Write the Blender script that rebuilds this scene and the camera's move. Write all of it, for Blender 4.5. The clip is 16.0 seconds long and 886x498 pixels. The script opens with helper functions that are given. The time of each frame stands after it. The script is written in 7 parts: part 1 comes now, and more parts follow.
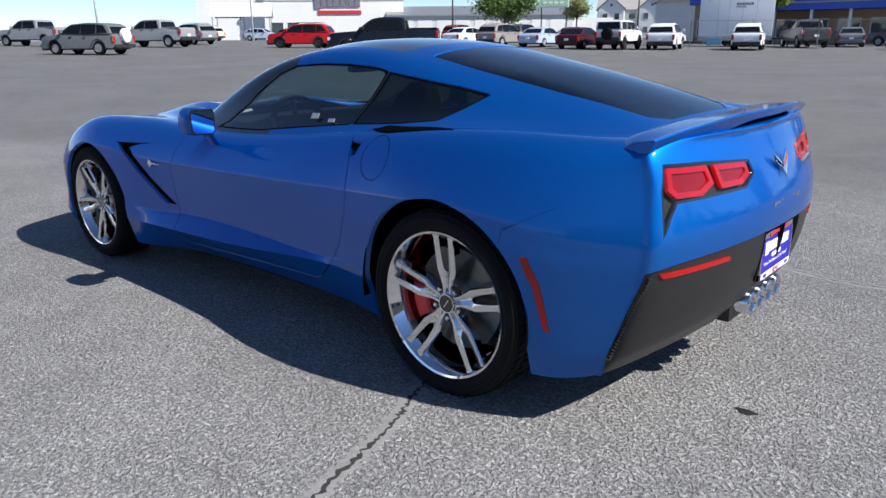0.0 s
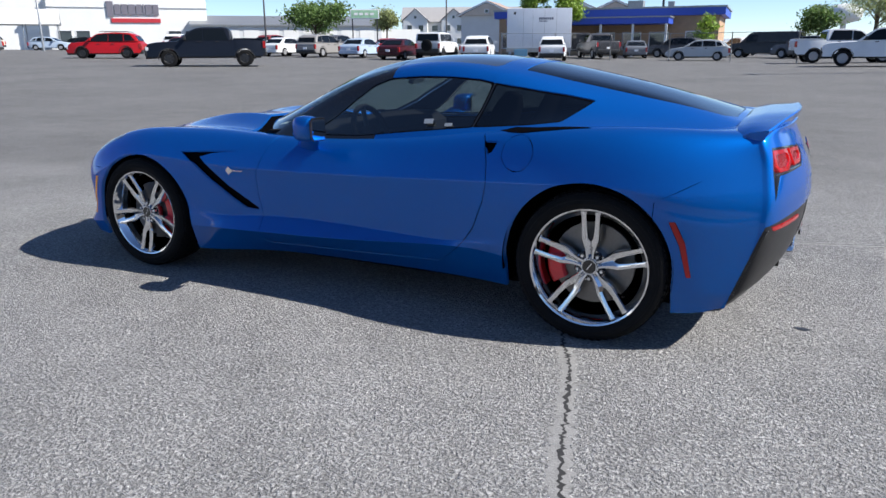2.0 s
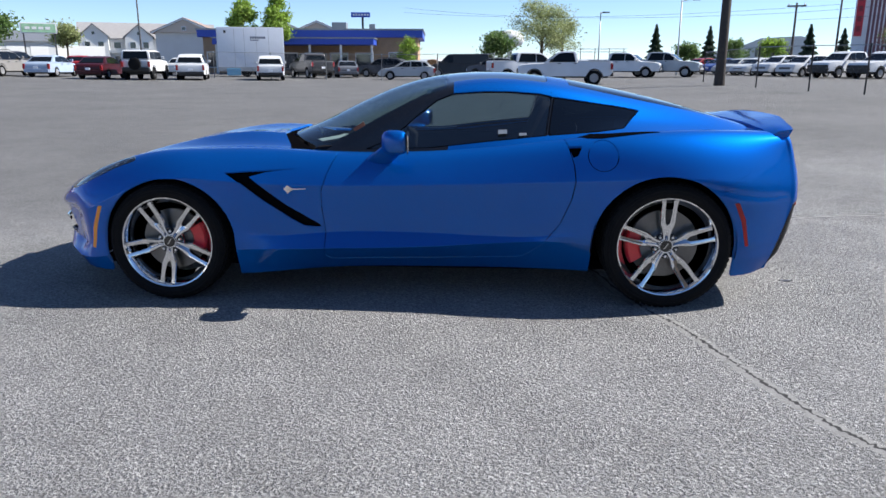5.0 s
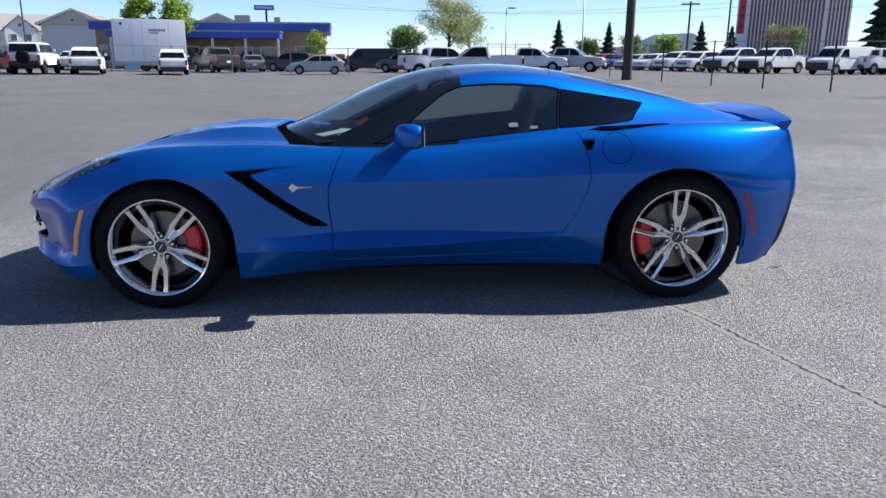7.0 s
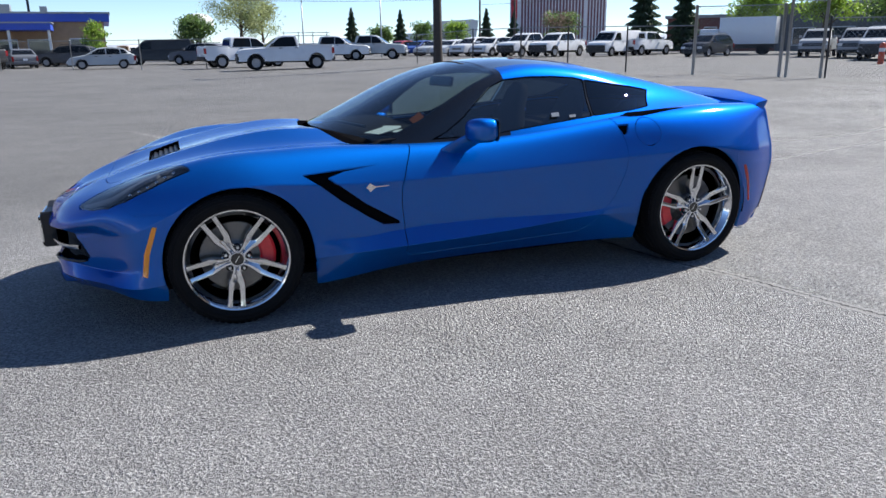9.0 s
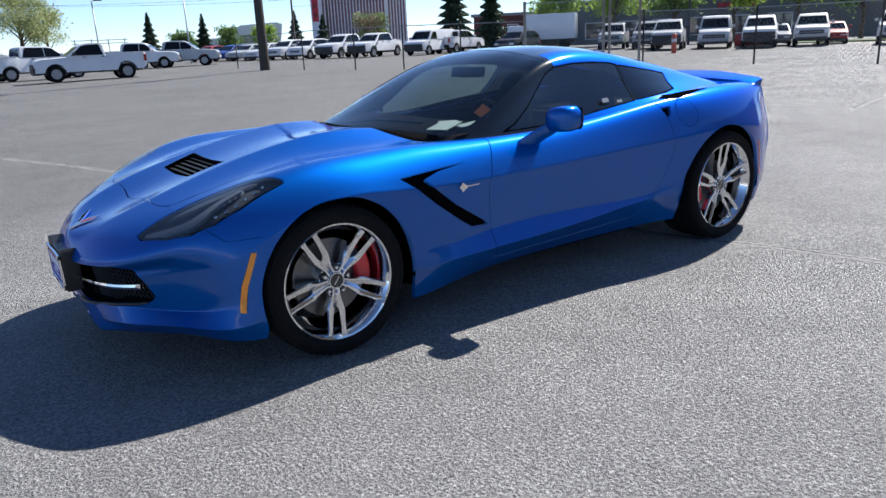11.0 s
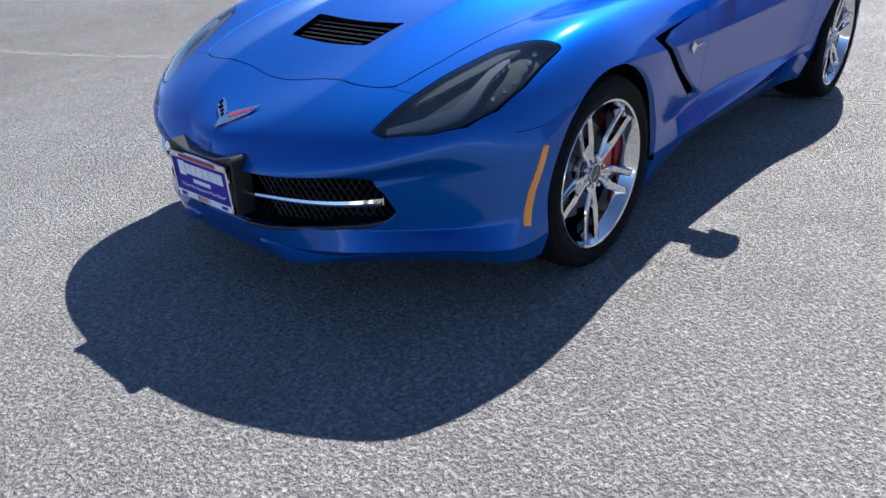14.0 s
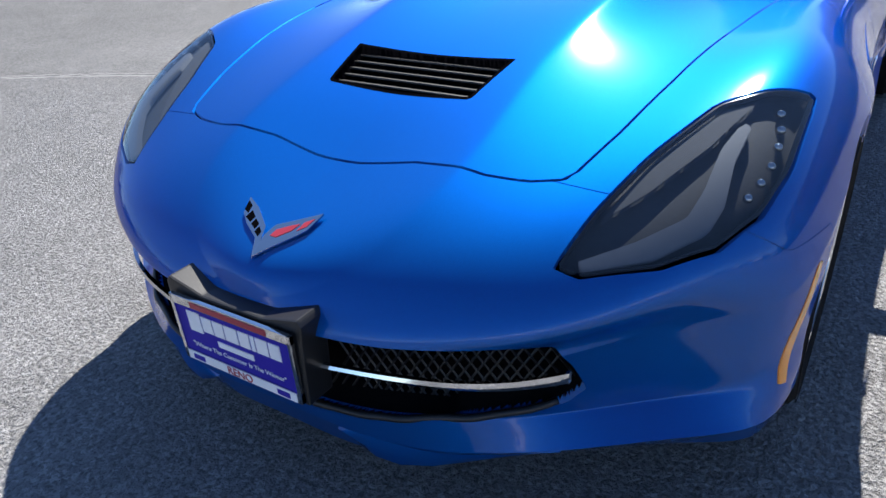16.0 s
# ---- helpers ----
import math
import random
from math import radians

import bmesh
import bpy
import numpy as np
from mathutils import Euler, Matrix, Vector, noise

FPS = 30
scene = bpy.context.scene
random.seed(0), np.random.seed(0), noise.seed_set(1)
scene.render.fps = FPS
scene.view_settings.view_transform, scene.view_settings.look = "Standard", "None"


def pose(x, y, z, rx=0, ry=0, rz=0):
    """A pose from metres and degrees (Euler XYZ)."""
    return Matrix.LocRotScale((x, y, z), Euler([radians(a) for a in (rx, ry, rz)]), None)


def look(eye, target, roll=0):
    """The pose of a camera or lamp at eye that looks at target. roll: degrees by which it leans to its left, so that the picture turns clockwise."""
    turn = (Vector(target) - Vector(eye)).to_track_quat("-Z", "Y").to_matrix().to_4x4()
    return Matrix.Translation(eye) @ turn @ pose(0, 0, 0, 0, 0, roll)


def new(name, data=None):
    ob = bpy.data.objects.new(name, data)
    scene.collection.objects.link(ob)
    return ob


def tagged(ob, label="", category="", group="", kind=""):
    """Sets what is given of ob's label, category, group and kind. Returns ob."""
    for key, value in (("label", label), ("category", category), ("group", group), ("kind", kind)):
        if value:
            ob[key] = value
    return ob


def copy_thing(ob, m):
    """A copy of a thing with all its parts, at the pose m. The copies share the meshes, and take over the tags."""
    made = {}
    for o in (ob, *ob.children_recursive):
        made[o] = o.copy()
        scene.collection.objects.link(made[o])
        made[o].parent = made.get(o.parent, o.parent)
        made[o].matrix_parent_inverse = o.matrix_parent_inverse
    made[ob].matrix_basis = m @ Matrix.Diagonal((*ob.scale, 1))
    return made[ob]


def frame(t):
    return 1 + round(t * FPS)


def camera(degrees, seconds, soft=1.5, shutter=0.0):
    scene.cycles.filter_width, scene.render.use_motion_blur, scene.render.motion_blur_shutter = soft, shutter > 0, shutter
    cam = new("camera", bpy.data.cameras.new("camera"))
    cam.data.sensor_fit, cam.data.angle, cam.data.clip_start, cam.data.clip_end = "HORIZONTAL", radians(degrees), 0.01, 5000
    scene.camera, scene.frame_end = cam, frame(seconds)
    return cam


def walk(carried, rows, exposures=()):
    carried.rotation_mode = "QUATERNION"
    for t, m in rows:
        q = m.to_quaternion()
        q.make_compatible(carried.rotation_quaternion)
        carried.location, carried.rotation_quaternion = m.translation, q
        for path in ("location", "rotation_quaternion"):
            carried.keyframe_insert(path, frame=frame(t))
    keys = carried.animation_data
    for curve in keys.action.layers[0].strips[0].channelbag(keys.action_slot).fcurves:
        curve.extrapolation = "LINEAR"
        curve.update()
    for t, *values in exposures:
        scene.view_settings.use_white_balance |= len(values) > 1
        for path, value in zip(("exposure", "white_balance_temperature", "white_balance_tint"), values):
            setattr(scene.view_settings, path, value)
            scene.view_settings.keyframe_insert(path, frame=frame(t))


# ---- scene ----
cam = camera(63.0, 16.0)
PATH = [
    (0, (2.93, -2.672, 1.241), (1.658, -1.235, 0.678), -0.6),
    (0.5, (2.793, -3.001, 1.244), (1.592, -1.506, 0.678), -0.7),
    (1, (2.64, -3.35, 1.274), (1.533, -1.78, 0.719), -0.9),
    (1.5, (2.391, -3.571, 1.273), (1.384, -1.933, 0.723), -0.8),
    (2, (2.137, -3.895, 1.282), (1.279, -2.171, 0.741), -0.3),
    (2.5, (1.896, -4.149, 1.271), (1.183, -2.358, 0.736), 0.2),
    (3, (1.569, -4.289, 1.286), (1.009, -2.444, 0.757), 0.5),
    (3.5, (1.232, -4.521, 1.286), (0.82, -2.634, 0.765), 0.6),
    (4, (0.943, -4.617, 1.273), (0.672, -2.699, 0.776), 0.4),
    (4.5, (0.641, -4.642, 1.286), (0.495, -2.712, 0.781), 0.3),
    (4.7, (0.514, -4.692, 1.283), (0.389, -2.758, 0.79), 0.2),
    (6.8, (-0.137, -4.553, 1.251), (-0.02, -2.62, 0.753), 0.5),
    (7, (-0.2, -4.553, 1.256), (-0.048, -2.624, 0.751), 0.3),
    (7.5, (-0.406, -4.573, 1.255), (-0.147, -2.654, 0.752), 0.0),
    (8, (-0.746, -4.502, 1.271), (-0.387, -2.604, 0.756), -0.6),
    (8.5, (-1.145, -4.468, 1.283), (-0.653, -2.606, 0.746), -1.4),
    (8.7, (-1.339, -4.451, 1.31), (-0.769, -2.611, 0.771), -1.1),
    (10.8, (-2.556, -3.615, 1.263), (-1.494, -2.011, 0.715), -2.8),
    (11, (-2.654, -3.524, 1.274), (-1.55, -1.949, 0.726), -2.6),
    (11.5, (-2.931, -3.262, 1.276), (-1.754, -1.745, 0.714), -2.0),
    (12, (-3.051, -3.042, 1.261), (-1.798, -1.597, 0.678), -1.1),
    (12.5, (-3.111, -2.855, 1.279), (-1.806, -1.473, 0.658), -0.4),
    (13, (-3.278, -2.642, 1.271), (-1.931, -1.33, 0.592), 0.0),
    (13.5, (-3.381, -2.363, 1.183), (-2.011, -1.126, 0.414), -0.8),
    (14, (-3.397, -2.005, 1.197), (-2.062, -0.812, 0.306), -2.2),
    (14.5, (-3.413, -1.591, 1.2), (-2.06, -0.431, 0.293), -3.6),
    (15, (-3.232, -1.321, 1.185), (-1.837, -0.225, 0.262), -3.8),
    (15.5, (-3.068, -1.128, 1.183), (-1.637, -0.096, 0.242), -3.6),
    (16, (-3.008, -0.966, 1.196), (-1.544, 0.009, 0.244), -3.1),
]
walk(cam, [(t, look(eye, target, roll)) for t, eye, target, roll in PATH], exposures=[(0, 0.80), (3, 0.93), (7, 0.93), (8.5, 0.96), (11, 0.97), (13, 1.0), (14.5, 1.28), (15, 1.34), (16, 1.22)])

# ---- light ----
SUN_FROM = Vector((0.928, 0.24, 0.915)).normalized()
world = bpy.data.worlds.new("sky")
scene.world = world
world.use_nodes = True
wn = world.node_tree
wn.nodes.clear()
sky = wn.nodes.new("ShaderNodeTexSky")
sky.sky_type = "NISHITA"
sky.sun_disc = False
sky.sun_elevation = math.asin(SUN_FROM.z)
sky.sun_rotation = math.atan2(SUN_FROM.x, SUN_FROM.y)
sky.altitude = 1300
sky.air_density = 0.8
sky.dust_density = 0.0
sky.ozone_density = 4.0
bg = wn.nodes.new("ShaderNodeBackground")
bg.inputs["Strength"].default_value = 0.086
wout = wn.nodes.new("ShaderNodeOutputWorld")
tint = wn.nodes.new("ShaderNodeMixRGB")
tint.blend_type = "MULTIPLY"
tint.inputs["Fac"].default_value = 1.0
tint.inputs["Color2"].default_value = (0.96, 0.985, 1.04, 1)
wn.links.new(sky.outputs["Color"], tint.inputs["Color1"])
wn.links.new(tint.outputs["Color"], bg.inputs["Color"])
wn.links.new(bg.outputs["Background"], wout.inputs["Surface"])
sun_data = bpy.data.lights.new("sun", "SUN")
sun_data.energy = 4.6
sun_data.angle = radians(0.53)
sun_data.color = (1.0, 0.965, 0.91)
sun = new("sun", sun_data)
sun.matrix_world = look(SUN_FROM * 60, (0, 0, 0))

# ---- materials ----
MATS = {}


def nodes_of(name):
    m = bpy.data.materials.new(name)
    m.use_nodes = True
    t = m.node_tree
    p = t.nodes["Principled BSDF"]
    return m, t, p


def add(t, kind, **values):
    n = t.nodes.new(kind)
    for k, v in values.items():
        n.inputs[k].default_value = v
    return n


def mat(name, color, rough=0.5, metal=0.0, coat=0.0, var=0.12, scale=6.0, bump=0.0, bump_scale=120.0, spec=0.5, coat_rough=0.03):
    """A procedural surface: the base colour varies at two scales, with optional fine relief."""
    if name in MATS:
        return MATS[name]
    m, t, p = nodes_of(name)
    p.inputs["Roughness"].default_value = rough
    p.inputs["Metallic"].default_value = metal
    p.inputs["Coat Weight"].default_value = coat
    p.inputs["Coat Roughness"].default_value = coat_rough
    p.inputs["Specular IOR Level"].default_value = spec
    tc = add(t, "ShaderNodeTexCoord")
    n1 = add(t, "ShaderNodeTexNoise", Scale=scale, Detail=5.0)
    n2 = add(t, "ShaderNodeTexNoise", Scale=scale * 9, Detail=3.0)
    t.links.new(tc.outputs["Object"], n1.inputs["Vector"])
    t.links.new(tc.outputs["Object"], n2.inputs["Vector"])
    mx = t.nodes.new("ShaderNodeMath")
    mx.operation = "ADD"
    t.links.new(n1.outputs["Fac"], mx.inputs[0])
    t.links.new(n2.outputs["Fac"], mx.inputs[1])
    mr = add(t, "ShaderNodeMapRange")
    mr.inputs["From Min"].default_value = 0.6
    mr.inputs["From Max"].default_value = 1.4
    mr.inputs["To Min"].default_value = 1 - var
    mr.inputs["To Max"].default_value = 1 + var
    t.links.new(mx.outputs[0], mr.inputs["Value"])
    hs = add(t, "ShaderNodeHueSaturation", Color=(*color, 1))
    t.links.new(mr.outputs[0], hs.inputs["Value"])
    t.links.new(hs.outputs["Color"], p.inputs["Base Color"])
    if bump:
        n3 = add(t, "ShaderNodeTexNoise", Scale=bump_scale, Detail=4.0)
        t.links.new(tc.outputs["Object"], n3.inputs["Vector"])
        b = add(t, "ShaderNodeBump", Strength=bump, Distance=0.01)
        t.links.new(n3.outputs["Fac"], b.inputs["Height"])
        t.links.new(b.outputs["Normal"], p.inputs["Normal"])
    MATS[name] = m
    return m


def glass(name, tint, rough=0.0, ior=1.5):
    """Tinted pane: partly clear, with a mirror-like surface."""
    if name in MATS:
        return MATS[name]
    m = bpy.data.materials.new(name)
    m.use_nodes = True
    t = m.node_tree
    t.nodes.clear()
    out = t.nodes.new("ShaderNodeOutputMaterial")
    tr = add(t, "ShaderNodeBsdfTransparent", Color=(*tint, 1))
    gl = add(t, "ShaderNodeBsdfGlossy", Color=(1, 1, 1, 1), Roughness=rough)
    lw = add(t, "ShaderNodeLayerWeight", Blend=0.5)
    f0 = ((ior - 1) / (ior + 1)) ** 2
    pw = t.nodes.new("ShaderNodeMath")
    pw.operation = "POWER"
    t.links.new(lw.outputs["Facing"], pw.inputs[0])
    pw.inputs[1].default_value = 5.0
    fr = add(t, "ShaderNodeMapRange")
    fr.inputs["To Min"].default_value, fr.inputs["To Max"].default_value = f0, 1.0
    t.links.new(pw.outputs[0], fr.inputs["Value"])
    mix = t.nodes.new("ShaderNodeMixShader")
    t.links.new(fr.outputs[0], mix.inputs["Fac"])
    t.links.new(tr.outputs["BSDF"], mix.inputs[1])
    t.links.new(gl.outputs["BSDF"], mix.inputs[2])
    t.links.new(mix.outputs["Shader"], out.inputs["Surface"])
    MATS[name] = m
    return m


def paint(name, color, metal=0.55, rough=0.32, flake=True):
    """Metallic car paint under a clear coat, with fine flakes."""
    m, t, p = nodes_of(name)
    tc = add(t, "ShaderNodeTexCoord")
    n = add(t, "ShaderNodeTexNoise", Scale=900.0, Detail=1.0)
    big = add(t, "ShaderNodeTexNoise", Scale=2.5, Detail=4.0)
    t.links.new(tc.outputs["Object"], n.inputs["Vector"])
    t.links.new(tc.outputs["Object"], big.inputs["Vector"])
    mr = add(t, "ShaderNodeMapRange")
    mr.inputs["From Min"].default_value = 0.3
    mr.inputs["From Max"].default_value = 0.7
    mr.inputs["To Min"].default_value = 0.86
    mr.inputs["To Max"].default_value = 1.14
    t.links.new(n.outputs["Fac"], mr.inputs["Value"])
    hs = add(t, "ShaderNodeHueSaturation", Color=(*color, 1))
    t.links.new(mr.outputs[0], hs.inputs["Value"])
    t.links.new(hs.outputs["Color"], p.inputs["Base Color"])
    mr2 = add(t, "ShaderNodeMapRange")
    mr2.inputs["To Min"].default_value = rough - 0.03
    mr2.inputs["To Max"].default_value = rough + 0.03
    t.links.new(big.outputs["Fac"], mr2.inputs["Value"])
    t.links.new(mr2.outputs[0], p.inputs["Roughness"])
    p.inputs["Metallic"].default_value = metal
    p.inputs["Specular IOR Level"].default_value = 0.0
    p.inputs["Specular Tint"].default_value = (0.06, 0.18, 0.8, 1)
    p.inputs["Coat Weight"].default_value = 1.0
    p.inputs["Coat Roughness"].default_value = 0.085
    p.inputs["Coat IOR"].default_value = 1.42
    MATS[name] = m
    return m


BLUE = paint("blue_metallic_paint", (0.001, 0.107, 0.42), metal=0.82, rough=0.55)
BLACK_TRIM = mat("black_plastic", (0.012, 0.012, 0.013), 0.42, var=0.2, bump=0.05, bump_scale=400)
GLOSS_BLACK = mat("gloss_black", (0.008, 0.008, 0.009), 0.12, coat=0.6, var=0.1)
SEAL = mat("black_rubber_seal", (0.003, 0.003, 0.004), 0.8, var=0.2, spec=0.0)
CAVITY = mat("dark_cavity", (0.005, 0.005, 0.006), 0.85, var=0.2, spec=0.0)
CHROME = mat("chrome", (0.66, 0.67, 0.69), 0.06, 1.0, var=0.03)
STEEL = mat("brake_steel", (0.17, 0.167, 0.163), 0.36, 1.0, var=0.15, scale=20)
RUBBER = mat("tyre_rubber", (0.007, 0.007, 0.0075), 0.85, var=0.25, scale=14, bump=0.12, bump_scale=260, spec=0.2)
RED_CALIPER = mat("red_caliper_paint", (0.75, 0.018, 0.03), 0.3, coat=0.5, var=0.1)
WHITE_PLASTIC = mat("white_print", (0.72, 0.72, 0.72), 0.45, var=0.05)
PANE = glass("tinted_pane", (0.44, 0.53, 0.54), ior=1.95)
DARK_PANE = glass("dark_tinted_pane", (0.06, 0.075, 0.085), ior=1.7)
SCREEN_PANE = glass("windscreen_pane", (0.42, 0.53, 0.54), ior=1.75)
CLEAR_PANE = glass("clear_lens", (0.66, 0.69, 0.72), ior=1.62)
AMBER = mat("amber_lens", (0.95, 0.30, 0.012), 0.15, coat=1.0, var=0.12, scale=40)
RED_LENS = mat("red_lens", (0.36, 0.003, 0.004), 0.15, coat=0.6, var=0.2, scale=30, spec=0.2)
RED_GLOW = mat("red_lens_inner", (0.20, 0.002, 0.003), 0.25, coat=0.5, var=0.15, scale=30, spec=0.15)
LAMP_GREY = mat("lamp_housing_grey", (0.075, 0.079, 0.087), 0.8, coat=0.0, var=0.15, scale=20)
LAMP_STRIP = mat("frosted_light_strip", (0.20, 0.215, 0.24), 0.7, coat=0.0, var=0.08, scale=20)
CABIN_BLACK = mat("black_leather", (0.017, 0.017, 0.019), 0.8, var=0.25, scale=12, bump=0.15, bump_scale=220, spec=0.0)
PAPER = mat("paper", (0.42, 0.46, 0.45), 0.7, var=0.05)
PLATE_BLUE = mat("plate_print_blue", (0.032, 0.022, 0.34), 0.5, coat=0.0, var=0.06, spec=0.15)
PLATE_WHITE = mat("plate_print_white", (0.88, 0.88, 0.90), 0.5, coat=0.0, var=0.05)
PLATE_RED = mat("plate_print_red", (0.40, 0.03, 0.05), 0.4, var=0.05)
ORANGE = mat("orange_sticker", (0.75, 0.16, 0.03), 0.6, var=0.08)

# ---- mesh tools ----
def finish(name, me, material, parent=None, label="", smooth=True):
    ob = new(name, me)
    if material:
        me.materials.append(material)
    if smooth:
        me.polygons.foreach_set("use_smooth", [True] * len(me.polygons))
    if parent:
        ob.parent = parent
    if label:
        ob["label"] = label
    return ob


def part(name, bm, material, parent, label="", smooth=False, angle=None):
    """One mesh object under a thing or under a part."""
    me = bpy.data.meshes.new(name)
    bmesh.ops.recalc_face_normals(bm, faces=bm.faces)
    if angle is not None:
        for f in bm.faces:
            f.smooth = True
        for e in bm.edges:
            if len(e.link_faces) == 2 and e.calc_face_angle(0) > radians(angle):
                e.smooth = False
    bm.to_mesh(me)
    bm.free()
    ob = finish(name, me, material, parent, label, smooth and angle is None)
    return ob


def box_bm(bm, x0, x1, y0, y1, z0, z1, bevel=0.0, m=None):
    r = bmesh.ops.create_cube(bm, size=1.0)
    vs = r["verts"]
    for v in vs:
        v.co = Vector(((x0 + x1) / 2 + v.co.x * (x1 - x0), (y0 + y1) / 2 + v.co.y * (y1 - y0), (z0 + z1) / 2 + v.co.z * (z1 - z0)))
    if bevel:
        es = {e for v in vs for e in v.link_edges}
        out = bmesh.ops.bevel(bm, geom=list(es), offset=bevel, segments=2, affect="EDGES", profile=0.7)
        vs = list({v for f in out["faces"] for v in f.verts} | {v for v in vs if v.is_valid})
    if m is not None:
        bmesh.ops.transform(bm, matrix=m, verts=vs)
    return vs


def box(*a, bevel=0.0, m=None):
    bm = bmesh.new()
    box_bm(bm, *a, bevel=bevel, m=m)
    return bm


def tube_bm(bm, pts, radius, sides=8, closed=False):
    """A round bar along a line of points; radius may be a number or one for each point."""
    pts = [Vector(p) for p in pts]
    n = len(pts)
    rings = []
    for i, p in enumerate(pts):
        a = pts[(i - 1) % n] if (closed or i > 0) else p
        b = pts[(i + 1) % n] if (closed or i < n - 1) else p
        d = (b - a).normalized()
        up = Vector((0, 0, 1)) if abs(d.z) < 0.9 else Vector((1, 0, 0))
        s = d.cross(up).normalized()
        u = s.cross(d)
        r = radius[i] if isinstance(radius, (list, tuple)) else radius
        rings.append([bm.verts.new(p + (s * math.cos(k * 2 * math.pi / sides) + u * math.sin(k * 2 * math.pi / sides)) * r) for k in range(sides)])
    for i in range(n if closed else n - 1):
        a, b = rings[i], rings[(i + 1) % n]
        for k in range(sides):
            bm.faces.new((a[k], a[(k + 1) % sides], b[(k + 1) % sides], b[k]))
    if not closed:
        bm.faces.new(rings[0][::-1])
        bm.faces.new(rings[-1])


def lathe_bm(bm, profile, sides=48, axis="y", start=0.0, sweep=2 * math.pi, m=None):
    """Turns a line of (radius, offset along the axis) round the axis."""
    full = abs(sweep - 2 * math.pi) < 1e-6
    count = sides if full else sides + 1
    rings = []
    for k in range(count):
        a = start + sweep * k / sides
        ring = []
        for r, o in profile:
            if axis == "y":
                c = Vector((r * math.cos(a), o, r * math.sin(a)))
            elif axis == "z":
                c = Vector((r * math.cos(a), r * math.sin(a), o))
            else:
                c = Vector((o, r * math.cos(a), r * math.sin(a)))
            ring.append(bm.verts.new(m @ c if m is not None else c))
        rings.append(ring)
    for k in range(count if full else count - 1):
        a, b = rings[k], rings[(k + 1) % count]
        for i in range(len(profile) - 1):
            bm.faces.new((a[i], a[i + 1], b[i + 1], b[i]))


def prism_bm(bm, outline, o0, o1, axis="y", m=None, bevel=0.0):
    """A flat outline given thickness between two offsets along an axis: y takes (x, z), z takes (x, y), x takes (y, z)."""
    def at(p, o):
        c = Vector((p[0], o, p[1])) if axis == "y" else Vector((p[0], p[1], o)) if axis == "z" else Vector((o, p[0], p[1]))
        return m @ c if m is not None else c
    a = [bm.verts.new(at(p, o0)) for p in outline]
    b = [bm.verts.new(at(p, o1)) for p in outline]
    fs = [bm.faces.new(a), bm.faces.new(b[::-1])]
    n = len(outline)
    for i in range(n):
        fs.append(bm.faces.new((a[i], b[i], b[(i + 1) % n], a[(i + 1) % n])))
    if bevel:
        es = list({e for f in fs for e in f.edges})
        bmesh.ops.recalc_face_normals(bm, faces=fs)
        bmesh.ops.bevel(bm, geom=es, offset=bevel, segments=2, affect="EDGES", profile=0.7)


def bspline(points, n, end0=None, end1=None, folds=(), share=.04):
    """Samples a smooth cubic line close to the points, n steps for each span; points has shape (count, ...). It folds sharply at the points named in folds."""
    data = np.asarray(points, float)
    c = data.copy()

    def ext(c):
        a = 2 * c[:1] - c[1:2] if end0 is None else end0(c[1:2])
        b = 2 * c[-1:] - c[-2:-1] if end1 is None else end1(c[-2:-1])
        return np.concatenate([a, c, b])
    for _ in range(3):
        e = ext(c)
        c = c + 0.75 * (data - (e[:-2] + 4 * e[1:-1] + e[2:]) / 6)
    if folds:
        parts = []
        for i in range(len(c)):
            if i in folds:
                sh = share(data[i], i) if callable(share) else share
                parts += [(1 - sh) * data[i] + sh * c[i - 1], data[i], (1 - sh) * data[i] + sh * c[i + 1]]
            else:
                parts.append(c[i])
        c = np.array(parts)
    e = ext(c)
    out = []
    for i in range(len(c) - 1):
        for k in range(n):
            t = k / n
            b0, b1, b2, b3 = (1 - t) ** 3 / 6, (3 * t ** 3 - 6 * t * t + 4) / 6, (-3 * t ** 3 + 3 * t * t + 3 * t + 1) / 6, t ** 3 / 6
            out.append(b0 * e[i] + b1 * e[i + 1] + b2 * e[i + 2] + b3 * e[i + 3])
    out.append((e[-3] + 4 * e[-2] + e[-1]) / 6)
    return np.array(out)


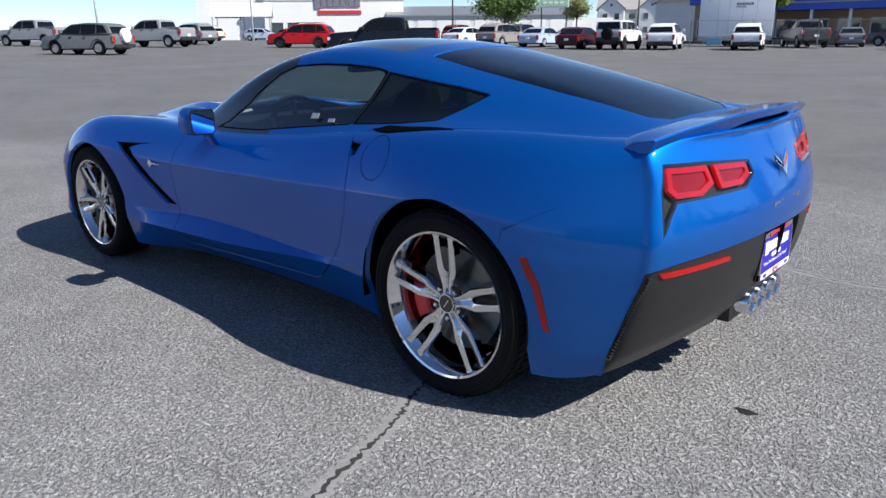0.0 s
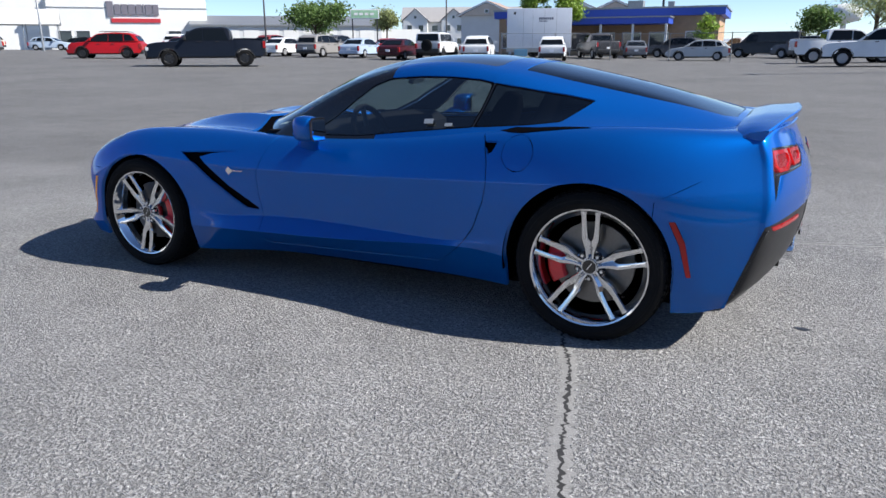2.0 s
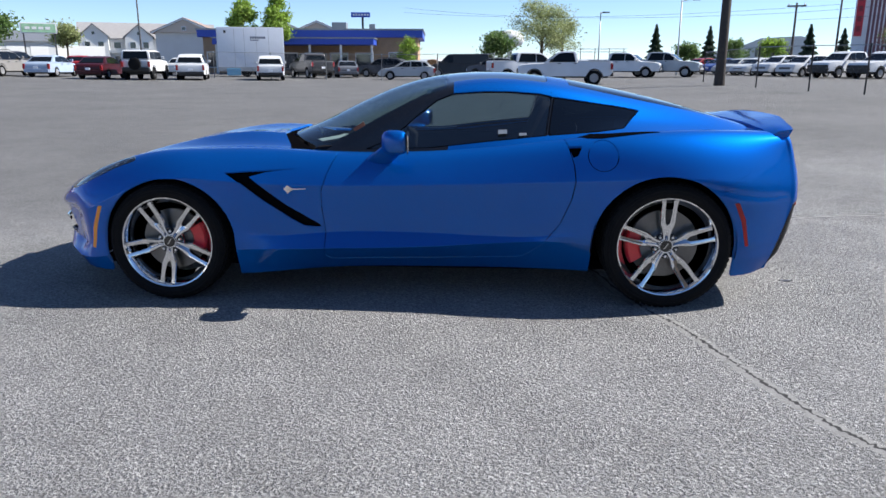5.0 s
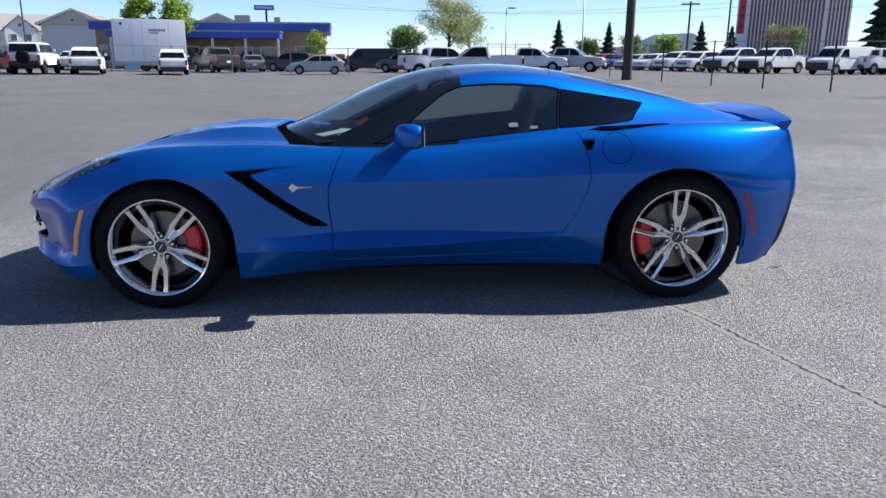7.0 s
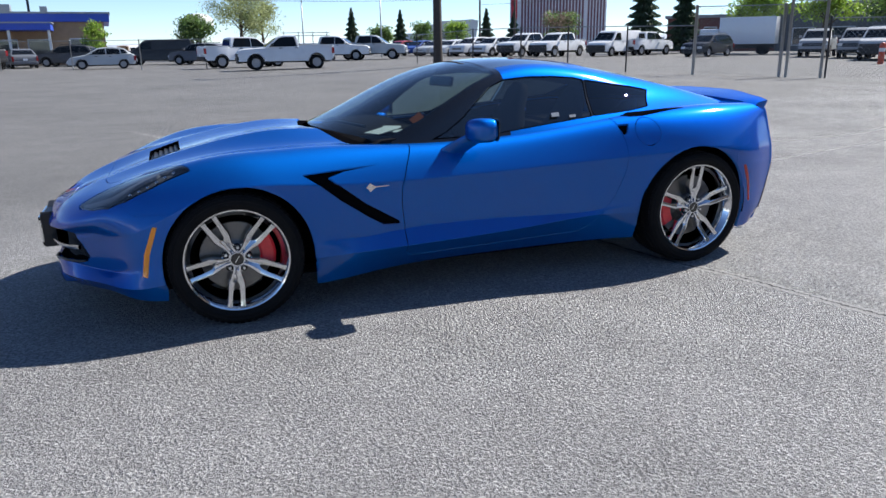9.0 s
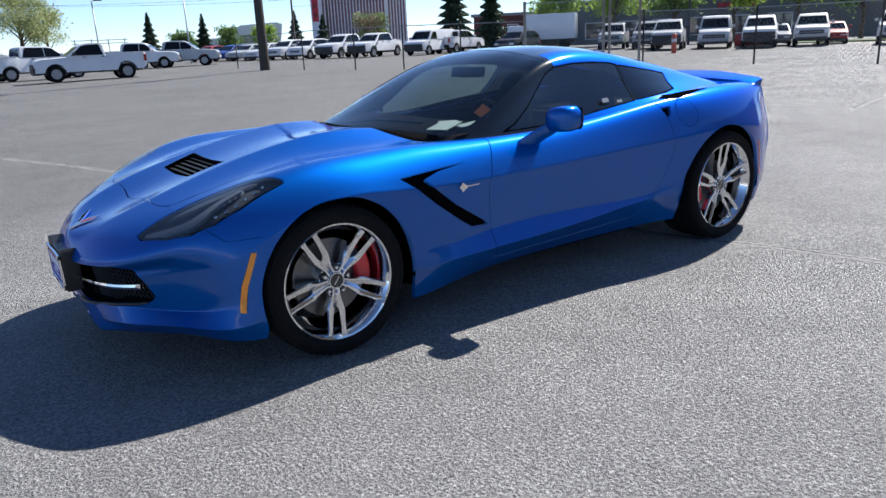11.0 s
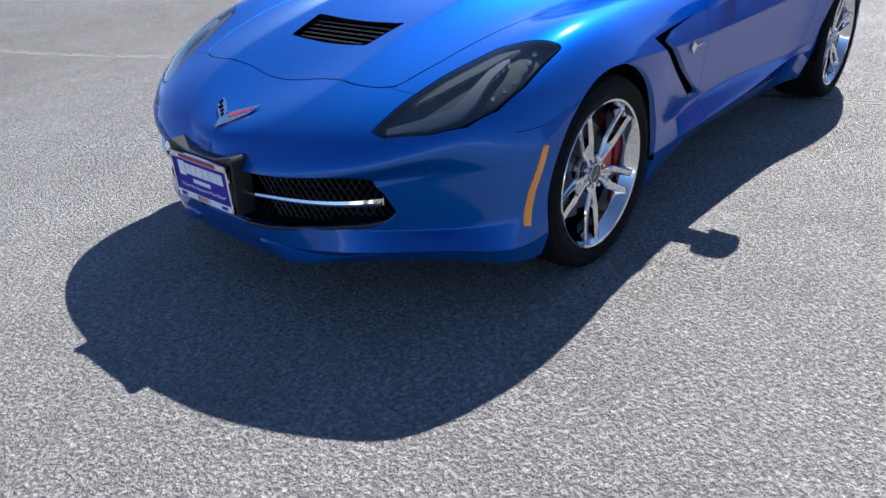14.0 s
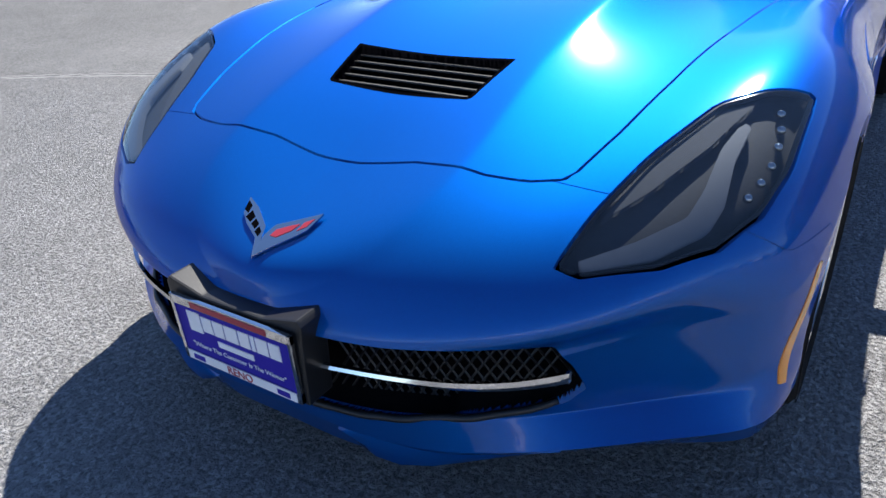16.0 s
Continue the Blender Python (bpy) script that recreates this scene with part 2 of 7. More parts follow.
class Skin:
    """A sheet of triangles with its own normals, which can be cut along the zero line of a field."""

    def __init__(self, p, n, f):
        self.p, self.n, self.f = np.asarray(p, float), np.asarray(n, float), np.asarray(f, int).reshape(-1, 3)

    @staticmethod
    def grid(g):
        r, c = g.shape[:2]
        p = g.reshape(-1, 3)
        du = np.gradient(g, axis=1)
        dv = np.gradient(g, axis=0)
        n = np.cross(du, dv)
        ln = np.linalg.norm(n, axis=2, keepdims=True)
        n = (n / np.maximum(ln, 1e-12)).reshape(-1, 3)
        i = np.arange(r * c).reshape(r, c)
        a, b, d, e = i[:-1, :-1].ravel(), i[:-1, 1:].ravel(), i[1:, 1:].ravel(), i[1:, :-1].ravel()
        f = np.concatenate([np.stack([a, b, d], 1), np.stack([a, d, e], 1)])
        return Skin(p, n, f)

    def cut(self, field):
        """Two skins: where the field is below zero, and where it is above."""
        d = field(self.p)
        d = np.where(np.abs(d) < 1e-6, 1e-6, d)
        s = d > 0
        k = s[self.f].sum(1)
        p, n = [self.p], [self.n]
        count, made = len(self.p), {}
        new_p, new_n = [], []
        lo, hi = [self.f[k == 0]], [self.f[k == 3]]

        def mid(a, b):
            key = (min(a, b), max(a, b))
            if key not in made:
                t = d[a] / (d[a] - d[b])
                made[key] = count + len(new_p)
                new_p.append(self.p[a] + t * (self.p[b] - self.p[a]))
                new_n.append(self.n[a] + t * (self.n[b] - self.n[a]))
            return made[key]
        extra = {True: [], False: []}
        for tri in self.f[(k == 1) | (k == 2)].tolist():
            lone = [q for q in range(3) if sum(s[tri[q]] == s[w] for w in tri) == 1][0]
            a, b, c = tri[lone], tri[(lone + 1) % 3], tri[(lone + 2) % 3]
            ab, ac = mid(a, b), mid(a, c)
            extra[bool(s[a])].append((a, ab, ac))
            extra[not s[a]].extend([(ab, b, c), (ab, c, ac)])
        if new_p:
            p.append(np.array(new_p))
            n.append(np.array(new_n))
        p, n = np.concatenate(p), np.concatenate(n)
        lo = np.concatenate([lo[0], np.array(extra[False], int).reshape(-1, 3)])
        hi = np.concatenate([hi[0], np.array(extra[True], int).reshape(-1, 3)])
        return Skin(p, n, lo).packed(), Skin(p, n, hi).packed()

    def refined(self, field, reach=.05, times=2):
        """Splits the triangles near the zero line into smaller ones."""
        s = self
        for _ in range(times):
            near = (field(s.p)[s.f] < reach).any(1)
            far, f = s.f[~near], s.f[near]
            made, p, n = {}, s.p.tolist(), s.n.tolist()

            def mid(a, b):
                key = (min(a, b), max(a, b))
                if key not in made:
                    made[key] = len(p)
                    p.append(((s.p[a] + s.p[b]) / 2).tolist())
                    n.append((s.n[a] + s.n[b]).tolist())
                return made[key]
            out = []
            for a, b, c in f.tolist():
                ab, bc, ca = mid(a, b), mid(b, c), mid(c, a)
                out += [(a, ab, ca), (ab, b, bc), (ca, bc, c), (ab, bc, ca)]
            s = Skin(p, n, np.concatenate([far, np.array(out, int).reshape(-1, 3)]))
            reach /= 2
        return s

    def inside(self, field, gap=0.0):
        return self.cut(lambda q: field(q) + gap)[0]

    def outside(self, field, gap=0.0):
        return self.cut(lambda q: field(q) - gap)[1]

    def packed(self):
        if not len(self.f):
            return Skin(np.zeros((0, 3)), np.zeros((0, 3)), np.zeros((0, 3), int))
        u, inv = np.unique(self.f, return_inverse=True)
        return Skin(self.p[u], self.n[u], inv.reshape(-1, 3))

    def mirrored(self):
        k = np.array([1, -1, 1])
        return Skin(self.p * k, self.n * k, self.f[:, ::-1])

    def moved(self, by):
        n = self.n / np.maximum(np.linalg.norm(self.n, axis=1, keepdims=True), 1e-9)
        return Skin(self.p + n * by, self.n, self.f)

    def both(self):
        m = self.mirrored()
        return Skin(np.concatenate([self.p, m.p]), np.concatenate([self.n, m.n]), np.concatenate([self.f, m.f + len(self.p)]))

    def mesh(self, name, depth=0.012, back=False):
        """A mesh with a flange of that depth turned inwards along its free edges."""
        n = self.n / np.maximum(np.linalg.norm(self.n, axis=1, keepdims=True), 1e-9)
        edges = {}
        for a, b, c in self.f.tolist():
            for e in ((a, b), (b, c), (c, a)):
                key = (min(e), max(e))
                edges[key] = None if key in edges else e
        rim = [e for e in edges.values() if e and not (abs(self.p[e[0]][1]) < 1e-4 and abs(self.p[e[1]][1]) < 1e-4)]
        p, faces, nn = self.p.tolist(), self.f.tolist(), n.tolist()
        low = {}
        if depth:
            for a, b in rim:
                for v in (a, b):
                    if v not in low:
                        low[v] = len(p)
                        p.append((self.p[v] - n[v] * depth).tolist())
                        nn.append(nn[v])
                faces.append((b, a, low[a], low[b]))
        me = bpy.data.meshes.new(name)
        me.from_pydata(p, [], faces)
        me.polygons.foreach_set("use_smooth", [True] * len(faces))
        me.update()
        me.normals_split_custom_set_from_vertices(nn)
        return me


def poly_field(points, axes=(0, 2), where=None, round_by=0.0):
    """Distance to a closed outline in two axes, below zero inside it; where limits it to a part of the sheet."""
    q = np.asarray(points, float)

    def field(p):
        x, y = p[:, axes[0]], np.abs(p[:, axes[1]]) if axes[1] == 1 else p[:, axes[1]]
        if axes[0] == 1:
            x = np.abs(x)
        best = np.full(len(p), 1e9)
        inside = np.zeros(len(p), bool)
        for i in range(len(q)):
            a, b = q[i], q[(i + 1) % len(q)]
            e = b - a
            t = np.clip(((x - a[0]) * e[0] + (y - a[1]) * e[1]) / max(e @ e, 1e-12), 0, 1)
            best = np.minimum(best, np.hypot(x - a[0] - t * e[0], y - a[1] - t * e[1]))
            with np.errstate(divide="ignore", invalid="ignore"):
                cross = ((a[1] > y) != (b[1] > y)) & (x < (b[0] - a[0]) * (y - a[1]) / (b[1] - a[1] + 1e-15) + a[0])
            inside ^= cross
        d = np.where(inside, -best, best) - round_by
        return d if where is None else np.where(where(p), d, 1.0)
    return field


def disc_field(cx, cz, r, where=None):
    def field(p):
        d = np.hypot(p[:, 0] - cx, p[:, 2] - cz) - r
        return d if where is None else np.where(where(p), d, 1.0)
    return field

# ---- the sports car ----
# Half body: w is the distance from the middle plane. Each line runs from the middle of the nose, along the flank, to the middle of the tail.
AXLE_F, AXLE_R = -1.355, 1.355
LINES = [
    # middle of the bonnet and deck
    [(-2.235, 0, .505), (-2.215, 0, .54), (-2.12, 0, .585), (-1.90, 0, .665), (-1.60, 0, .772), (-1.25, 0, .848), (-.95, 0, .872), (-.60, 0, .872), (.15, 0, .86),
     (.75, 0, .87), (1.1, 0, .89), (1.45, 0, .915), (1.75, 0, .93), (1.95, 0, .945), (2.05, 0, .95), (2.09, 0, .945), (2.105, 0, .94)],
    # bonnet ridge
    [(-2.242, 0, .488), (-2.20, .16, .53), (-2.09, .25, .60), (-1.88, .30, .688), (-1.57, .29, .782), (-1.22, .30, .857), (-.95, .32, .877), (-.58, .34, .868), (.15, .34, .86),
     (.75, .34, .87), (1.1, .34, .89), (1.45, .34, .915), (1.75, .34, .93), (1.95, .34, .945), (2.05, .32, .948), (2.085, .2, .942), (2.10, 0, .936)],
    # valley beside the ridge
    [(-2.247, 0, .472), (-2.205, .24, .51), (-2.085, .45, .588), (-1.84, .54, .695), (-1.50, .56, .784), (-1.18, .55, .815), (-.85, .57, .826), (-.48, .60, .812), (.15, .60, .815),
     (.75, .60, .87), (1.1, .58, .90), (1.45, .56, .92), (1.75, .55, .93), (1.95, .55, .94), (2.035, .53, .942), (2.078, .32, .938), (2.097, 0, .93)],
    # wing crest, deck edge
    [(-2.252, 0, .455), (-2.21, .35, .475), (-2.06, .635, .535), (-1.80, .765, .695), (-1.47, .77, .81), (-1.15, .755, .83), (-.85, .745, .832), (-.45, .75, .815), (.15, .755, .828),
     (.75, .765, .89), (1.1, .775, .925), (1.45, .765, .945), (1.75, .735, .935), (1.965, .70, .92), (2.02, .655, .92), (2.075, .35, .92), (2.095, 0, .915)],
    # shoulder
    [(-2.258, 0, .43), (-2.21, .36, .43), (-1.985, .695, .508), (-1.80, .86, .60), (-1.45, .872, .752), (-1.15, .865, .765), (-.85, .848, .755), (-.45, .832, .742), (.15, .83, .75),
     (.75, .845, .79), (1.1, .88, .825), (1.45, .882, .845), (1.75, .83, .835), (1.995, .73, .83), (2.055, .665, .83), (2.11, .36, .84), (2.13, 0, .845)],
    # widest line
    [(-2.253, 0, .38), (-2.20, .40, .40), (-1.925, .737, .475), (-1.775, .900, .508), (-1.45, .922, .66), (-1.15, .92, .68), (-.85, .893, .655), (-.45, .872, .645), (.15, .868, .655),
     (.75, .886, .678), (1.1, .925, .695), (1.45, .936, .71), (1.75, .888, .67), (2.02, .765, .66), (2.09, .69, .66), (2.165, .36, .69), (2.19, 0, .70)],
    # waist
    [(-2.235, 0, .30), (-2.185, .39, .30), (-1.925, .690, .282), (-1.775, .893, .34), (-1.45, .922, .45), (-1.15, .916, .48), (-.85, .884, .37), (-.45, .842, .388), (.15, .836, .385),
     (.75, .862, .378), (1.1, .920, .48), (1.45, .936, .49), (1.75, .892, .47), (2.005, .782, .48), (2.08, .71, .48), (2.17, .37, .52), (2.195, 0, .53)],
    # sill ledge
    [(-2.215, 0, .22), (-2.19, .385, .22), (-1.962, .752, .246), (-1.78, .905, .235), (-1.45, .918, .30), (-1.15, .915, .30), (-.85, .900, .296), (-.45, .900, .308), (.15, .888, .326),
     (.75, .868, .358), (1.1, .912, .32), (1.45, .925, .30), (1.75, .885, .28), (1.95, .79, .28), (2.02, .72, .29), (2.12, .38, .34), (2.145, 0, .35)],
    # bottom
    [(-2.185, 0, .15), (-2.165, .33, .155), (-1.935, .715, .195), (-1.785, .88, .17), (-1.45, .88, .15), (-1.15, .88, .15), (-.85, .852, .15), (-.45, .790, .175), (.15, .785, .185),
     (.75, .800, .185), (1.1, .86, .18), (1.45, .88, .18), (1.75, .86, .18), (1.90, .78, .20), (1.95, .72, .21), (2.05, .38, .25), (2.075, 0, .26)],
]
# Half cabin: lines run from the foot of the windscreen over the roof to the tail.
ROOF_LINES = [
    [(-.80, 0, .872), (-.60, 0, .953), (-.30, 0, 1.095), (.02, 0, 1.202), (.40, 0, 1.238), (.75, 0, 1.215), (1.03, 0, 1.168), (1.33, 0, 1.108), (1.60, 0, 1.04), (1.88, 0, .955)],
    [(-.77, .25, .870), (-.57, .25, .955), (-.27, .25, 1.096), (.04, .25, 1.195), (.41, .25, 1.230), (.75, .25, 1.205), (1.02, .25, 1.158), (1.32, .25, 1.097), (1.60, .25, 1.03), (1.88, .25, .95)],
    [(-.68, .46, .856), (-.49, .465, .940), (-.20, .45, 1.075), (.08, .43, 1.168), (.42, .41, 1.206), (.75, .395, 1.18), (1.01, .385, 1.135), (1.31, .375, 1.075), (1.60, .37, 1.012), (1.88, .37, .945)],
    [(-.54, .65, .826), (-.345, .65, .928), (-.09, .615, 1.058), (.14, .57, 1.138), (.42, .535, 1.165), (.75, .512, 1.138), (1.0, .50, 1.088), (1.3, .485, 1.022), (1.60, .47, .975), (1.88, .46, .932)],
    [(-.45, .705, .810), (-.26, .70, .852), (-.05, .668, .948), (.16, .63, 1.012), (.42, .617, 1.022), (.75, .607, 1.014), (1.0, .595, .995), (1.3, .58, .965), (1.60, .56, .94), (1.88, .55, .915)],
    [(-.38, .735, .80), (-.20, .74, .80), (-.02, .742, .808), (.18, .745, .825), (.42, .75, .85), (.75, .757, .882), (1.0, .755, .905), (1.3, .735, .915), (1.60, .69, .90), (1.88, .66, .885)],
]


def half_sheet(lines, per_row, per_col, mirror_ends=(True, True), folds=(), col_folds=()):
    """A smooth half sheet on the side where y is below zero, from lines of control points."""
    g = np.array(lines, float)
    g[..., 1] *= -1
    flip = np.array([1, -1, 1.0])
    ends = [(lambda c: c * flip) if k else None for k in mirror_ends]
    cols = bspline(np.swapaxes(g, 0, 1), per_col, *ends, folds=col_folds, share=.10)
    cols[..., 1] = np.minimum(cols[..., 1], 0)
    rows = bspline(np.swapaxes(cols, 0, 1), per_row, lambda c: c * flip, folds=folds, share=lambda d, i: .05 + .5 * np.clip(np.minimum((d[:, :1] + 1.9) / .2, np.maximum(-.75 - d[:, :1], d[:, :1] - .65) / .2), 0, 1) if i == 6 else {1: .10, 5: .09}.get(i, .04) + .26 * np.clip((d[:, :1] - 1.45) / .4, 0, 1))
    rows[..., 1] = np.minimum(rows[..., 1], 0)
    rows[0, :, 1] = 0
    if mirror_ends[0]:
        rows[:, 0, 1] = 0
        rows[:, -1, 1] = 0
    return rows


LINES = [np.array(l, float) for l in LINES]
LINES[1][2:7, 2] += .009
LINES = np.array(LINES)
lower = half_sheet(LINES, 9, 13, folds=(1, 5, 6, 7), col_folds=(13,))
body = Skin.grid(lower)
cabin = Skin.grid(half_sheet(ROOF_LINES, 13, 16, (False, False)))
for s in (body, cabin):
    if (s.n * (s.p - np.array([0.2, 0, 0.45]))).sum() < 0:
        s.n, s.f = -s.n, s.f[:, ::-1]

car = new("sports_car")
tagged(car, "bright metallic blue two-seat sports coupe with chrome wheels parked on asphalt", "sports car")


def shell(name, skin, material, label="", depth=0.012, both=True, parent=None):
    return finish(name, (skin.both() if both else skin).mesh(name, depth), material, parent or car, label)


side = lambda p: np.abs(p[:, 1]) > 0.55
COCKPIT = [(-.83, -.1), (-.83, .2), (-.70, .44), (-.50, .66), (-.30, .715), (.2, .72), (.75, .73), (1.05, .715), (1.4, .66), (1.7, .52), (1.8, .30), (1.8, -.1)]
body = body.outside(poly_field(COCKPIT, (0, 1), lambda p: p[:, 2] > 0.78))
# wheel openings
body = body.outside(disc_field(-1.338, .325, .362, lambda p: (np.abs(p[:, 1]) > .5) & (p[:, 2] < .72)))
body = body.outside(poly_field([(-1.672, .34), (-.976, .34), (-.958, .0), (-1.70, .0)], (0, 2), side))
body = body.outside(disc_field(1.335, .345, .378, lambda p: (np.abs(p[:, 1]) > .5) & (p[:, 2] < .76)))
body = body.outside(poly_field([(.96, .35), (1.71, .35), (1.715, .0), (.945, .0)], (0, 2), side))

# ---- panels cut from the body ----
GAP = 0.0027
front = lambda p: p[:, 0] < -1.0
rear_side = lambda p: p[:, 0] > 1.3
f_hood = poly_field([(-1.937, -.2), (-1.937, .05), (-1.918, .185), (-1.928, .35), (-1.917, .43), (-1.888, .50), (-1.735, .54), (-1.54, .573), (-1.21, .612), (-.9, .642), (-.70, .66),
                     (-.74, .52), (-.83, .30), (-.87, .0), (-.87, -.2)], (0, 1), lambda p: (p[:, 0] < -.6) & (p[:, 2] > .6))
f_hvent = poly_field([(-1.555, -.2), (-1.552, .222), (-1.717, .196), (-1.722, -.2)], (0, 1), front)
f_lamp = poly_field([(-2.047, .545), (-1.94, .568), (-1.79, .613), (-1.625, .683), (-1.565, .755), (-1.522, .835), (-1.56, .838), (-1.715, .838), (-1.815, .818), (-1.90, .772), (-1.975, .695), (-2.043, .585)],
                    (0, 1), lambda p: (p[:, 0] < -1.4) & (p[:, 2] > .53))
f_grille = poly_field([(-.2, .45), (.18, .452), (.30, .456), (.51, .474), (.562, .464), (.588, .41), (.606, .345), (.575, .312), (.45, .302), (.294, .282), (.11, .262), (-.2, .26)],
                      (1, 2), lambda p: p[:, 0] < -1.95)
f_fmark = poly_field([(-1.722, .53), (-1.70, .527), (-1.745, .40), (-1.765, .289), (-1.787, .295), (-1.770, .40)], (0, 2), side)
f_rmark = poly_field([(1.683, .582), (1.709, .583), (1.753, .494), (1.785, .348), (1.766, .347), (1.731, .481)], (0, 2), side)
f_cove = poly_field([(-1.02, .716), (-.625, .735), (-.625, .7325), (-.80, .715), (-.885, .692), (-.70, .545), (-.512, .430), (-.509, .412), (-.60, .418), (-.68, .466), (-.83, .572), (-.93, .655)], (0, 2), side)
f_door = poly_field([(-.40, .86), (-.465, .72), (-.502, .613), (-.501, .504), (-.487, .41), (-.488, .267), (-.475, .235), (.583, .258), (.625, .283), (.702, .343), (.788, .453), (.843, .591), (.86, .681),
                     (.851, .769), (.819, .868), (.765, .95), (-.30, .95)], (0, 2), lambda p: (p[:, 2] > .2) & (np.abs(p[:, 1]) > .6))
f_fuel = disc_field(1.0, .818, .077, side)
f_key = poly_field([(.822, .862), (.893, .864), (.872, .815), (.845, .803)], (0, 2), side)
f_uvent = poly_field([(.875, .752), (.93, .782), (1.0, .797), (1.12, .793), (1.31, .774), (1.18, .747), (1.04, .727), (.94, .726)], (0, 1), lambda p: p[:, 2] > .8)
f_tail = poly_field([(.684, .878), (.497, .868), (.234, .846), (.224, .80), (.30, .762), (.655, .762), (.692, .717), (.728, .660), (.708, .80)], (1, 2), lambda p: p[:, 0] > 1.93)
f_lampA = poly_field([(.672, .866), (.487, .857), (.472, .80), (.54, .772), (.655, .776), (.682, .80)], (1, 2), lambda p: p[:, 0] > 1.93)
f_lampB = poly_field([(.452, .854), (.257, .842), (.252, .80), (.315, .778), (.436, .780)], (1, 2), lambda p: p[:, 0] > 1.93)
f_black = poly_field([(2.040, .565), (1.935, .26), (1.87, .0), (2.5, .0), (2.5, .62), (2.20, .602), (2.10, .585)], (0, 2), lambda p: p[:, 0] > 1.8)
f_refl = poly_field([(.735, .561), (.42, .563), (.41, .546), (.72, .543)], (1, 2), lambda p: p[:, 0] > 1.95)
f_plate_r = poly_field([(-.2, .60), (.185, .60), (.165, .40), (-.2, .40)], (1, 2), lambda p: p[:, 0] > 1.95)

rest = body
for f in (f_fmark, f_rmark, f_refl, f_cove, f_uvent, f_key, f_tail):
    rest = rest.refined(f)
hood, rest = rest.inside(f_hood, .0032), rest.outside(f_hood, .0032)
cowl = rest.inside(poly_field([(-.95, -.2), (-.95, .30), (-.80, .55), (-.712, .652), (-.40, .70), (-.4, -.2)], (0, 1), lambda p: p[:, 2] > .7))
rest = rest.outside(poly_field([(-.95, -.2), (-.95, .30), (-.80, .55), (-.712, .652), (-.40, .70), (-.4, -.2)], (0, 1), lambda p: p[:, 2] > .7))
hood = hood.refined(f_hvent, .06, 1)
hood_hole, hood = hood.inside(f_hvent), hood.outside(f_hvent)
lens, rest = rest.inside(f_lamp, GAP), rest.outside(f_lamp, GAP)
grille_area, rest = rest.inside(f_grille), rest.outside(f_grille)
cove_area, rest = rest.inside(f_cove), rest.outside(f_cove)
door, rest = rest.inside(f_door, GAP), rest.outside(f_door, GAP)
fuel, rest = rest.inside(f_fuel, .0022), rest.outside(f_fuel, .0022)
key_area, rest = rest.inside(f_key), rest.outside(f_key)
uvent_area, rest = rest.inside(f_uvent), rest.outside(f_uvent)
tail_area, rest = rest.inside(f_tail), rest.outside(f_tail)
black, rest = rest.inside(f_black, .001), rest.outside(f_black, .001)
fmark, rest = rest.inside(f_fmark, .001), rest.outside(f_fmark, .001)
rmark, rest = rest.inside(f_rmark, .001), rest.outside(f_rmark, .001)
plate_area, black = black.inside(f_plate_r), black.outside(f_plate_r)
refl, black = black.inside(f_refl, .001), black.outside(f_refl, .001)
# front bumper cover against the wings, rear cover against the haunches
f_nose = poly_field([(-2.4, 0), (-2.4, .8), (-1.937, .8), (-1.90, .672), (-1.80, .58), (-1.66, .585), (-1.66, 0)], (0, 2))
f_cover = poly_field([(1.62, .66), (1.80, .755), (1.90, .83), (1.935, .93), (2.4, 1.2), (2.4, 0), (1.60, 0)], (0, 2))
nose, rest = rest.inside(f_nose, .0012), rest.outside(f_nose, .0012)
seam_gap = lambda p: .0012 * (p[:, 2] < .745)
cover, rest = rest.inside(lambda p: f_cover(p) + seam_gap(p)), rest.outside(lambda p: f_cover(p) - seam_gap(p))
shell("body_shell", rest, BLUE, depth=0.02)
shell("front_bumper", nose, BLUE, depth=0.02)
shell("rear_bumper", cover, BLUE, depth=0.02)
shell("hood", hood, BLUE, depth=0.02)
shell("cowl", cowl.moved(-.012), SEAL, "black plastic cowl at the foot of the windscreen")
shell("diffuser", black.moved(-.008), BLACK_TRIM, "black plastic lower rear panel", depth=.03)
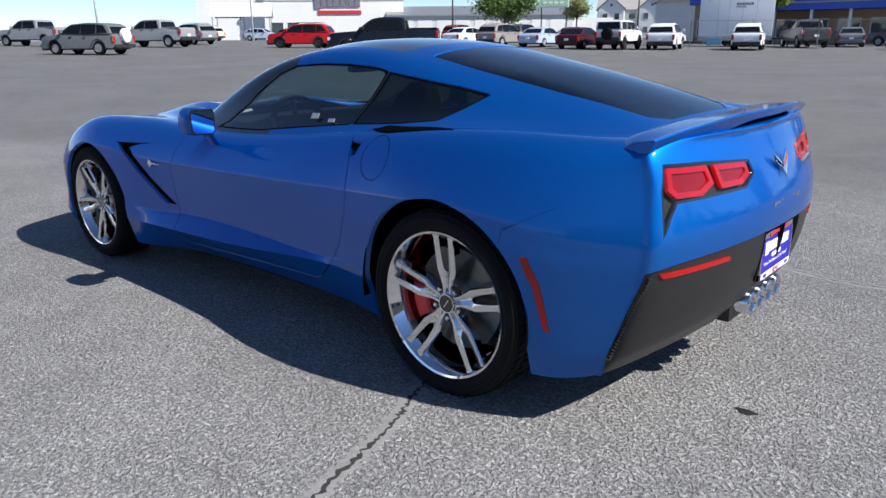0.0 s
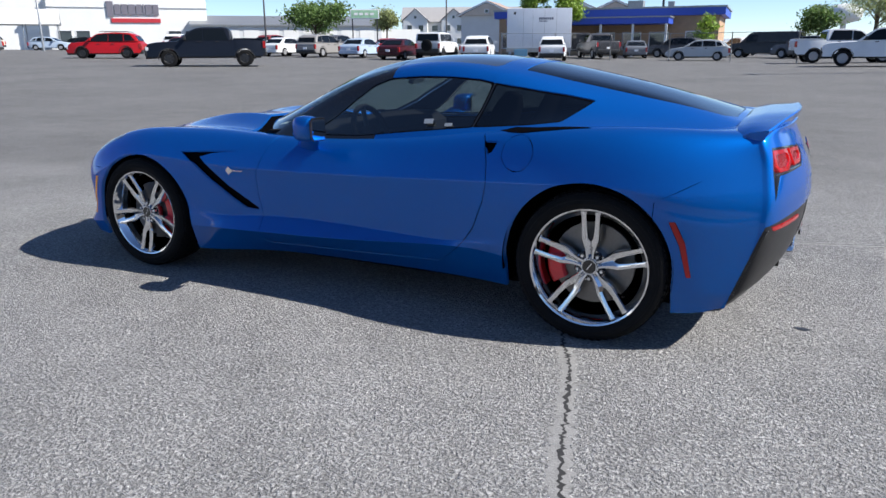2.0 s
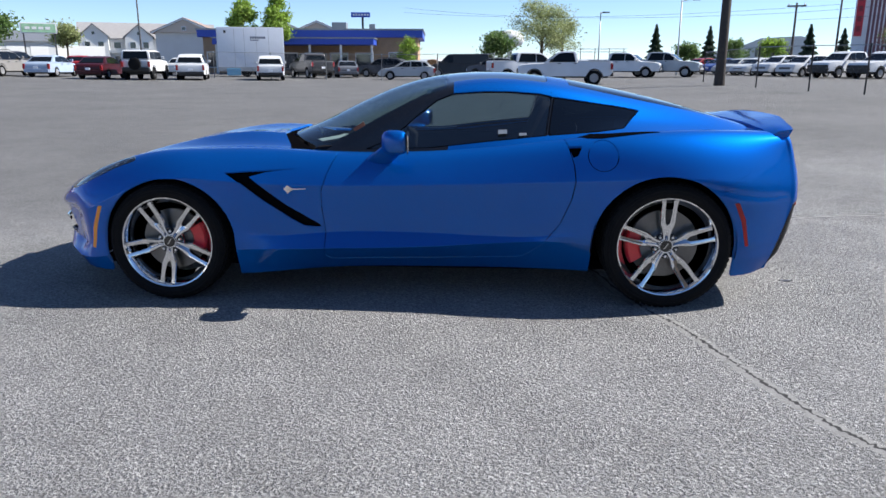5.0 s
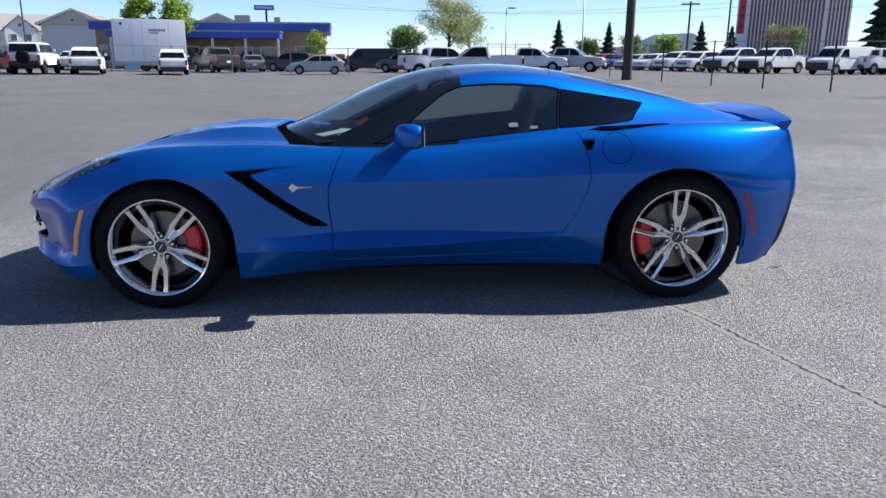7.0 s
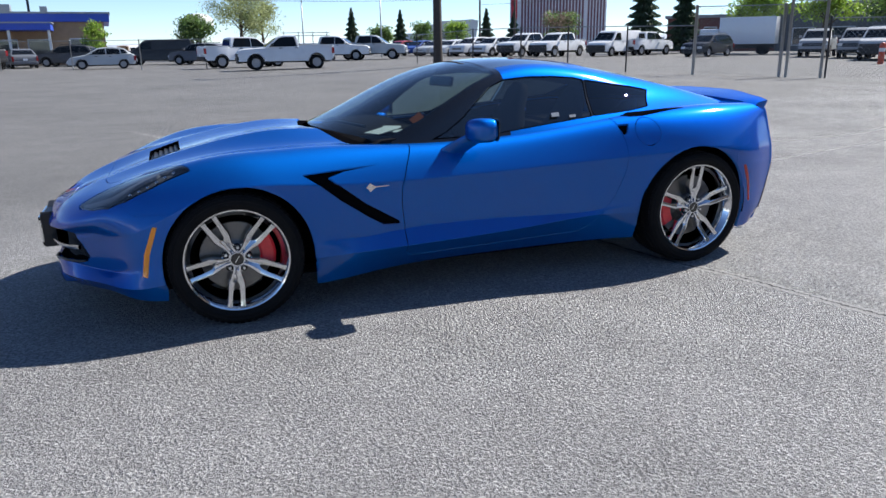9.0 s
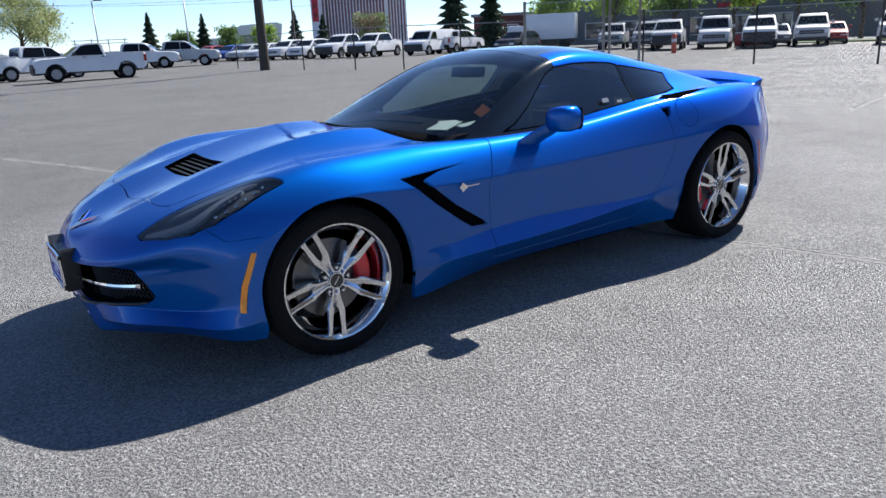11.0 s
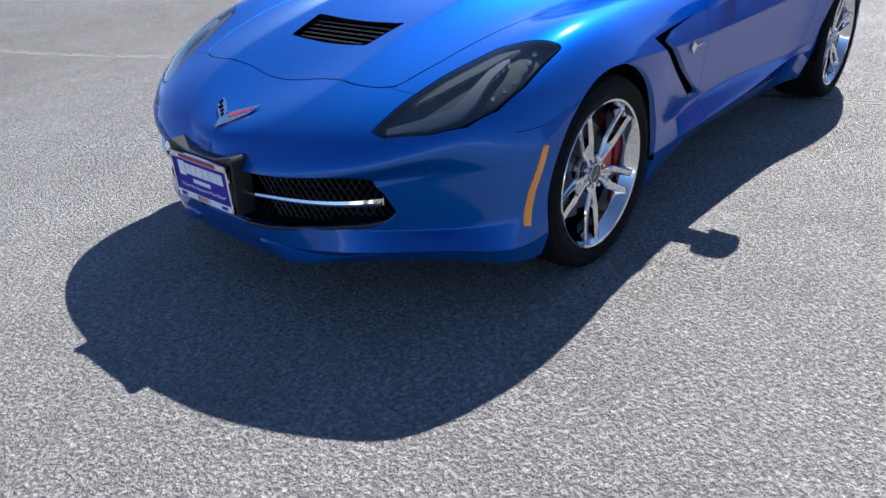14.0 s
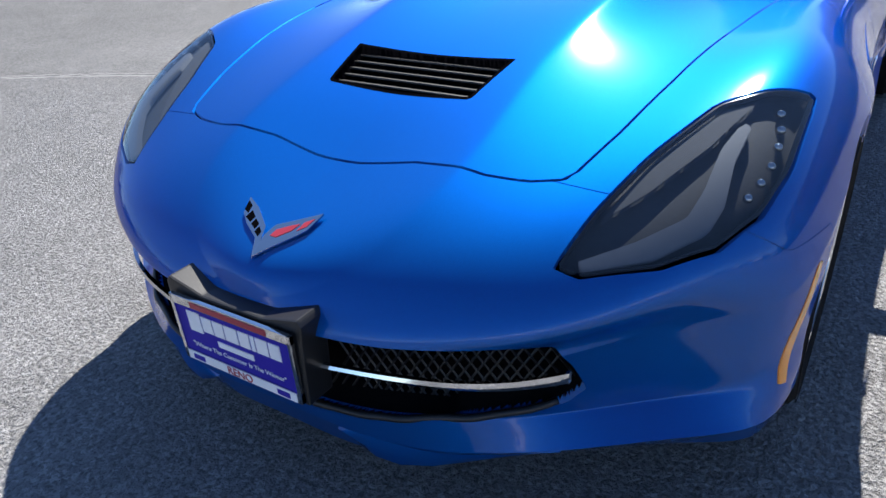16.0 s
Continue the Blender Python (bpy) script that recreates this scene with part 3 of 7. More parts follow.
for flip in (False, True):
    one = (lambda s: s.mirrored()) if flip else (lambda s: s)
    sg = 1 if flip else -1
    shell("door", one(door), BLUE, depth=.006, both=False)
    lining = door.inside(lambda p: .50 - p[:, 2]).moved(-.012)
    shell("door_lining", one(lining), CABIN_BLACK, "black inner door panel", both=False, depth=.0)
    lining = rest.inside(lambda p: np.maximum(np.maximum(.60 - p[:, 2], np.abs(p[:, 0] - .40) - .95), .5 - np.abs(p[:, 1]))).moved(-.024)
    lining = lining.inside(lambda p: .62 - p[:, 0])
    shell("side_lining", one(lining), CABIN_BLACK, "black inner side panel", both=False, depth=.0)
    shell("fuel_flap" if not flip else "round_flap", one(fuel), BLUE, both=False, depth=.01) if not flip else shell("quarter_patch", one(fuel.moved(-.0015)), BLUE, both=False, depth=.01)
    shell("front_side_marker", one(fmark.moved(.002)), AMBER, "amber side marker lens", both=False, depth=.012)
    shell("rear_side_marker", one(rmark.moved(.002)), RED_LENS, "red side marker lens", both=False, depth=.012)
    shell("rear_reflector", one(refl.moved(-.002)), RED_LENS, "slim red reflector strip", both=False)
    shell("fender_vent", one(cove_area.moved(-.035)), CAVITY, "black side vent behind the front wheel", both=False, depth=0)
    shell("door_pull_recess", one(key_area.moved(-.03)), CAVITY, "black recess behind the door edge", both=False, depth=0)
    vent = shell("shoulder_vent", one(uvent_area.moved(.003)), SEAL, "black intake on the rear shoulder", both=False, depth=.012)
    shell("vent_edge", one(cabin.refined(f_uvent).inside(f_uvent).moved(.003)), SEAL, both=False, depth=.008, parent=vent)
    # headlight
    lens = lens.refined(f_lamp, .06, 1) if not flip else lens
    lamp = shell("headlight", one(lens.moved(-.028)), LAMP_GREY, "dark headlight under a clear lens", both=False, depth=-.024)
    shell("lens", one(lens.moved(-.001)), CLEAR_PANE, "clear plastic lens", both=False, depth=.006, parent=lamp)
    rimmed = lens.outside(lambda p: f_lamp(p) + .006)
    shell("lens_frame", one(rimmed.moved(-.002)), GLOSS_BLACK, both=False, depth=.012, parent=lamp)
    strip = lens.inside(poly_field([(-2.025, .572), (-1.955, .652), (-1.888, .712), (-1.835, .722), (-1.74, .722), (-1.665, .738), (-1.672, .756), (-1.76, .752), (-1.845, .762), (-1.892, .752), (-1.965, .688), (-2.032, .592)], (0, 1)))
    shell("light_strip", one(strip.moved(-.007)), LAMP_STRIP, "frosted running light strip", both=False, depth=.016, parent=lamp)
    shade = lens.inside(poly_field([(-1.95, .58), (-1.79, .622), (-1.63, .695), (-1.60, .745), (-1.74, .70), (-1.86, .64)], (0, 1)))
    shell("inner_bezel", one(shade.moved(-.012)), mat("lamp_bezel", (0.10, 0.105, 0.115), 0.85), both=False, depth=.012, parent=lamp)
    for k in range(6):
        bm = bmesh.new()
        u = k / 5
        q = Vector((-1.80 + .20 * u, sg * (.787 + .018 * math.sin(u * 3)), .0))
        d = np.hypot(lens.p[:, 0] - q.x, np.abs(lens.p[:, 1]) - abs(q.y))
        q.z = lens.p[int(d.argmin())][2] - .018
        bmesh.ops.create_icosphere(bm, subdivisions=2, radius=.009, matrix=Matrix.Translation(q))
        part("marker_bulb", bm, CHROME, lamp, smooth=True)
    # tail lamps
    bez = shell("tail_light", one(tail_area.moved(-.020)), BLACK_TRIM, "red twin tail light in a black bezel", both=False, depth=-.02)
    edge = tail_area.outside(lambda p: f_tail(p) + .007)
    shell("lamp_frame", one(edge.moved(-.002)), GLOSS_BLACK, both=False, depth=.02, parent=bez)
    for f in (f_lampA, f_lampB):
        a = tail_area.inside(f)
        ring, core = a.outside(lambda p, f=f: f(p) + .017), a.inside(lambda p, f=f: f(p) + .017)
        l = shell("red_lens", one(ring.moved(-.003)), RED_LENS, "glossy red lamp lens", both=False, depth=.018, parent=bez)
        shell("lens_core", one(core.moved(-.009)), RED_GLOW, both=False, depth=.008, parent=bez)
# wheel arch lips and liners
for cx, cz, r, name in ((-1.338, .325, .362, "front_arch"), (1.335, .345, .378, "rear_arch")):
    for sg in (-1, 1):
        bm = bmesh.new()
        lathe_bm(bm, [(r + .004, 0), (r + .012, .10), (r - .02, .42), (.12, .43)], 40, "y", start=-.16, sweep=math.pi + .32, m=pose(cx, sg * .905, cz) @ Matrix.Diagonal((1, -sg, 1, 1)))
        part("wheel_arch_liner", bm, CAVITY, car, "black wheel arch liner", smooth=True)

# ---- cabin ----
f_screen = poly_field([(-.90, -.3), (-.90, .25), (-.70, .50), (-.50, .66), (-.33, .665), (-.10, .625), (.165, .548), (.145, .30), (.13, -.3)], (0, 1), lambda p: (p[:, 2] > .80) & (p[:, 0] < .25))
f_roof = poly_field([(.142, -.3), (.157, .30), (.18, .458), (.40, .428), (.715, .415), (.735, .36), (.745, -.3)], (0, 1), lambda p: p[:, 2] > 1.05)
f_hatch = poly_field([(.862, -.3), (.862, .385), (1.1, .385), (1.485, .365), (1.80, .325), (1.85, .25), (1.855, -.3)], (0, 1), lambda p: p[:, 2] > .93)
f_dwin = poly_field([(-.29, .826), (.08, .837), (.387, .873), (.711, .907), (.752, 1.110), (.684, 1.124), (.527, 1.135), (.37, 1.137), (.20, 1.126), (.11, 1.090), (.02, 1.022), (-.08, .937), (-.19, .865)], (0, 2),
                    lambda p: np.abs(p[:, 1]) > .40)
f_qwin = poly_field([(.719, .908), (.985, .928), (1.135, .945), (1.248, 1.032), (1.12, 1.056), (.997, 1.073), (.84, 1.096), (.760, 1.107)], (0, 2), lambda p: np.abs(p[:, 1]) > .40)
f_pillar = poly_field([(-1, -.3), (-1, 1), (.13, 1), (.205, .60), (.20, .45), (.14, -.3)], (0, 1))
cab = cabin
screen, cab = cab.inside(f_screen, .001), cab.outside(f_screen, .001)
roof, cab = cab.inside(f_roof, GAP), cab.outside(f_roof, GAP)
hatch, cab = cab.inside(f_hatch, GAP), cab.outside(f_hatch, GAP)
dwin, cab = cab.inside(f_dwin, .001), cab.outside(f_dwin, .001)
qwin, cab = cab.inside(f_qwin, .001), cab.outside(f_qwin, .001)
pillar, cab = cab.inside(f_pillar), cab.outside(f_pillar)
bp = lambda p: np.where((p[:, 2] > .906) & (p[:, 2] < 1.108) & (np.abs(p[:, 1]) > .45), np.abs(p[:, 0] - (.715 + .19 * (p[:, 2] - .90))) - .016, 1.0)
bpillar, cab = cab.inside(bp), cab.outside(bp)
f_seam = lambda p: np.where(p[:, 2] > 1.0, np.abs(p[:, 0] - .738 - .12 * np.abs(np.abs(p[:, 1]) - .45)) - .002, 1.0)
cab = cab.outside(f_seam)
f_seam2 = lambda p: np.where((p[:, 2] > 1.08) & (np.abs(p[:, 1]) > .36), np.abs(p[:, 0] - .845) - .0015, 1.0)
cab = cab.outside(f_seam2)
shell("roof_frame", cab, BLUE, depth=.006)
shell("headliner", cab.moved(-.010), CABIN_BLACK, "black roof lining", depth=0)
shell("roof_panel", roof.moved(-.001), mat("roof_panel_black", (0.02, 0.025, 0.035), 0.08, coat=1.0, var=0.05), "dark glossy removable roof panel", depth=.02)
shell("hatch_glass", hatch.moved(-.002), DARK_PANE, "dark tinted rear hatch glass", depth=.005)
hr = hatch.outside(lambda p: f_hatch(p) + .022)
shell("hatch_border", hr.moved(-.004), GLOSS_BLACK, depth=.004)
shell("windscreen", screen.moved(-.001), SCREEN_PANE, "large raked windscreen", depth=.005)
sb = screen.outside(lambda p: np.where(p[:, 0] > -.55, f_screen(p) + .012, f_screen(p) + .02))
shell("screen_border", sb.moved(-.003), GLOSS_BLACK, depth=.004)
for flip in (False, True):
    one = (lambda s: s.mirrored()) if flip else (lambda s: s)
    shell("windscreen_pillar", one(pillar), GLOSS_BLACK, "gloss black windscreen pillar", both=False, depth=.02)
    shell("door_pillar", one(bpillar.moved(-.002)), GLOSS_BLACK, both=False, depth=.02)
    shell("door_window", one(dwin.moved(-.004)), PANE, "lightly tinted door window", both=False, depth=.004)
    shell("window_seal", one(dwin.outside(lambda p: f_dwin(p) + .006).moved(-.003)), SEAL, both=False, depth=.006)
    shell("quarter_window", one(qwin.moved(-.004)), DARK_PANE, "dark tinted quarter window", both=False, depth=.004)
    shell("quarter_seal", one(qwin.outside(lambda p: f_qwin(p) + .006).moved(-.003)), SEAL, both=False, depth=.006)
for ob in car.children:
    if ob.name.split(".")[0] in ("windscreen", "door_window", "quarter_window", "hatch_glass"):
        ob.visible_shadow = False

# ---- wheels ----
def wheel_meshes(rim_r, tyre_r, width, turn):
    """Meshes of one wheel about its hub, outer face towards -y, so that y = 0 is the outer face of the rim lip."""
    out = {}
    bm = bmesh.new()
    lathe_bm(bm, [(rim_r - .036, .034), (rim_r - .015, .004), (rim_r - .012, -.001), (rim_r - .004, -.004), (rim_r, .002), (rim_r - .003, .02), (rim_r - .022, .05), (rim_r - .030, width - .02), (rim_r, width - .005)], 72)
    lathe_bm(bm, [(rim_r - .036, .034), (rim_r - .040, .05), (rim_r - .043, width - .02)], 72)
    lathe_bm(bm, [(.02, .036), (.040, .036), (.046, .048), (.072, .050), (.078, .075), (.078, .12)], 40)
    out["wheel"] = bm
    bm = bmesh.new()
    sw = tyre_r - rim_r
    w0, w1 = -.012, width + .012
    lathe_bm(bm, [(rim_r - .006, .006), (rim_r + .004, -.004), (rim_r + sw * .30, w0 - .002), (rim_r + sw * .62, w0), (rim_r + sw * .86, w0 + .012), (tyre_r - .006, w0 + .030),
                  (tyre_r - .001, w0 + .05), (tyre_r - .001, w1 - .05), (tyre_r - .006, w1 - .03), (rim_r + sw * .62, w1), (rim_r - .006, width)], 96)
    for q in (.52, .74):
        lathe_bm(bm, [(rim_r + sw * (q - .012), w0 - .0005), (rim_r + sw * q, w0 - .0022), (rim_r + sw * (q + .012), w0 - .0005)], 96)
    out["tyre"] = bm
    bm = bmesh.new()
    n = 64
    for k in range(n):
        a = 2 * math.pi * k / n
        for j, (c, ww, lean) in enumerate(((w0 + .040, .034, .35), (w0 + .082, .028, .2), (width / 2, .030, 0), (w1 - .082, .028, -.2), (w1 - .040, .034, -.35))):
            m = Matrix.Rotation(-a, 4, "Y") @ Matrix.Translation((tyre_r - (.004 if j in (0, 4) else .0), c, (j % 2) * .012)) @ Matrix.Rotation(lean, 4, "X")
            box_bm(bm, -.008, .003, -ww / 2, ww / 2, -.0115, .0115, m=m)
    out["tread"] = bm
    # a twin spoke: two legs that part half way to the rim
    secs = ((.036, .000, .019), (.062, .000, .021), (.085, .000, .028), (.108, .000, .037), (.116, .003, .040), (.128, .012, .042), (.175, .0180, .0420), (rim_r - .034, .0205, .0435), (rim_r - .012, .018, .052))
    bm = bmesh.new()
    for sg in (-1, 1):
        rows = []
        for r, s0, s1 in secs:
            u = max(0, r - .04) / (rim_r - .056)
            y = .030 - .024 * u ** 1.5
            dip = .010 if s0 < .004 else .0045
            sm, sn = s0 + (s1 - s0) * .45, s0 + (s1 - s0) * .86
            rows.append([bm.verts.new((sg * s, yy, r)) for s, yy in ((s0, y + .036), (s0, y + dip), (sm, y + .001), (sn, y), (s1, y + .006), (s1, y + .036))])
        for a, b in zip(rows, rows[1:]):
            for k in range(6):
                bm.faces.new((a[k], a[(k + 1) % 6], b[(k + 1) % 6], b[k]))
        bm.faces.new(rows[0])
        bm.faces.new(rows[-1])
    out["spoke"] = bm
    bm = bmesh.new()
    lathe_bm(bm, [(0, .027), (.028, .027), (.031, .030), (.031, .036)], 32)
    out["cap"] = bm
    bm = bmesh.new()
    lathe_bm(bm, [(.0305, .034), (.031, .026), (.0345, .026), (.036, .036)], 32)
    box_bm(bm, -.002, .002, .0255, .0272, -.019, .019, m=Matrix.Rotation(.6, 4, "Y"))
    out["ring"] = bm
    bm = bmesh.new()
    lathe_bm(bm, [(0, .026), (.007, .026), (.0095, .030), (.0105, .050)], 6)
    out["nut"] = bm
    bm = bmesh.new()
    lathe_bm(bm, [(.0100, .047), (.0165, .044), (.019, .049)], 16)
    out["pocket"] = bm
    bm = bmesh.new()
    dr = rim_r - .085
    lathe_bm(bm, [(.07, .098), (dr, .098), (dr, .104)], 56)
    lathe_bm(bm, [(dr, .114), (dr, .122), (.07, .122)], 56)
    lathe_bm(bm, [(dr - .006, .104), (dr - .006, .114)], 56)
    out["disc"] = bm
    bm = bmesh.new()
    r0, r1 = dr - .055, dr + .022
    prof = [(r0, .078), (r0 + .01, .068), (r1 - .012, .068), (r1, .08), (r1, .14), (r0, .14), (r0, .078)]
    lathe_bm(bm, prof, 16, "y", start=-.46, sweep=.92)
    out["caliper"] = bm
    return out


def place_wheel(meshes, centre, mirror, turn, caliper_at):
    base = Matrix.Translation(centre) @ (Matrix.Rotation(math.pi, 4, "Z") if mirror else Matrix.Identity(4))

    def put(name, key, material, parent, m=Matrix.Identity(4), label="", smooth=30):
        me = meshes[key]
        if not isinstance(me, bpy.types.Mesh):
            bm = me
            bmesh.ops.remove_doubles(bm, verts=bm.verts, dist=1e-5)
            bmesh.ops.recalc_face_normals(bm, faces=bm.faces)
            for f in bm.faces:
                f.smooth = True
            for e in bm.edges:
                if len(e.link_faces) == 2 and e.calc_face_angle(0) > radians(smooth):
                    e.smooth = False
            me = bpy.data.meshes.new(name)
            bm.to_mesh(me)
            bm.free()
            me.materials.append(material)
            meshes[key] = me
        ob = new(name, me)
        ob.parent = parent
        ob.matrix_local = m
        if label:
            ob["label"] = label
        return ob
    w = put("wheel", "wheel", CHROME, car, base, "chrome five-twin-spoke alloy wheel with a low black tyre")
    put("tyre", "tyre", RUBBER, w, label="black low-profile tyre")
    put("tread", "tread", RUBBER, w, smooth=10)["kind"] = "stuff"
    for k in range(5):
        rot = Matrix.Rotation(radians(90 - turn + 72 * k) if not mirror else radians(-90 + turn + 180 + 72 * k), 4, "Y")
        put("spoke", "spoke", CHROME, w, rot, smooth=12)
        seat_m = rot @ Matrix.Rotation(radians(36), 4, "Y") @ Matrix.Translation((0, 0, .057))
        nut = put("lug_nut", "nut", CHROME, w, seat_m)
        put("nut_pocket", "pocket", GLOSS_BLACK, nut)
    put("centre_cap", "cap", GLOSS_BLACK, w)
    put("cap_ring", "ring", CHROME, w)
    put("brake_disc", "disc", STEEL, w)
    put("brake_caliper", "caliper", RED_CALIPER, w, Matrix.Rotation(-radians(caliper_at) if not mirror else radians(caliper_at - 180) , 4, "Y"), "red brake caliper")


fw = wheel_meshes(.256, .327, .225, 0)
rw = wheel_meshes(.270, .340, .265, 0)
place_wheel(fw, (AXLE_F, -.905, .327), False, 264, 5)
place_wheel(rw, (AXLE_R, -.905, .340), False, 90, 185)
place_wheel(fw, (AXLE_F, .905, .327), True, 264, 5)
place_wheel(rw, (AXLE_R, .905, .340), True, 90, 185)

# ---- mirrors ----
BACK = -.05
for sg in (-1, 1):
    bm = bmesh.new()
    rows = []
    for w, x, z, rx, rz in ((.872, -.050, .882, .012, .014), (.879, -.050, .884, .050, .046), (.900, -.046, .886, .066, .060), (.940, -.038, .888, .070, .064), (.985, -.028, .890, .066, .061), (1.008, -.020, .890, .048, .045), (1.018, -.014, .890, .012, .012)):
        rows.append([bm.verts.new((min(BACK + .026, BACK + x + rx * math.copysign(abs(math.cos(a)) ** .62, math.cos(a))), sg * w, z + rz * (math.copysign(abs(math.sin(a)) ** .7, math.sin(a))))) for a in [k * math.pi / 14 for k in range(28)]])
    for a, b in zip(rows, rows[1:]):
        for k in range(28):
            bm.faces.new((a[k], a[(k + 1) % 28], b[(k + 1) % 28], b[k]))
    bm.faces.new(rows[0])
    bm.faces.new(rows[-1])
    mir = part("door_mirror", bm, BLUE, car, "blue door mirror on a curved arm", smooth=True)
    bm = bmesh.new()
    rows = []
    for w, x, z, rx, rz in ((.770, -.165, .745, .074, .046), (.800, -.140, .772, .066, .046), (.835, -.108, .802, .058, .044), (.870, -.075, .830, .054, .042), (.915, -.045, .856, .052, .036)):
        rows.append([bm.verts.new((BACK + x + rx * math.cos(a), sg * w + .02 * math.sin(a) * sg, z + rz * math.sin(a))) for a in [k * math.pi / 8 for k in range(16)]])
    for a, b in zip(rows, rows[1:]):
        for k in range(16):
            bm.faces.new((a[k], a[(k + 1) % 16], b[(k + 1) % 16], b[k]))
    bm.faces.new(rows[0])
    bm.faces.new(rows[-1])
    part("mirror_arm", bm, BLUE, mir, smooth=True)
    bm = bmesh.new()
    prism_bm(bm, [(sg * .900, .828), (sg * .992, .833), (sg * 1.008, .852), (sg * 1.010, .930), (sg * .996, .948), (sg * .896, .944), (sg * .886, .926), (sg * .888, .842)], BACK + .030, BACK + .036, "x", bevel=.002)
    part("mirror_frame", bm, GLOSS_BLACK, mir)
    bm = bmesh.new()
    prism_bm(bm, [(sg * .905, .836), (sg * .988, .841), (sg * 1.000, .856), (sg * 1.002, .926), (sg * .991, .940), (sg * .901, .936), (sg * .894, .922), (sg * .896, .847)], BACK + .034, BACK + .0385, "x")
    part("mirror_glass", bm, mat("mirror_silver", (0.9, 0.9, 0.9), 0.01, 1.0, var=0.0), mir)

# ---- spoiler ----
bm = bmesh.new()
secs = [(0, 1.895, .962, 2.115, .992, .022), (.15, 1.893, .962, 2.110, .992, .022), (.24, 1.890, .961, 2.104, .991, .030), (.32, 1.888, .960, 2.096, .989, .052), (.42, 1.885, .956, 2.078, .981, .056), (.52, 1.882, .950, 2.055, .970, .056),
        (.61, 1.885, .945, 2.040, .962, .050), (.675, 1.895, .932, 2.026, .953, .044), (.712, 1.915, .920, 2.014, .946, .036)]
rows = []
for s in [(-w, a, b, c, d, t) for w, a, b, c, d, t in secs[:0:-1]] + secs:
    w, lx, lz, tx, tz, th = s
    mx, mz = (lx + tx) / 2, (lz + tz) / 2
    rows.append([bm.verts.new(p) for p in ((lx, w, lz), (mx - .02, w, mz + .006), (tx - .03, w, tz - .001), (tx - .006, w, tz + .004), (tx, w, tz), (tx - .004 - max(0, th - .022), w, tz - th), (tx - .05 - max(0, th - .022), w, tz - th - .004), (mx, w, mz - th - .002), (lx, w, lz - .02))])
for a, b in zip(rows, rows[1:]):
    for k in range(9):
        bm.faces.new((a[k], a[(k + 1) % 9], b[(k + 1) % 9], b[k]))
bm.faces.new(rows[0])
bm.faces.new(rows[-1])
part("spoiler", bm, BLUE, car, "blue raised rear spoiler blade", angle=35)
for sg in (-1, 1):
    part("spoiler_support", box(1.93, 2.06, sg * .36 - .05, sg * .36 + .05, .92, .965, bevel=.012), BLUE, car)

# ---- nose ----
shell("grille_backing", grille_area.moved(-.10), CAVITY, "black grille opening", depth=-.09)
bm = bmesh.new()
for sg in (-1, 1):
    for q, lean in [(w, l) for w in np.arange(.16, .64, .022) for l in (.5, -.5)]:
        pts = []
        for u in (0, 1):
            z = (.246 + .11 * q) * (1 - u) + .47 * u
            w = q + lean * (z - .37) * 1.2
            if w < .10 or w > .60:
                pts = []
                break
            x = -2.235 + .55 * w * w + .055
            pts.append((x, sg * w, z))
        if pts:
            tube_bm(bm, pts, .0028, 4)
grille_mesh = part("grille_mesh", bm, BLACK_TRIM, car, "black diamond grille mesh")
grille_mesh["kind"] = "stuff"
# black plastic sill along the lower edge of the opening
rim = grille_area.p[(np.abs(f_grille(grille_area.p)) < .004) & (grille_area.p[:, 2] < .335)]
for sg in (-1, 1):
    line = []
    for w in np.arange(.12, .60, .04):
        near = rim[np.abs(np.abs(rim[:, 1]) - w) < .03]
        if len(near):
            line.append((near[:, 0].mean() + .004, sg * w, near[:, 2].mean() - .001))
    bm = bmesh.new()
    tube_bm(bm, bspline(line, 6), .0075, 8)
    part("grille_sill", bm, BLACK_TRIM, car, "black plastic grille edge", smooth=True)
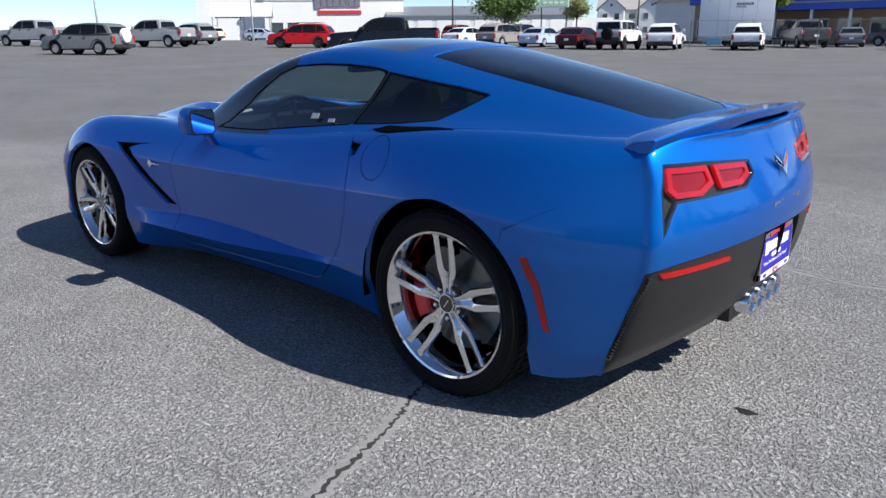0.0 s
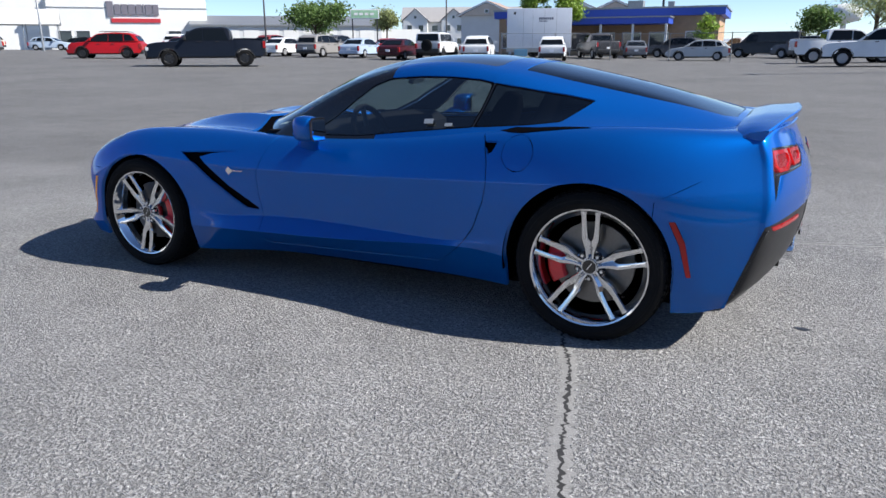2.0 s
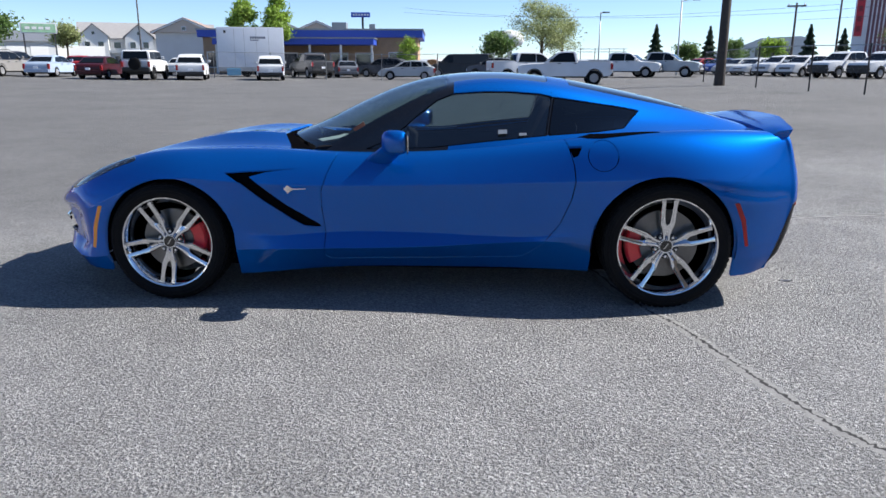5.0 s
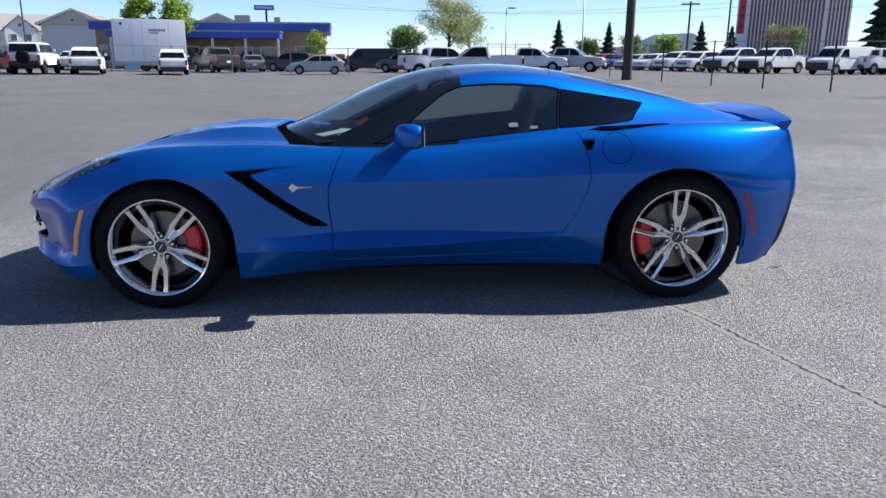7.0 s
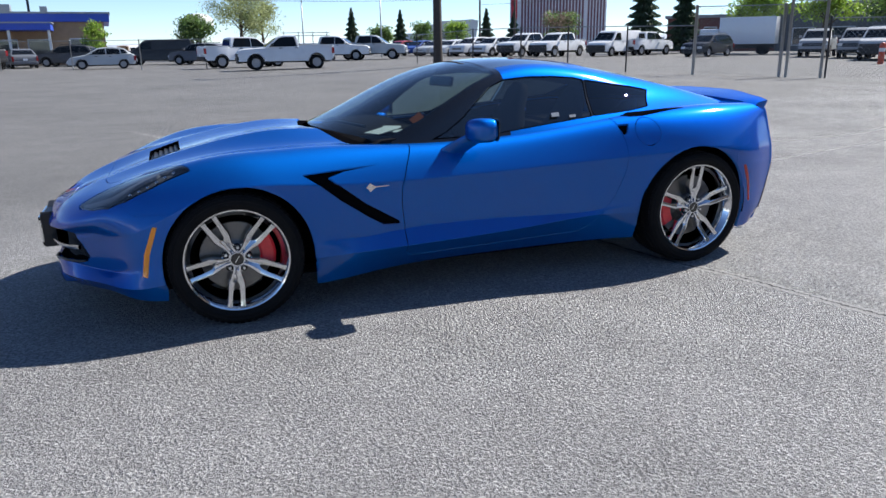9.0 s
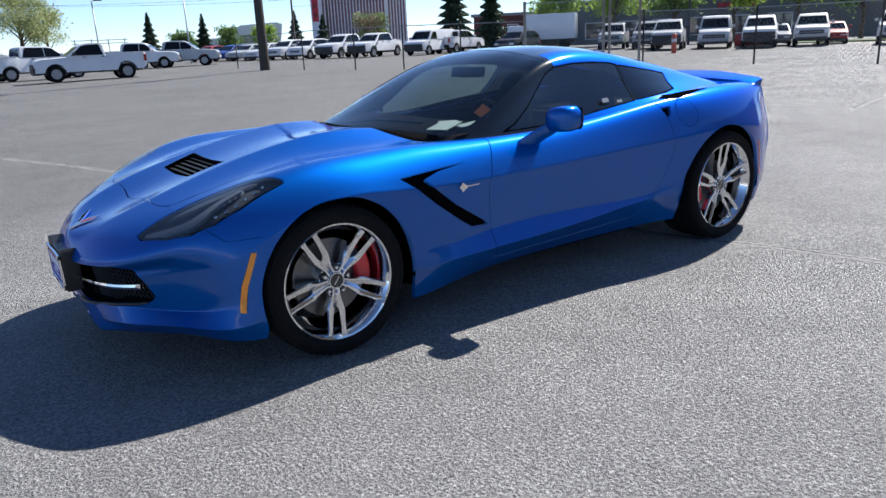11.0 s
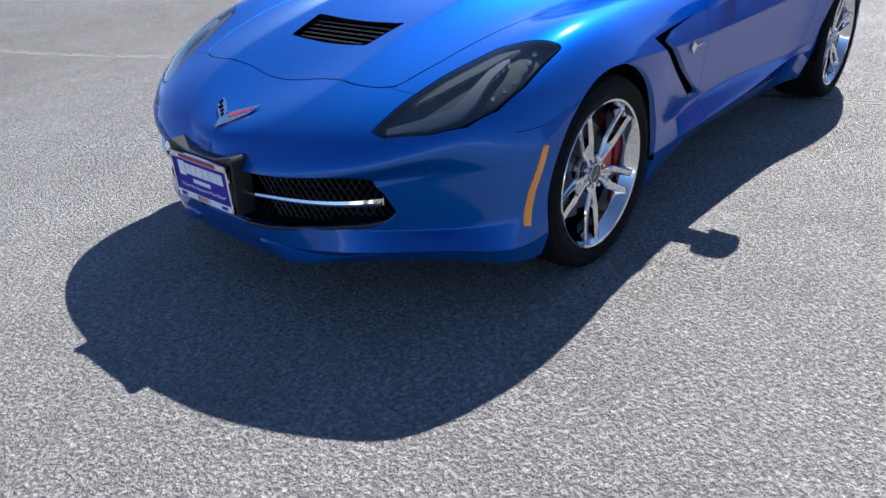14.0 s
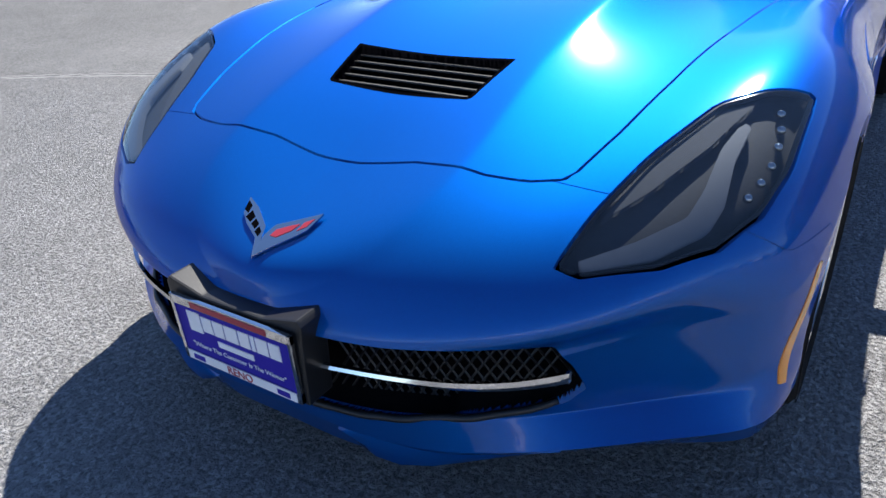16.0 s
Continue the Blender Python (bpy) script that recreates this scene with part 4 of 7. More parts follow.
# black tray closing the opening below the mesh
bm = bmesh.new()
last = None
for w in np.linspace(-.55, .55, 23):
    x, z = -2.185 + .455 * w * w, .238 + .11 * abs(w)
    ring = [bm.verts.new(c) for c in ((x, w, z), (x, w, z - .006), (x + .15, w, z - .006), (x + .15, w, z))]
    if last:
        for k in range(4):
            bm.faces.new((last[k], last[(k + 1) % 4], ring[(k + 1) % 4], ring[k]))
    last = ring
part("grille_tray", bm, CAVITY, car)
for sg in (-1, 1):
    bm = bmesh.new()
    line = bspline([(-2.246, .10, .372), (-2.240, .18, .377), (-2.195, .384, .383), (-2.132, .515, .388), (-2.074, .590, .393)], 8)
    for i, (x, w, z) in enumerate(line):
        t = i / (len(line) - 1)
        h = .0045 + .007 * t
        ring = [bm.verts.new((x + dx, sg * w, z + dz)) for dx, dz in ((.012, h), (.002, h), (-.001, 0), (.004, -h), (.012, -h))]
        if i:
            for k in range(5):
                bm.faces.new((last[k], last[(k + 1) % 5], ring[(k + 1) % 5], ring[k]))
        last = ring
    part("grille_bar", bm, CHROME, car, "chrome grille bar", angle=30)
    # chin fin hanging below the bumper
    bm = bmesh.new()
    last = None
    for w, z0, z1 in ((.17, .205, .218), (.21, .180, .221), (.25, .162, .224), (.30, .156, .226), (.36, .162, .227), (.42, .176, .227), (.48, .192, .226), (.54, .208, .225), (.58, .218, .2235)):
        x = -2.225 + .455 * w * w - .02 * math.exp(-((w - .3) / .12) ** 2)
        ring = [bm.verts.new((x + dx, sg * w, z)) for dx, z in ((.004, z0 + .004), (-.004, z0 + (z1 - z0) * .5), (.0, z1), (.05, z1), (.06, z0 + .012), (.012, z0))]
        if last:
            for k in range(6):
                bm.faces.new((last[k], last[(k + 1) % 6], ring[(k + 1) % 6], ring[k]))
        else:
            bm.faces.new(ring)
        last = ring
    bm.faces.new(last)
    part("chin_fin", bm, BLUE, car, angle=40)
bm = bmesh.new()
prism_bm(bm, [(-1.74, -.205), (-1.74, .205), (-1.53, .235), (-1.53, -.235)], .0, .02, "z")
for v in bm.verts:
    v.co.z += .738 + .30 * (v.co.x + 1.72) - .062
hood_vent = part("hood_vent", bm, CAVITY, car, "black louvred vent in the bonnet")
rim = hood_hole.refined(f_hvent, .06, 1)
shell("vent_frame", rim.outside(lambda p: f_hvent(p) + .009).moved(.0003), SEAL, "black plastic vent surround", depth=.03, parent=hood_vent)
for k in range(6):
    x = -1.708 + .028 * k
    z = .738 + .30 * (x + 1.72) - .014
    hw = .182 + .022 * k / 5
    part("louvre", box(-.013, .013, -hw, hw, -.002, .002, bevel=.001, m=pose(x, 0, z - .004, 0, 12, 0)), BLACK_TRIM, car)

# ---- plates, badges, writing ----
def words(text, size, material, parent, m, name="lettering", depth=.0006):
    cu = bpy.data.curves.new(name, "FONT")
    cu.body, cu.size, cu.align_x, cu.align_y, cu.extrude = text, size, "CENTER", "CENTER", depth
    tmp = bpy.data.objects.new(name, cu)
    scene.collection.objects.link(tmp)
    me = bpy.data.meshes.new_from_object(tmp.evaluated_get(bpy.context.evaluated_depsgraph_get()))
    bpy.data.objects.remove(tmp)
    me.materials.append(material)
    ob = new(name, me)
    ob.parent = parent
    ob.matrix_local = m
    return ob


def plate(parent, m, wide=.330, tall=.168):
    """A show plate: chrome frame, blue field, name and slogan. Its face looks along -y of m, z up."""
    bm = bmesh.new()
    w, h = wide / 2, tall / 2
    for x0, x1, z0, z1 in ((-w, w, h - .020, h), (-w, w, -h, -h + .024), (-w, -w + .009, -h, h), (w - .009, w, -h, h)):
        box_bm(bm, x0, x1, -.006, .004, z0, z1, bevel=.0015, m=m)
    fr = part("plate_frame", bm, CHROME, parent, "chrome frame round a dealer plate")
    part("plate_field", box(-w + .006, w - .006, -.002, .002, -h + .01, h - .01, m=m), PLATE_BLUE, fr, "blue dealer plate")
    part("frame_top_band", box(-.10, .10, -.0072, -.0055, h - .017, h - .004, m=m), PLATE_RED, fr)
    # the dealer's mark: plain shapes
    x = -.122
    for k, bw in enumerate((.036, .028, .028, .034, .028, .010, .030, .028)):
        hh = .024 if k == 0 else .018
        q = m @ pose(x + bw / 2, -.0028, .026 - .002 * (k == 0), 0, 0, 0)
        part("name_block", box(-bw / 2, bw / 2, -.001, .001, -hh, hh, bevel=.0008, m=q), PLATE_WHITE, fr)
        x += bw + .0035
    part("mark_block", box(-.048, .048, -.0038, -.002, -.018, -.004, bevel=.0005, m=m), PLATE_WHITE, fr)
    words('"Where The Customer Is The Winner"', .0158, PLATE_WHITE, fr, m @ pose(0, -.0032, -.034, 90, 0, 0))
    part("frame_bottom_band", box(-w + .012, w - .012, -.0072, -.0050, -h + .002, -h + .0225, m=m), PLATE_WHITE, fr)
    words("RENO", .026, PLATE_RED, fr, m @ pose(0, -.0078, -h + .012, 90, 0, 0))
    for s in (-1, 1):
        part("frame_sticker", box(s * .115 - .016, s * .115 + .016, -.0080, -.0065, -h + .006, -h + .018, m=m), PLATE_BLUE, fr)


# front plate on a black bracket
bm = bmesh.new()
prism_bm(bm, [(-.168, .312), (.168, .312), (.176, .490), (.168, .502), (.08, .480), (-.08, .480), (-.168, .502), (-.176, .490)], -2.281, -2.215, "x", bevel=.005)
part("plate_bracket", bm, BLACK_TRIM, car, "black front plate bracket")
plate(car, pose(-2.287, 0, .396, 0, 0, -90) @ pose(0, 0, 0, 2, 0, 0), .318, .156)
# rear plate in its recess
shell("plate_recess", plate_area.moved(-.058), BLACK_TRIM, "black plate recess", depth=-.053)
plate(car, pose(2.170, 0, .495, 0, 0, 90) @ pose(0, 0, 0, 0, 0, 0))
for k in range(4):
    bm = bmesh.new()
    y = -.132 + .088 * k
    lathe_bm(bm, [(.030, 2.06), (.030, 2.135), (.033, 2.152), (.038, 2.155), (.041, 2.148), (.041, 2.05)], 28, "x", m=pose(0, y, .318))
    tip = part("exhaust_tip", bm, CHROME, car, "polished round exhaust tip", smooth=True)
    bm = bmesh.new()
    lathe_bm(bm, [(0, 2.07), (.030, 2.07)], 20, "x", m=pose(0, y, .318))
    part("bore", bm, CAVITY, tip)
part("exhaust_panel", box(1.98, 2.10, -.20, .20, .25, .385, bevel=.01), BLACK_TRIM, car)
for sg in (-1, 1):
    bm = bmesh.new()
    prism_bm(bm, [(1.86, .205), (2.13, .40), (2.12, .43), (1.84, .235)], sg * .30 - .012, sg * .30 + .012, "y", bevel=.004)
    part("diffuser_fin", bm, BLACK_TRIM, car)
    # textured corner strip
    bm = bmesh.new()
    for k in range(26):
        u = k / 25
        x, z, w = 1.937 + .100 * u, .275 + .275 * u, .800 - .033 * u
        box_bm(bm, -.012, .012, -.005, .005, -.0035, .0035, m=pose(x + .004, sg * (w - .012), z, 0, 0, sg * 12))
    part("corner_vent", bm, GLOSS_BLACK, car, "ribbed black corner vent")["kind"] = "stuff"


def flags(parent, m, s=1.0):
    """A crossed badge: two slim swept plates that meet in a point; m looks along its z."""
    a = part("badge", box(-.001, .001, -.001, .001, -.001, .001, m=m), CHROME, parent, "small silver and red crossed badge")
    for pts, mt, up in (([(0, 0), (-.023, .040), (-.067, .066), (-.090, .086), (-.104, .125), (-.067, .107), (-.020, .0705), (-.004, .030)], CHROME, .004),
                        ([(0, 0), (-.008, .051), (0, .078), (.042, .104), (.080, .128), (.072, .086), (.054, .062), (.028, .034)], CHROME, .005),
                        ([(.006, .052), (.010, .068), (.038, .087), (.050, .093), (.042, .074), (.020, .052)], PLATE_RED, .0062),
                        ([(.056, .098), (.072, .112), (.066, .090), (.052, .076)], PLATE_RED, .0060),
                        ([(-.094, .094), (-.099, .116), (-.084, .107), (-.080, .088)], SEAL, .0050),
                        ([(-.078, .078), (-.074, .096), (-.058, .085), (-.060, .070)], SEAL, .0050),
                        ([(-.052, .080), (-.038, .072), (-.038, .058), (-.054, .066)], SEAL, .0050),
                        ([(-.032, .066), (-.020, .056), (-.020, .044), (-.034, .052)], SEAL, .0050)):
        bm = bmesh.new()
        prism_bm(bm, [(x * s, y * s) for x, y in pts], 0, up, "z", m=m, bevel=.0008)
        part("badge_wing", bm, mt, a)


flags(car, pose(-2.208, 0, .547, 0, 0, -90) @ pose(0, 0, 0, 24, 0, 0) @ pose(0, 0, .002), 1.05)
flags(car, pose(2.172, 0, .762, 0, 0, 90) @ pose(0, 0, 0, 70, 0, 0) @ pose(0, 0, .002), .70)
for k in range(8):
    part("script_block", box(-.012, .012, -.0015, .0015, -.009, .009, bevel=.001, m=pose(2.188, -.121 + .0345 * k, .682, 0, -4, 90)), CHROME, car)
for sg in (-1, 1):
    bm = bmesh.new()
    prism_bm(bm, [(-.698, .628), (-.678, .650), (-.660, .638), (-.648, .632), (-.577, .6325), (-.577, .6285), (-.648, .6255), (-.662, .616), (-.678, .604), (-.686, .616)], sg * .8835, sg * .8885, "y", bevel=.0006)
    part("fender_badge", bm, CHROME, car, "small silver badge on the wing")

# ---- underside and cabin ----
part("floor_pan", box(-1.85, 1.75, -.62, .62, .135, .185), CAVITY, car)
part("sill_floor", box(-.90, .92, -.765, .765, .170, .20), CAVITY, car)
part("engine_bay", box(-1.95, -.92, -.50, .50, .185, .62), CAVITY, car)
part("bulkhead", box(-.92, -.60, -.70, .70, .185, .80), CAVITY, car)
part("boot_floor", box(.95, 1.95, -.50, .50, .185, .78), CAVITY, car)
for sg in (-1, 1):
    part("door_card", box(-.50, .90, min(sg * .70, sg * .78), max(sg * .70, sg * .78), .20, .80, bevel=.02), CABIN_BLACK, car)
bm = bmesh.new()
prism_bm(bm, [(-.62, .80), (-.55, .835), (-.30, .86), (-.18, .85), (-.10, .80), (-.12, .62), (-.25, .50), (-.62, .50)], -.68, .68, "y", bevel=.02)
part("dashboard", bm, CABIN_BLACK, car, "black padded dashboard", angle=40)
bm = bmesh.new()
prism_bm(bm, [(-.20, .45), (-.12, .72), (.10, .60), (.60, .56), (.70, .30), (-.2, .25)], -.10, .10, "y", bevel=.03)
part("centre_console", bm, CABIN_BLACK, car, angle=40)
bm = bmesh.new()
c = pose(-.06, -.37, .80, 0, 68, 0)
tube_bm(bm, [c @ Vector((.165 * math.cos(a), .165 * math.sin(a), 0)) for a in [k * 2 * math.pi / 36 for k in range(36)]], .016, 8, True)
sw = part("steering_wheel", bm, CABIN_BLACK, car, "black leather steering wheel", smooth=True)
bm = bmesh.new()
for a in (0, math.pi, 1.57 * 3):
    tube_bm(bm, [c @ Vector((.04 * math.cos(a), .04 * math.sin(a), -.02)), c @ Vector((.16 * math.cos(a), .16 * math.sin(a), 0))], .014, 6)
part("wheel_spoke", bm, LAMP_GREY, sw)
bm = bmesh.new()
lathe_bm(bm, [(0, .0), (.055, -.005), (.06, -.04), (.03, -.22)], 20, "z", m=c)
part("wheel_hub", bm, CABIN_BLACK, sw, smooth=True)
for sg in (-1, 1):
    y = sg * .38
    seat = part("seat", box(.05, .58, y - .25, y + .25, .26, .46, bevel=.06), CABIN_BLACK, car, "black leather bucket seat", angle=60)
    bm = bmesh.new()
    m = pose(.52, y, .36, 0, 22, 0)
    rows = []
    for z, hw, th in ((0, .22, .07), (.2, .25, .08), (.38, .255, .075), (.50, .20, .06), (.58, .14, .055), (.68, .12, .05), (.74, .07, .035)):
        rows.append([bm.verts.new(m @ Vector((th * math.copysign(abs(math.cos(a)) ** .7, math.cos(a)), hw * math.copysign(abs(math.sin(a)) ** .6, math.sin(a)), z))) for a in [k * math.pi / 10 for k in range(20)]])
    for a, b in zip(rows, rows[1:]):
        for k in range(20):
            bm.faces.new((a[k], a[(k + 1) % 20], b[(k + 1) % 20], b[k]))
    bm.faces.new(rows[0])
    bm.faces.new(rows[-1])
    part("seat_back", bm, CABIN_BLACK, seat, smooth=True)
part("rear_wall", box(.78, .86, -.68, .68, .20, .80, bevel=.02), CABIN_BLACK, car)
part("parcel_cover", box(.86, 1.72, -.45, .45, .78, .82, bevel=.01), CABIN_BLACK, car)
bm = box(-.015, .015, -.12, .12, -.03, .03, bevel=.012, m=pose(.04, -.02, 1.10, 0, 12, 12))
part("rear_view_mirror", bm, GLOSS_BLACK, car, "black rear-view mirror")
# papers on the dashboard and stickers on the glass
for x, y, z, w, l, rz in ((-.49, -.50, .868, .17, .12, 25), (-.40, -.585, .872, .11, .09, -15), (-.44, -.47, .872, .12, .10, 60)):
    part("paper_sheet", box(-w / 2, w / 2, -l / 2, l / 2, -.0015, .0015, m=pose(x, y, z, 0, -8, rz)), PAPER, car, "white paper on the dashboard")
bm = box(-.035, .035, -.03, .03, -.0008, .0008, m=pose(-.323, -.608, .930, 40, -33, 0))
part("orange_sticker", bm, ORANGE, car, "orange sticker inside the windscreen")
for x, z, w, h in ((.585, .914, .020, .008), (.475, .926, .024, .012)):
    y = -.7185 + (z - .90) * .50
    part("window_sticker", box(-w, w, -.001, .001, -h, h, m=pose(x, y, z, -28, -3, 0)), mat("faded_sticker", (0.30, 0.33, 0.36), 0.7), car, "small white sticker inside the door window")
# wiper
bm = bmesh.new()
tube_bm(bm, [(-.70, .10, .868), (-.66, -.10, .892), (-.57, -.42, .885)], .008, 6)
part("wiper", bm, BLACK_TRIM, car, "black wiper arm")

# ---- ground ----
def rise(x, y):
    """The lot is almost level; it climbs a little towards the dealership and along the low fence."""
    r = math.hypot(x, y)
    slope = 0.018 * max(-x - 10.0, 0.0) - 0.002 * max(x, 0.0) + (0.0035 + 0.0003 * min(max(x, 0.0), 20.0)) * max(y, 0.0)
    return max(0.0, min(r, 75.0) - 6.0) / max(r, 1.0) * slope + 0.2 * math.exp(-((x - 14) / 8) ** 2 - ((y - 28) / 13) ** 2)


def asphalt():
    m, t, p = nodes_of("asphalt")
    tc = add(t, "ShaderNodeTexCoord")
    P = tc.outputs["Object"]

    def noise_node(scale, detail=3.0, rough=.55):
        n = add(t, "ShaderNodeTexNoise", Scale=scale, Detail=detail, Roughness=rough)
        t.links.new(P, n.inputs["Vector"])
        return n.outputs["Fac"]

    def span(v, a, b, c, d):
        r = add(t, "ShaderNodeMapRange")
        for k, q in zip(("From Min", "From Max", "To Min", "To Max"), (a, b, c, d)):
            r.inputs[k].default_value = q
        t.links.new(v, r.inputs["Value"])
        return r.outputs[0]

    def op(kind, a, b):
        n = t.nodes.new("ShaderNodeMath")
        n.operation = kind
        for i, q in enumerate((a, b)):
            if isinstance(q, (int, float)):
                n.inputs[i].default_value = q
            else:
                t.links.new(q, n.inputs[i])
        return n.outputs[0]
    vor = add(t, "ShaderNodeTexVoronoi", Scale=95.0, Randomness=1.0)
    t.links.new(P, vor.inputs["Vector"])
    chips = t.nodes.new("ShaderNodeSeparateColor")
    t.links.new(vor.outputs["Color"], chips.inputs["Color"])
    stones = span(noise_node(72, 3.5, .64), .40, .58, 0, 1)
    # random chip tone, with shade painted into the pits between the stones
    grain_and_pit_shade = op("MULTIPLY", span(op("POWER", chips.outputs[0], 2.0), 0, 1, .82, 1.44), span(stones, 0, .35, .60, 1.05))
    fine = span(noise_node(300, 2), .3, .7, .90, 1.10)
    patch = span(noise_node(.35, 5), .3, .7, .86, 1.14)
    stain = span(noise_node(2.2, 6, .65), .35, .75, 1.08, .86)
    # base colour darkens towards the parked rows
    sep = t.nodes.new("ShaderNodeSeparateXYZ")
    t.links.new(P, sep.inputs[0])
    wob = span(noise_node(.25, 3), .3, .7, -1.5, 1.5)
    edge = op("ADD", op("ADD", sep.outputs[1], op("MULTIPLY", sep.outputs[0], -.45)), wob)
    dark = span(edge, -1.0, 4.5, 1.0, .35)
    v = op("MULTIPLY", op("MULTIPLY", op("MULTIPLY", grain_and_pit_shade, fine), op("MULTIPLY", patch, stain)), dark)
    hs = add(t, "ShaderNodeHueSaturation", Color=(0.365, 0.360, 0.356, 1))
    t.links.new(v, hs.inputs["Value"])
    t.links.new(hs.outputs["Color"], p.inputs["Base Color"])
    p.inputs["Roughness"].default_value = .82
    p.inputs["Specular IOR Level"].default_value = .35
    h = op("ADD", op("ADD", stones, op("MULTIPLY", chips.outputs[1], .25)), op("MULTIPLY", noise_node(300, 2), .3))
    b = add(t, "ShaderNodeBump", Strength=1.0, Distance=.0195)
    # relief weakens over the same stretch
    t.links.new(span(edge, -.5, 4.5, 1.0, .40), b.inputs["Strength"])
    t.links.new(h, b.inputs["Height"])
    t.links.new(b.outputs["Normal"], p.inputs["Normal"])
    return m


ASPHALT = asphalt()
bm = bmesh.new()
rad = [0, 2, 4, 6, 8, 11, 15, 18, 21, 24, 27, 30, 33, 36, 40, 45, 50, 56, 62, 68, 75, 100, 150, 250, 400, 800, 1600, 3000]
rings = []
for r in rad:
    rings.append([bm.verts.new((r * math.cos(a), r * math.sin(a), rise(r * math.cos(a), r * math.sin(a)))) for a in [k * 2 * math.pi / 144 for k in range(144)]] if r else [bm.verts.new((0, 0, 0))])
for i in range(len(rad) - 1):
    a, b = rings[i], rings[i + 1]
    for k in range(144):
        if len(a) == 1:
            bm.faces.new((a[0], b[k], b[(k + 1) % 144]))
        else:
            bm.faces.new((a[k], b[k], b[(k + 1) % 144], a[(k + 1) % 144]))
ground = part("ground", bm, ASPHALT, None, smooth=True)
tagged(ground, "worn grey asphalt parking lot with coarse stone chips", "ground", kind="structure")


def crack(name, pts, width, seed, lift=.0015):
    """A jagged crack: a dark uneven ribbon lying in the asphalt, with crumbled pale edges beside it."""
    rnd = random.Random(seed)
    line = bspline([(x, y, 0) for x, y in pts], 22)
    bm, bm2 = bmesh.new(), bmesh.new()
    prev = prev2 = None
    for i, p in enumerate(line):
        a, b = line[max(0, i - 1)], line[min(len(line) - 1, i + 1)]
        d = Vector(b - a).normalized()
        s = Vector((-d.y, d.x, 0))
        c = Vector(p) + s * (rnd.gauss(0, 1) * width * .55)
        w = width * rnd.uniform(.25, 1.1)
        row = [bm.verts.new((q.x, q.y, rise(q.x, q.y) + lift)) for q in (c - s * w, c + s * w)]
        w2 = width * rnd.uniform(2.5, 5.5)
        row2 = [bm2.verts.new((q.x, q.y, rise(q.x, q.y) + k)) for q, k in ((c - s * w2, .0002), (c - s * w2 * .5, .0010), (c + s * w2 * .3, .0010), (c + s * w2 * .8, .0002))]
        if prev:
            bm.faces.new((prev[0], row[0], row[1], prev[1]))
            for k in range(3):
                bm2.faces.new((prev2[k], row2[k], row2[k + 1], prev2[k + 1]))
        prev, prev2 = row, row2
    ob = tagged(part(name, bm, CRACK_DARK, None), "dark jagged crack running across the asphalt", "crack", kind="structure")
    return ob, bm2


CRACK_DARK = mat("crack_shadow", (0.024, 0.024, 0.025), 0.95, var=0.3, scale=30)
CRACK_PALE = mat("crack_filler", (0.215, 0.212, 0.208), 0.9, var=0.25, scale=25, bump=.4, bump_scale=120)
for name, pts, w, seed, pale in (("crack", [(-2.2, 9.0), (-1.3, 6.7), (-.93, 5.5), (-.55, 4.5), (0, 3.4), (.45, 2.0), (.95, .4), (1.20, -.70), (1.30, -1.0), (1.38, -1.20), (1.44, -1.43), (1.51, -1.70), (1.56, -1.90),
                                            (1.66, -2.2), (1.77, -2.40), (1.95, -2.75), (2.0, -3.3)], .0105, 3, True),
                            ("crack", [(.6, 1.6), (1.84, 1.42), (2.33, 1.38), (3.45, 1.73), (4.3, 1.84), (5.2, 2.11), (6.1, 2.37), (8.0, 2.8)], .007, 5, True),
                            ("crack", [(-14, 22), (-6, 23.5), (3, 22.5), (10, 24.5), (14, 24)], .03, 7, False)):
    ob, bm2 = crack(name, pts, w, seed)
    if pale:
        tagged(part("joint_filler", bm2, CRACK_PALE, None, smooth=True), "pale crumbled filler along the crack", "joint", kind="structure")
    else:
        bm2.free()
bm = bmesh.new()
prism_bm(bm, [(2.235 + .035 * math.cos(a) * (1 + .3 * math.sin(3 * a)), -.335 + .02 * math.sin(a)) for a in [k * math.pi / 10 for k in range(20)]], .0008, .0022, "z")
tagged(part("oil_spot", bm, mat("oil_stain", (0.02, 0.02, 0.02), 0.4, var=0.3, scale=60), None), "small dark oil spot on the asphalt", "stain", kind="structure")
for k, (pts, w) in enumerate((([(6.0, 3.2), (8.5, 3.6), (11.5, 5.2), (15, 6.0)], .03), ([(7.5, -1.0), (11, .6), (16, 1.4)], .03), ([(9, 2.0), (14, 3.2)], .03))):
    bm = bmesh.new()
    line = bspline([(x, y, 0) for x, y in pts], 20)
    prev = None
    rnd = random.Random(k)
    for i, p in enumerate(line):
        d = Vector(line[min(i + 1, len(line) - 1)] - line[max(i - 1, 0)]).normalized()
        s = Vector((-d.y, d.x, 0)) * w * rnd.uniform(.5, 1.2)
        row = [bm.verts.new((q.x, q.y, rise(q.x, q.y) + .002)) for q in (Vector(p) - s, Vector(p) + s)]
        if prev:
            bm.faces.new((prev[0], row[0], row[1], prev[1]))
        prev = row
    tagged(part("faded_line", bm, mat("faded_line_paint", (0.13, 0.128, 0.125), 0.8, var=0.4, scale=9), None), "faded pale line worn into the asphalt", "line", kind="structure")

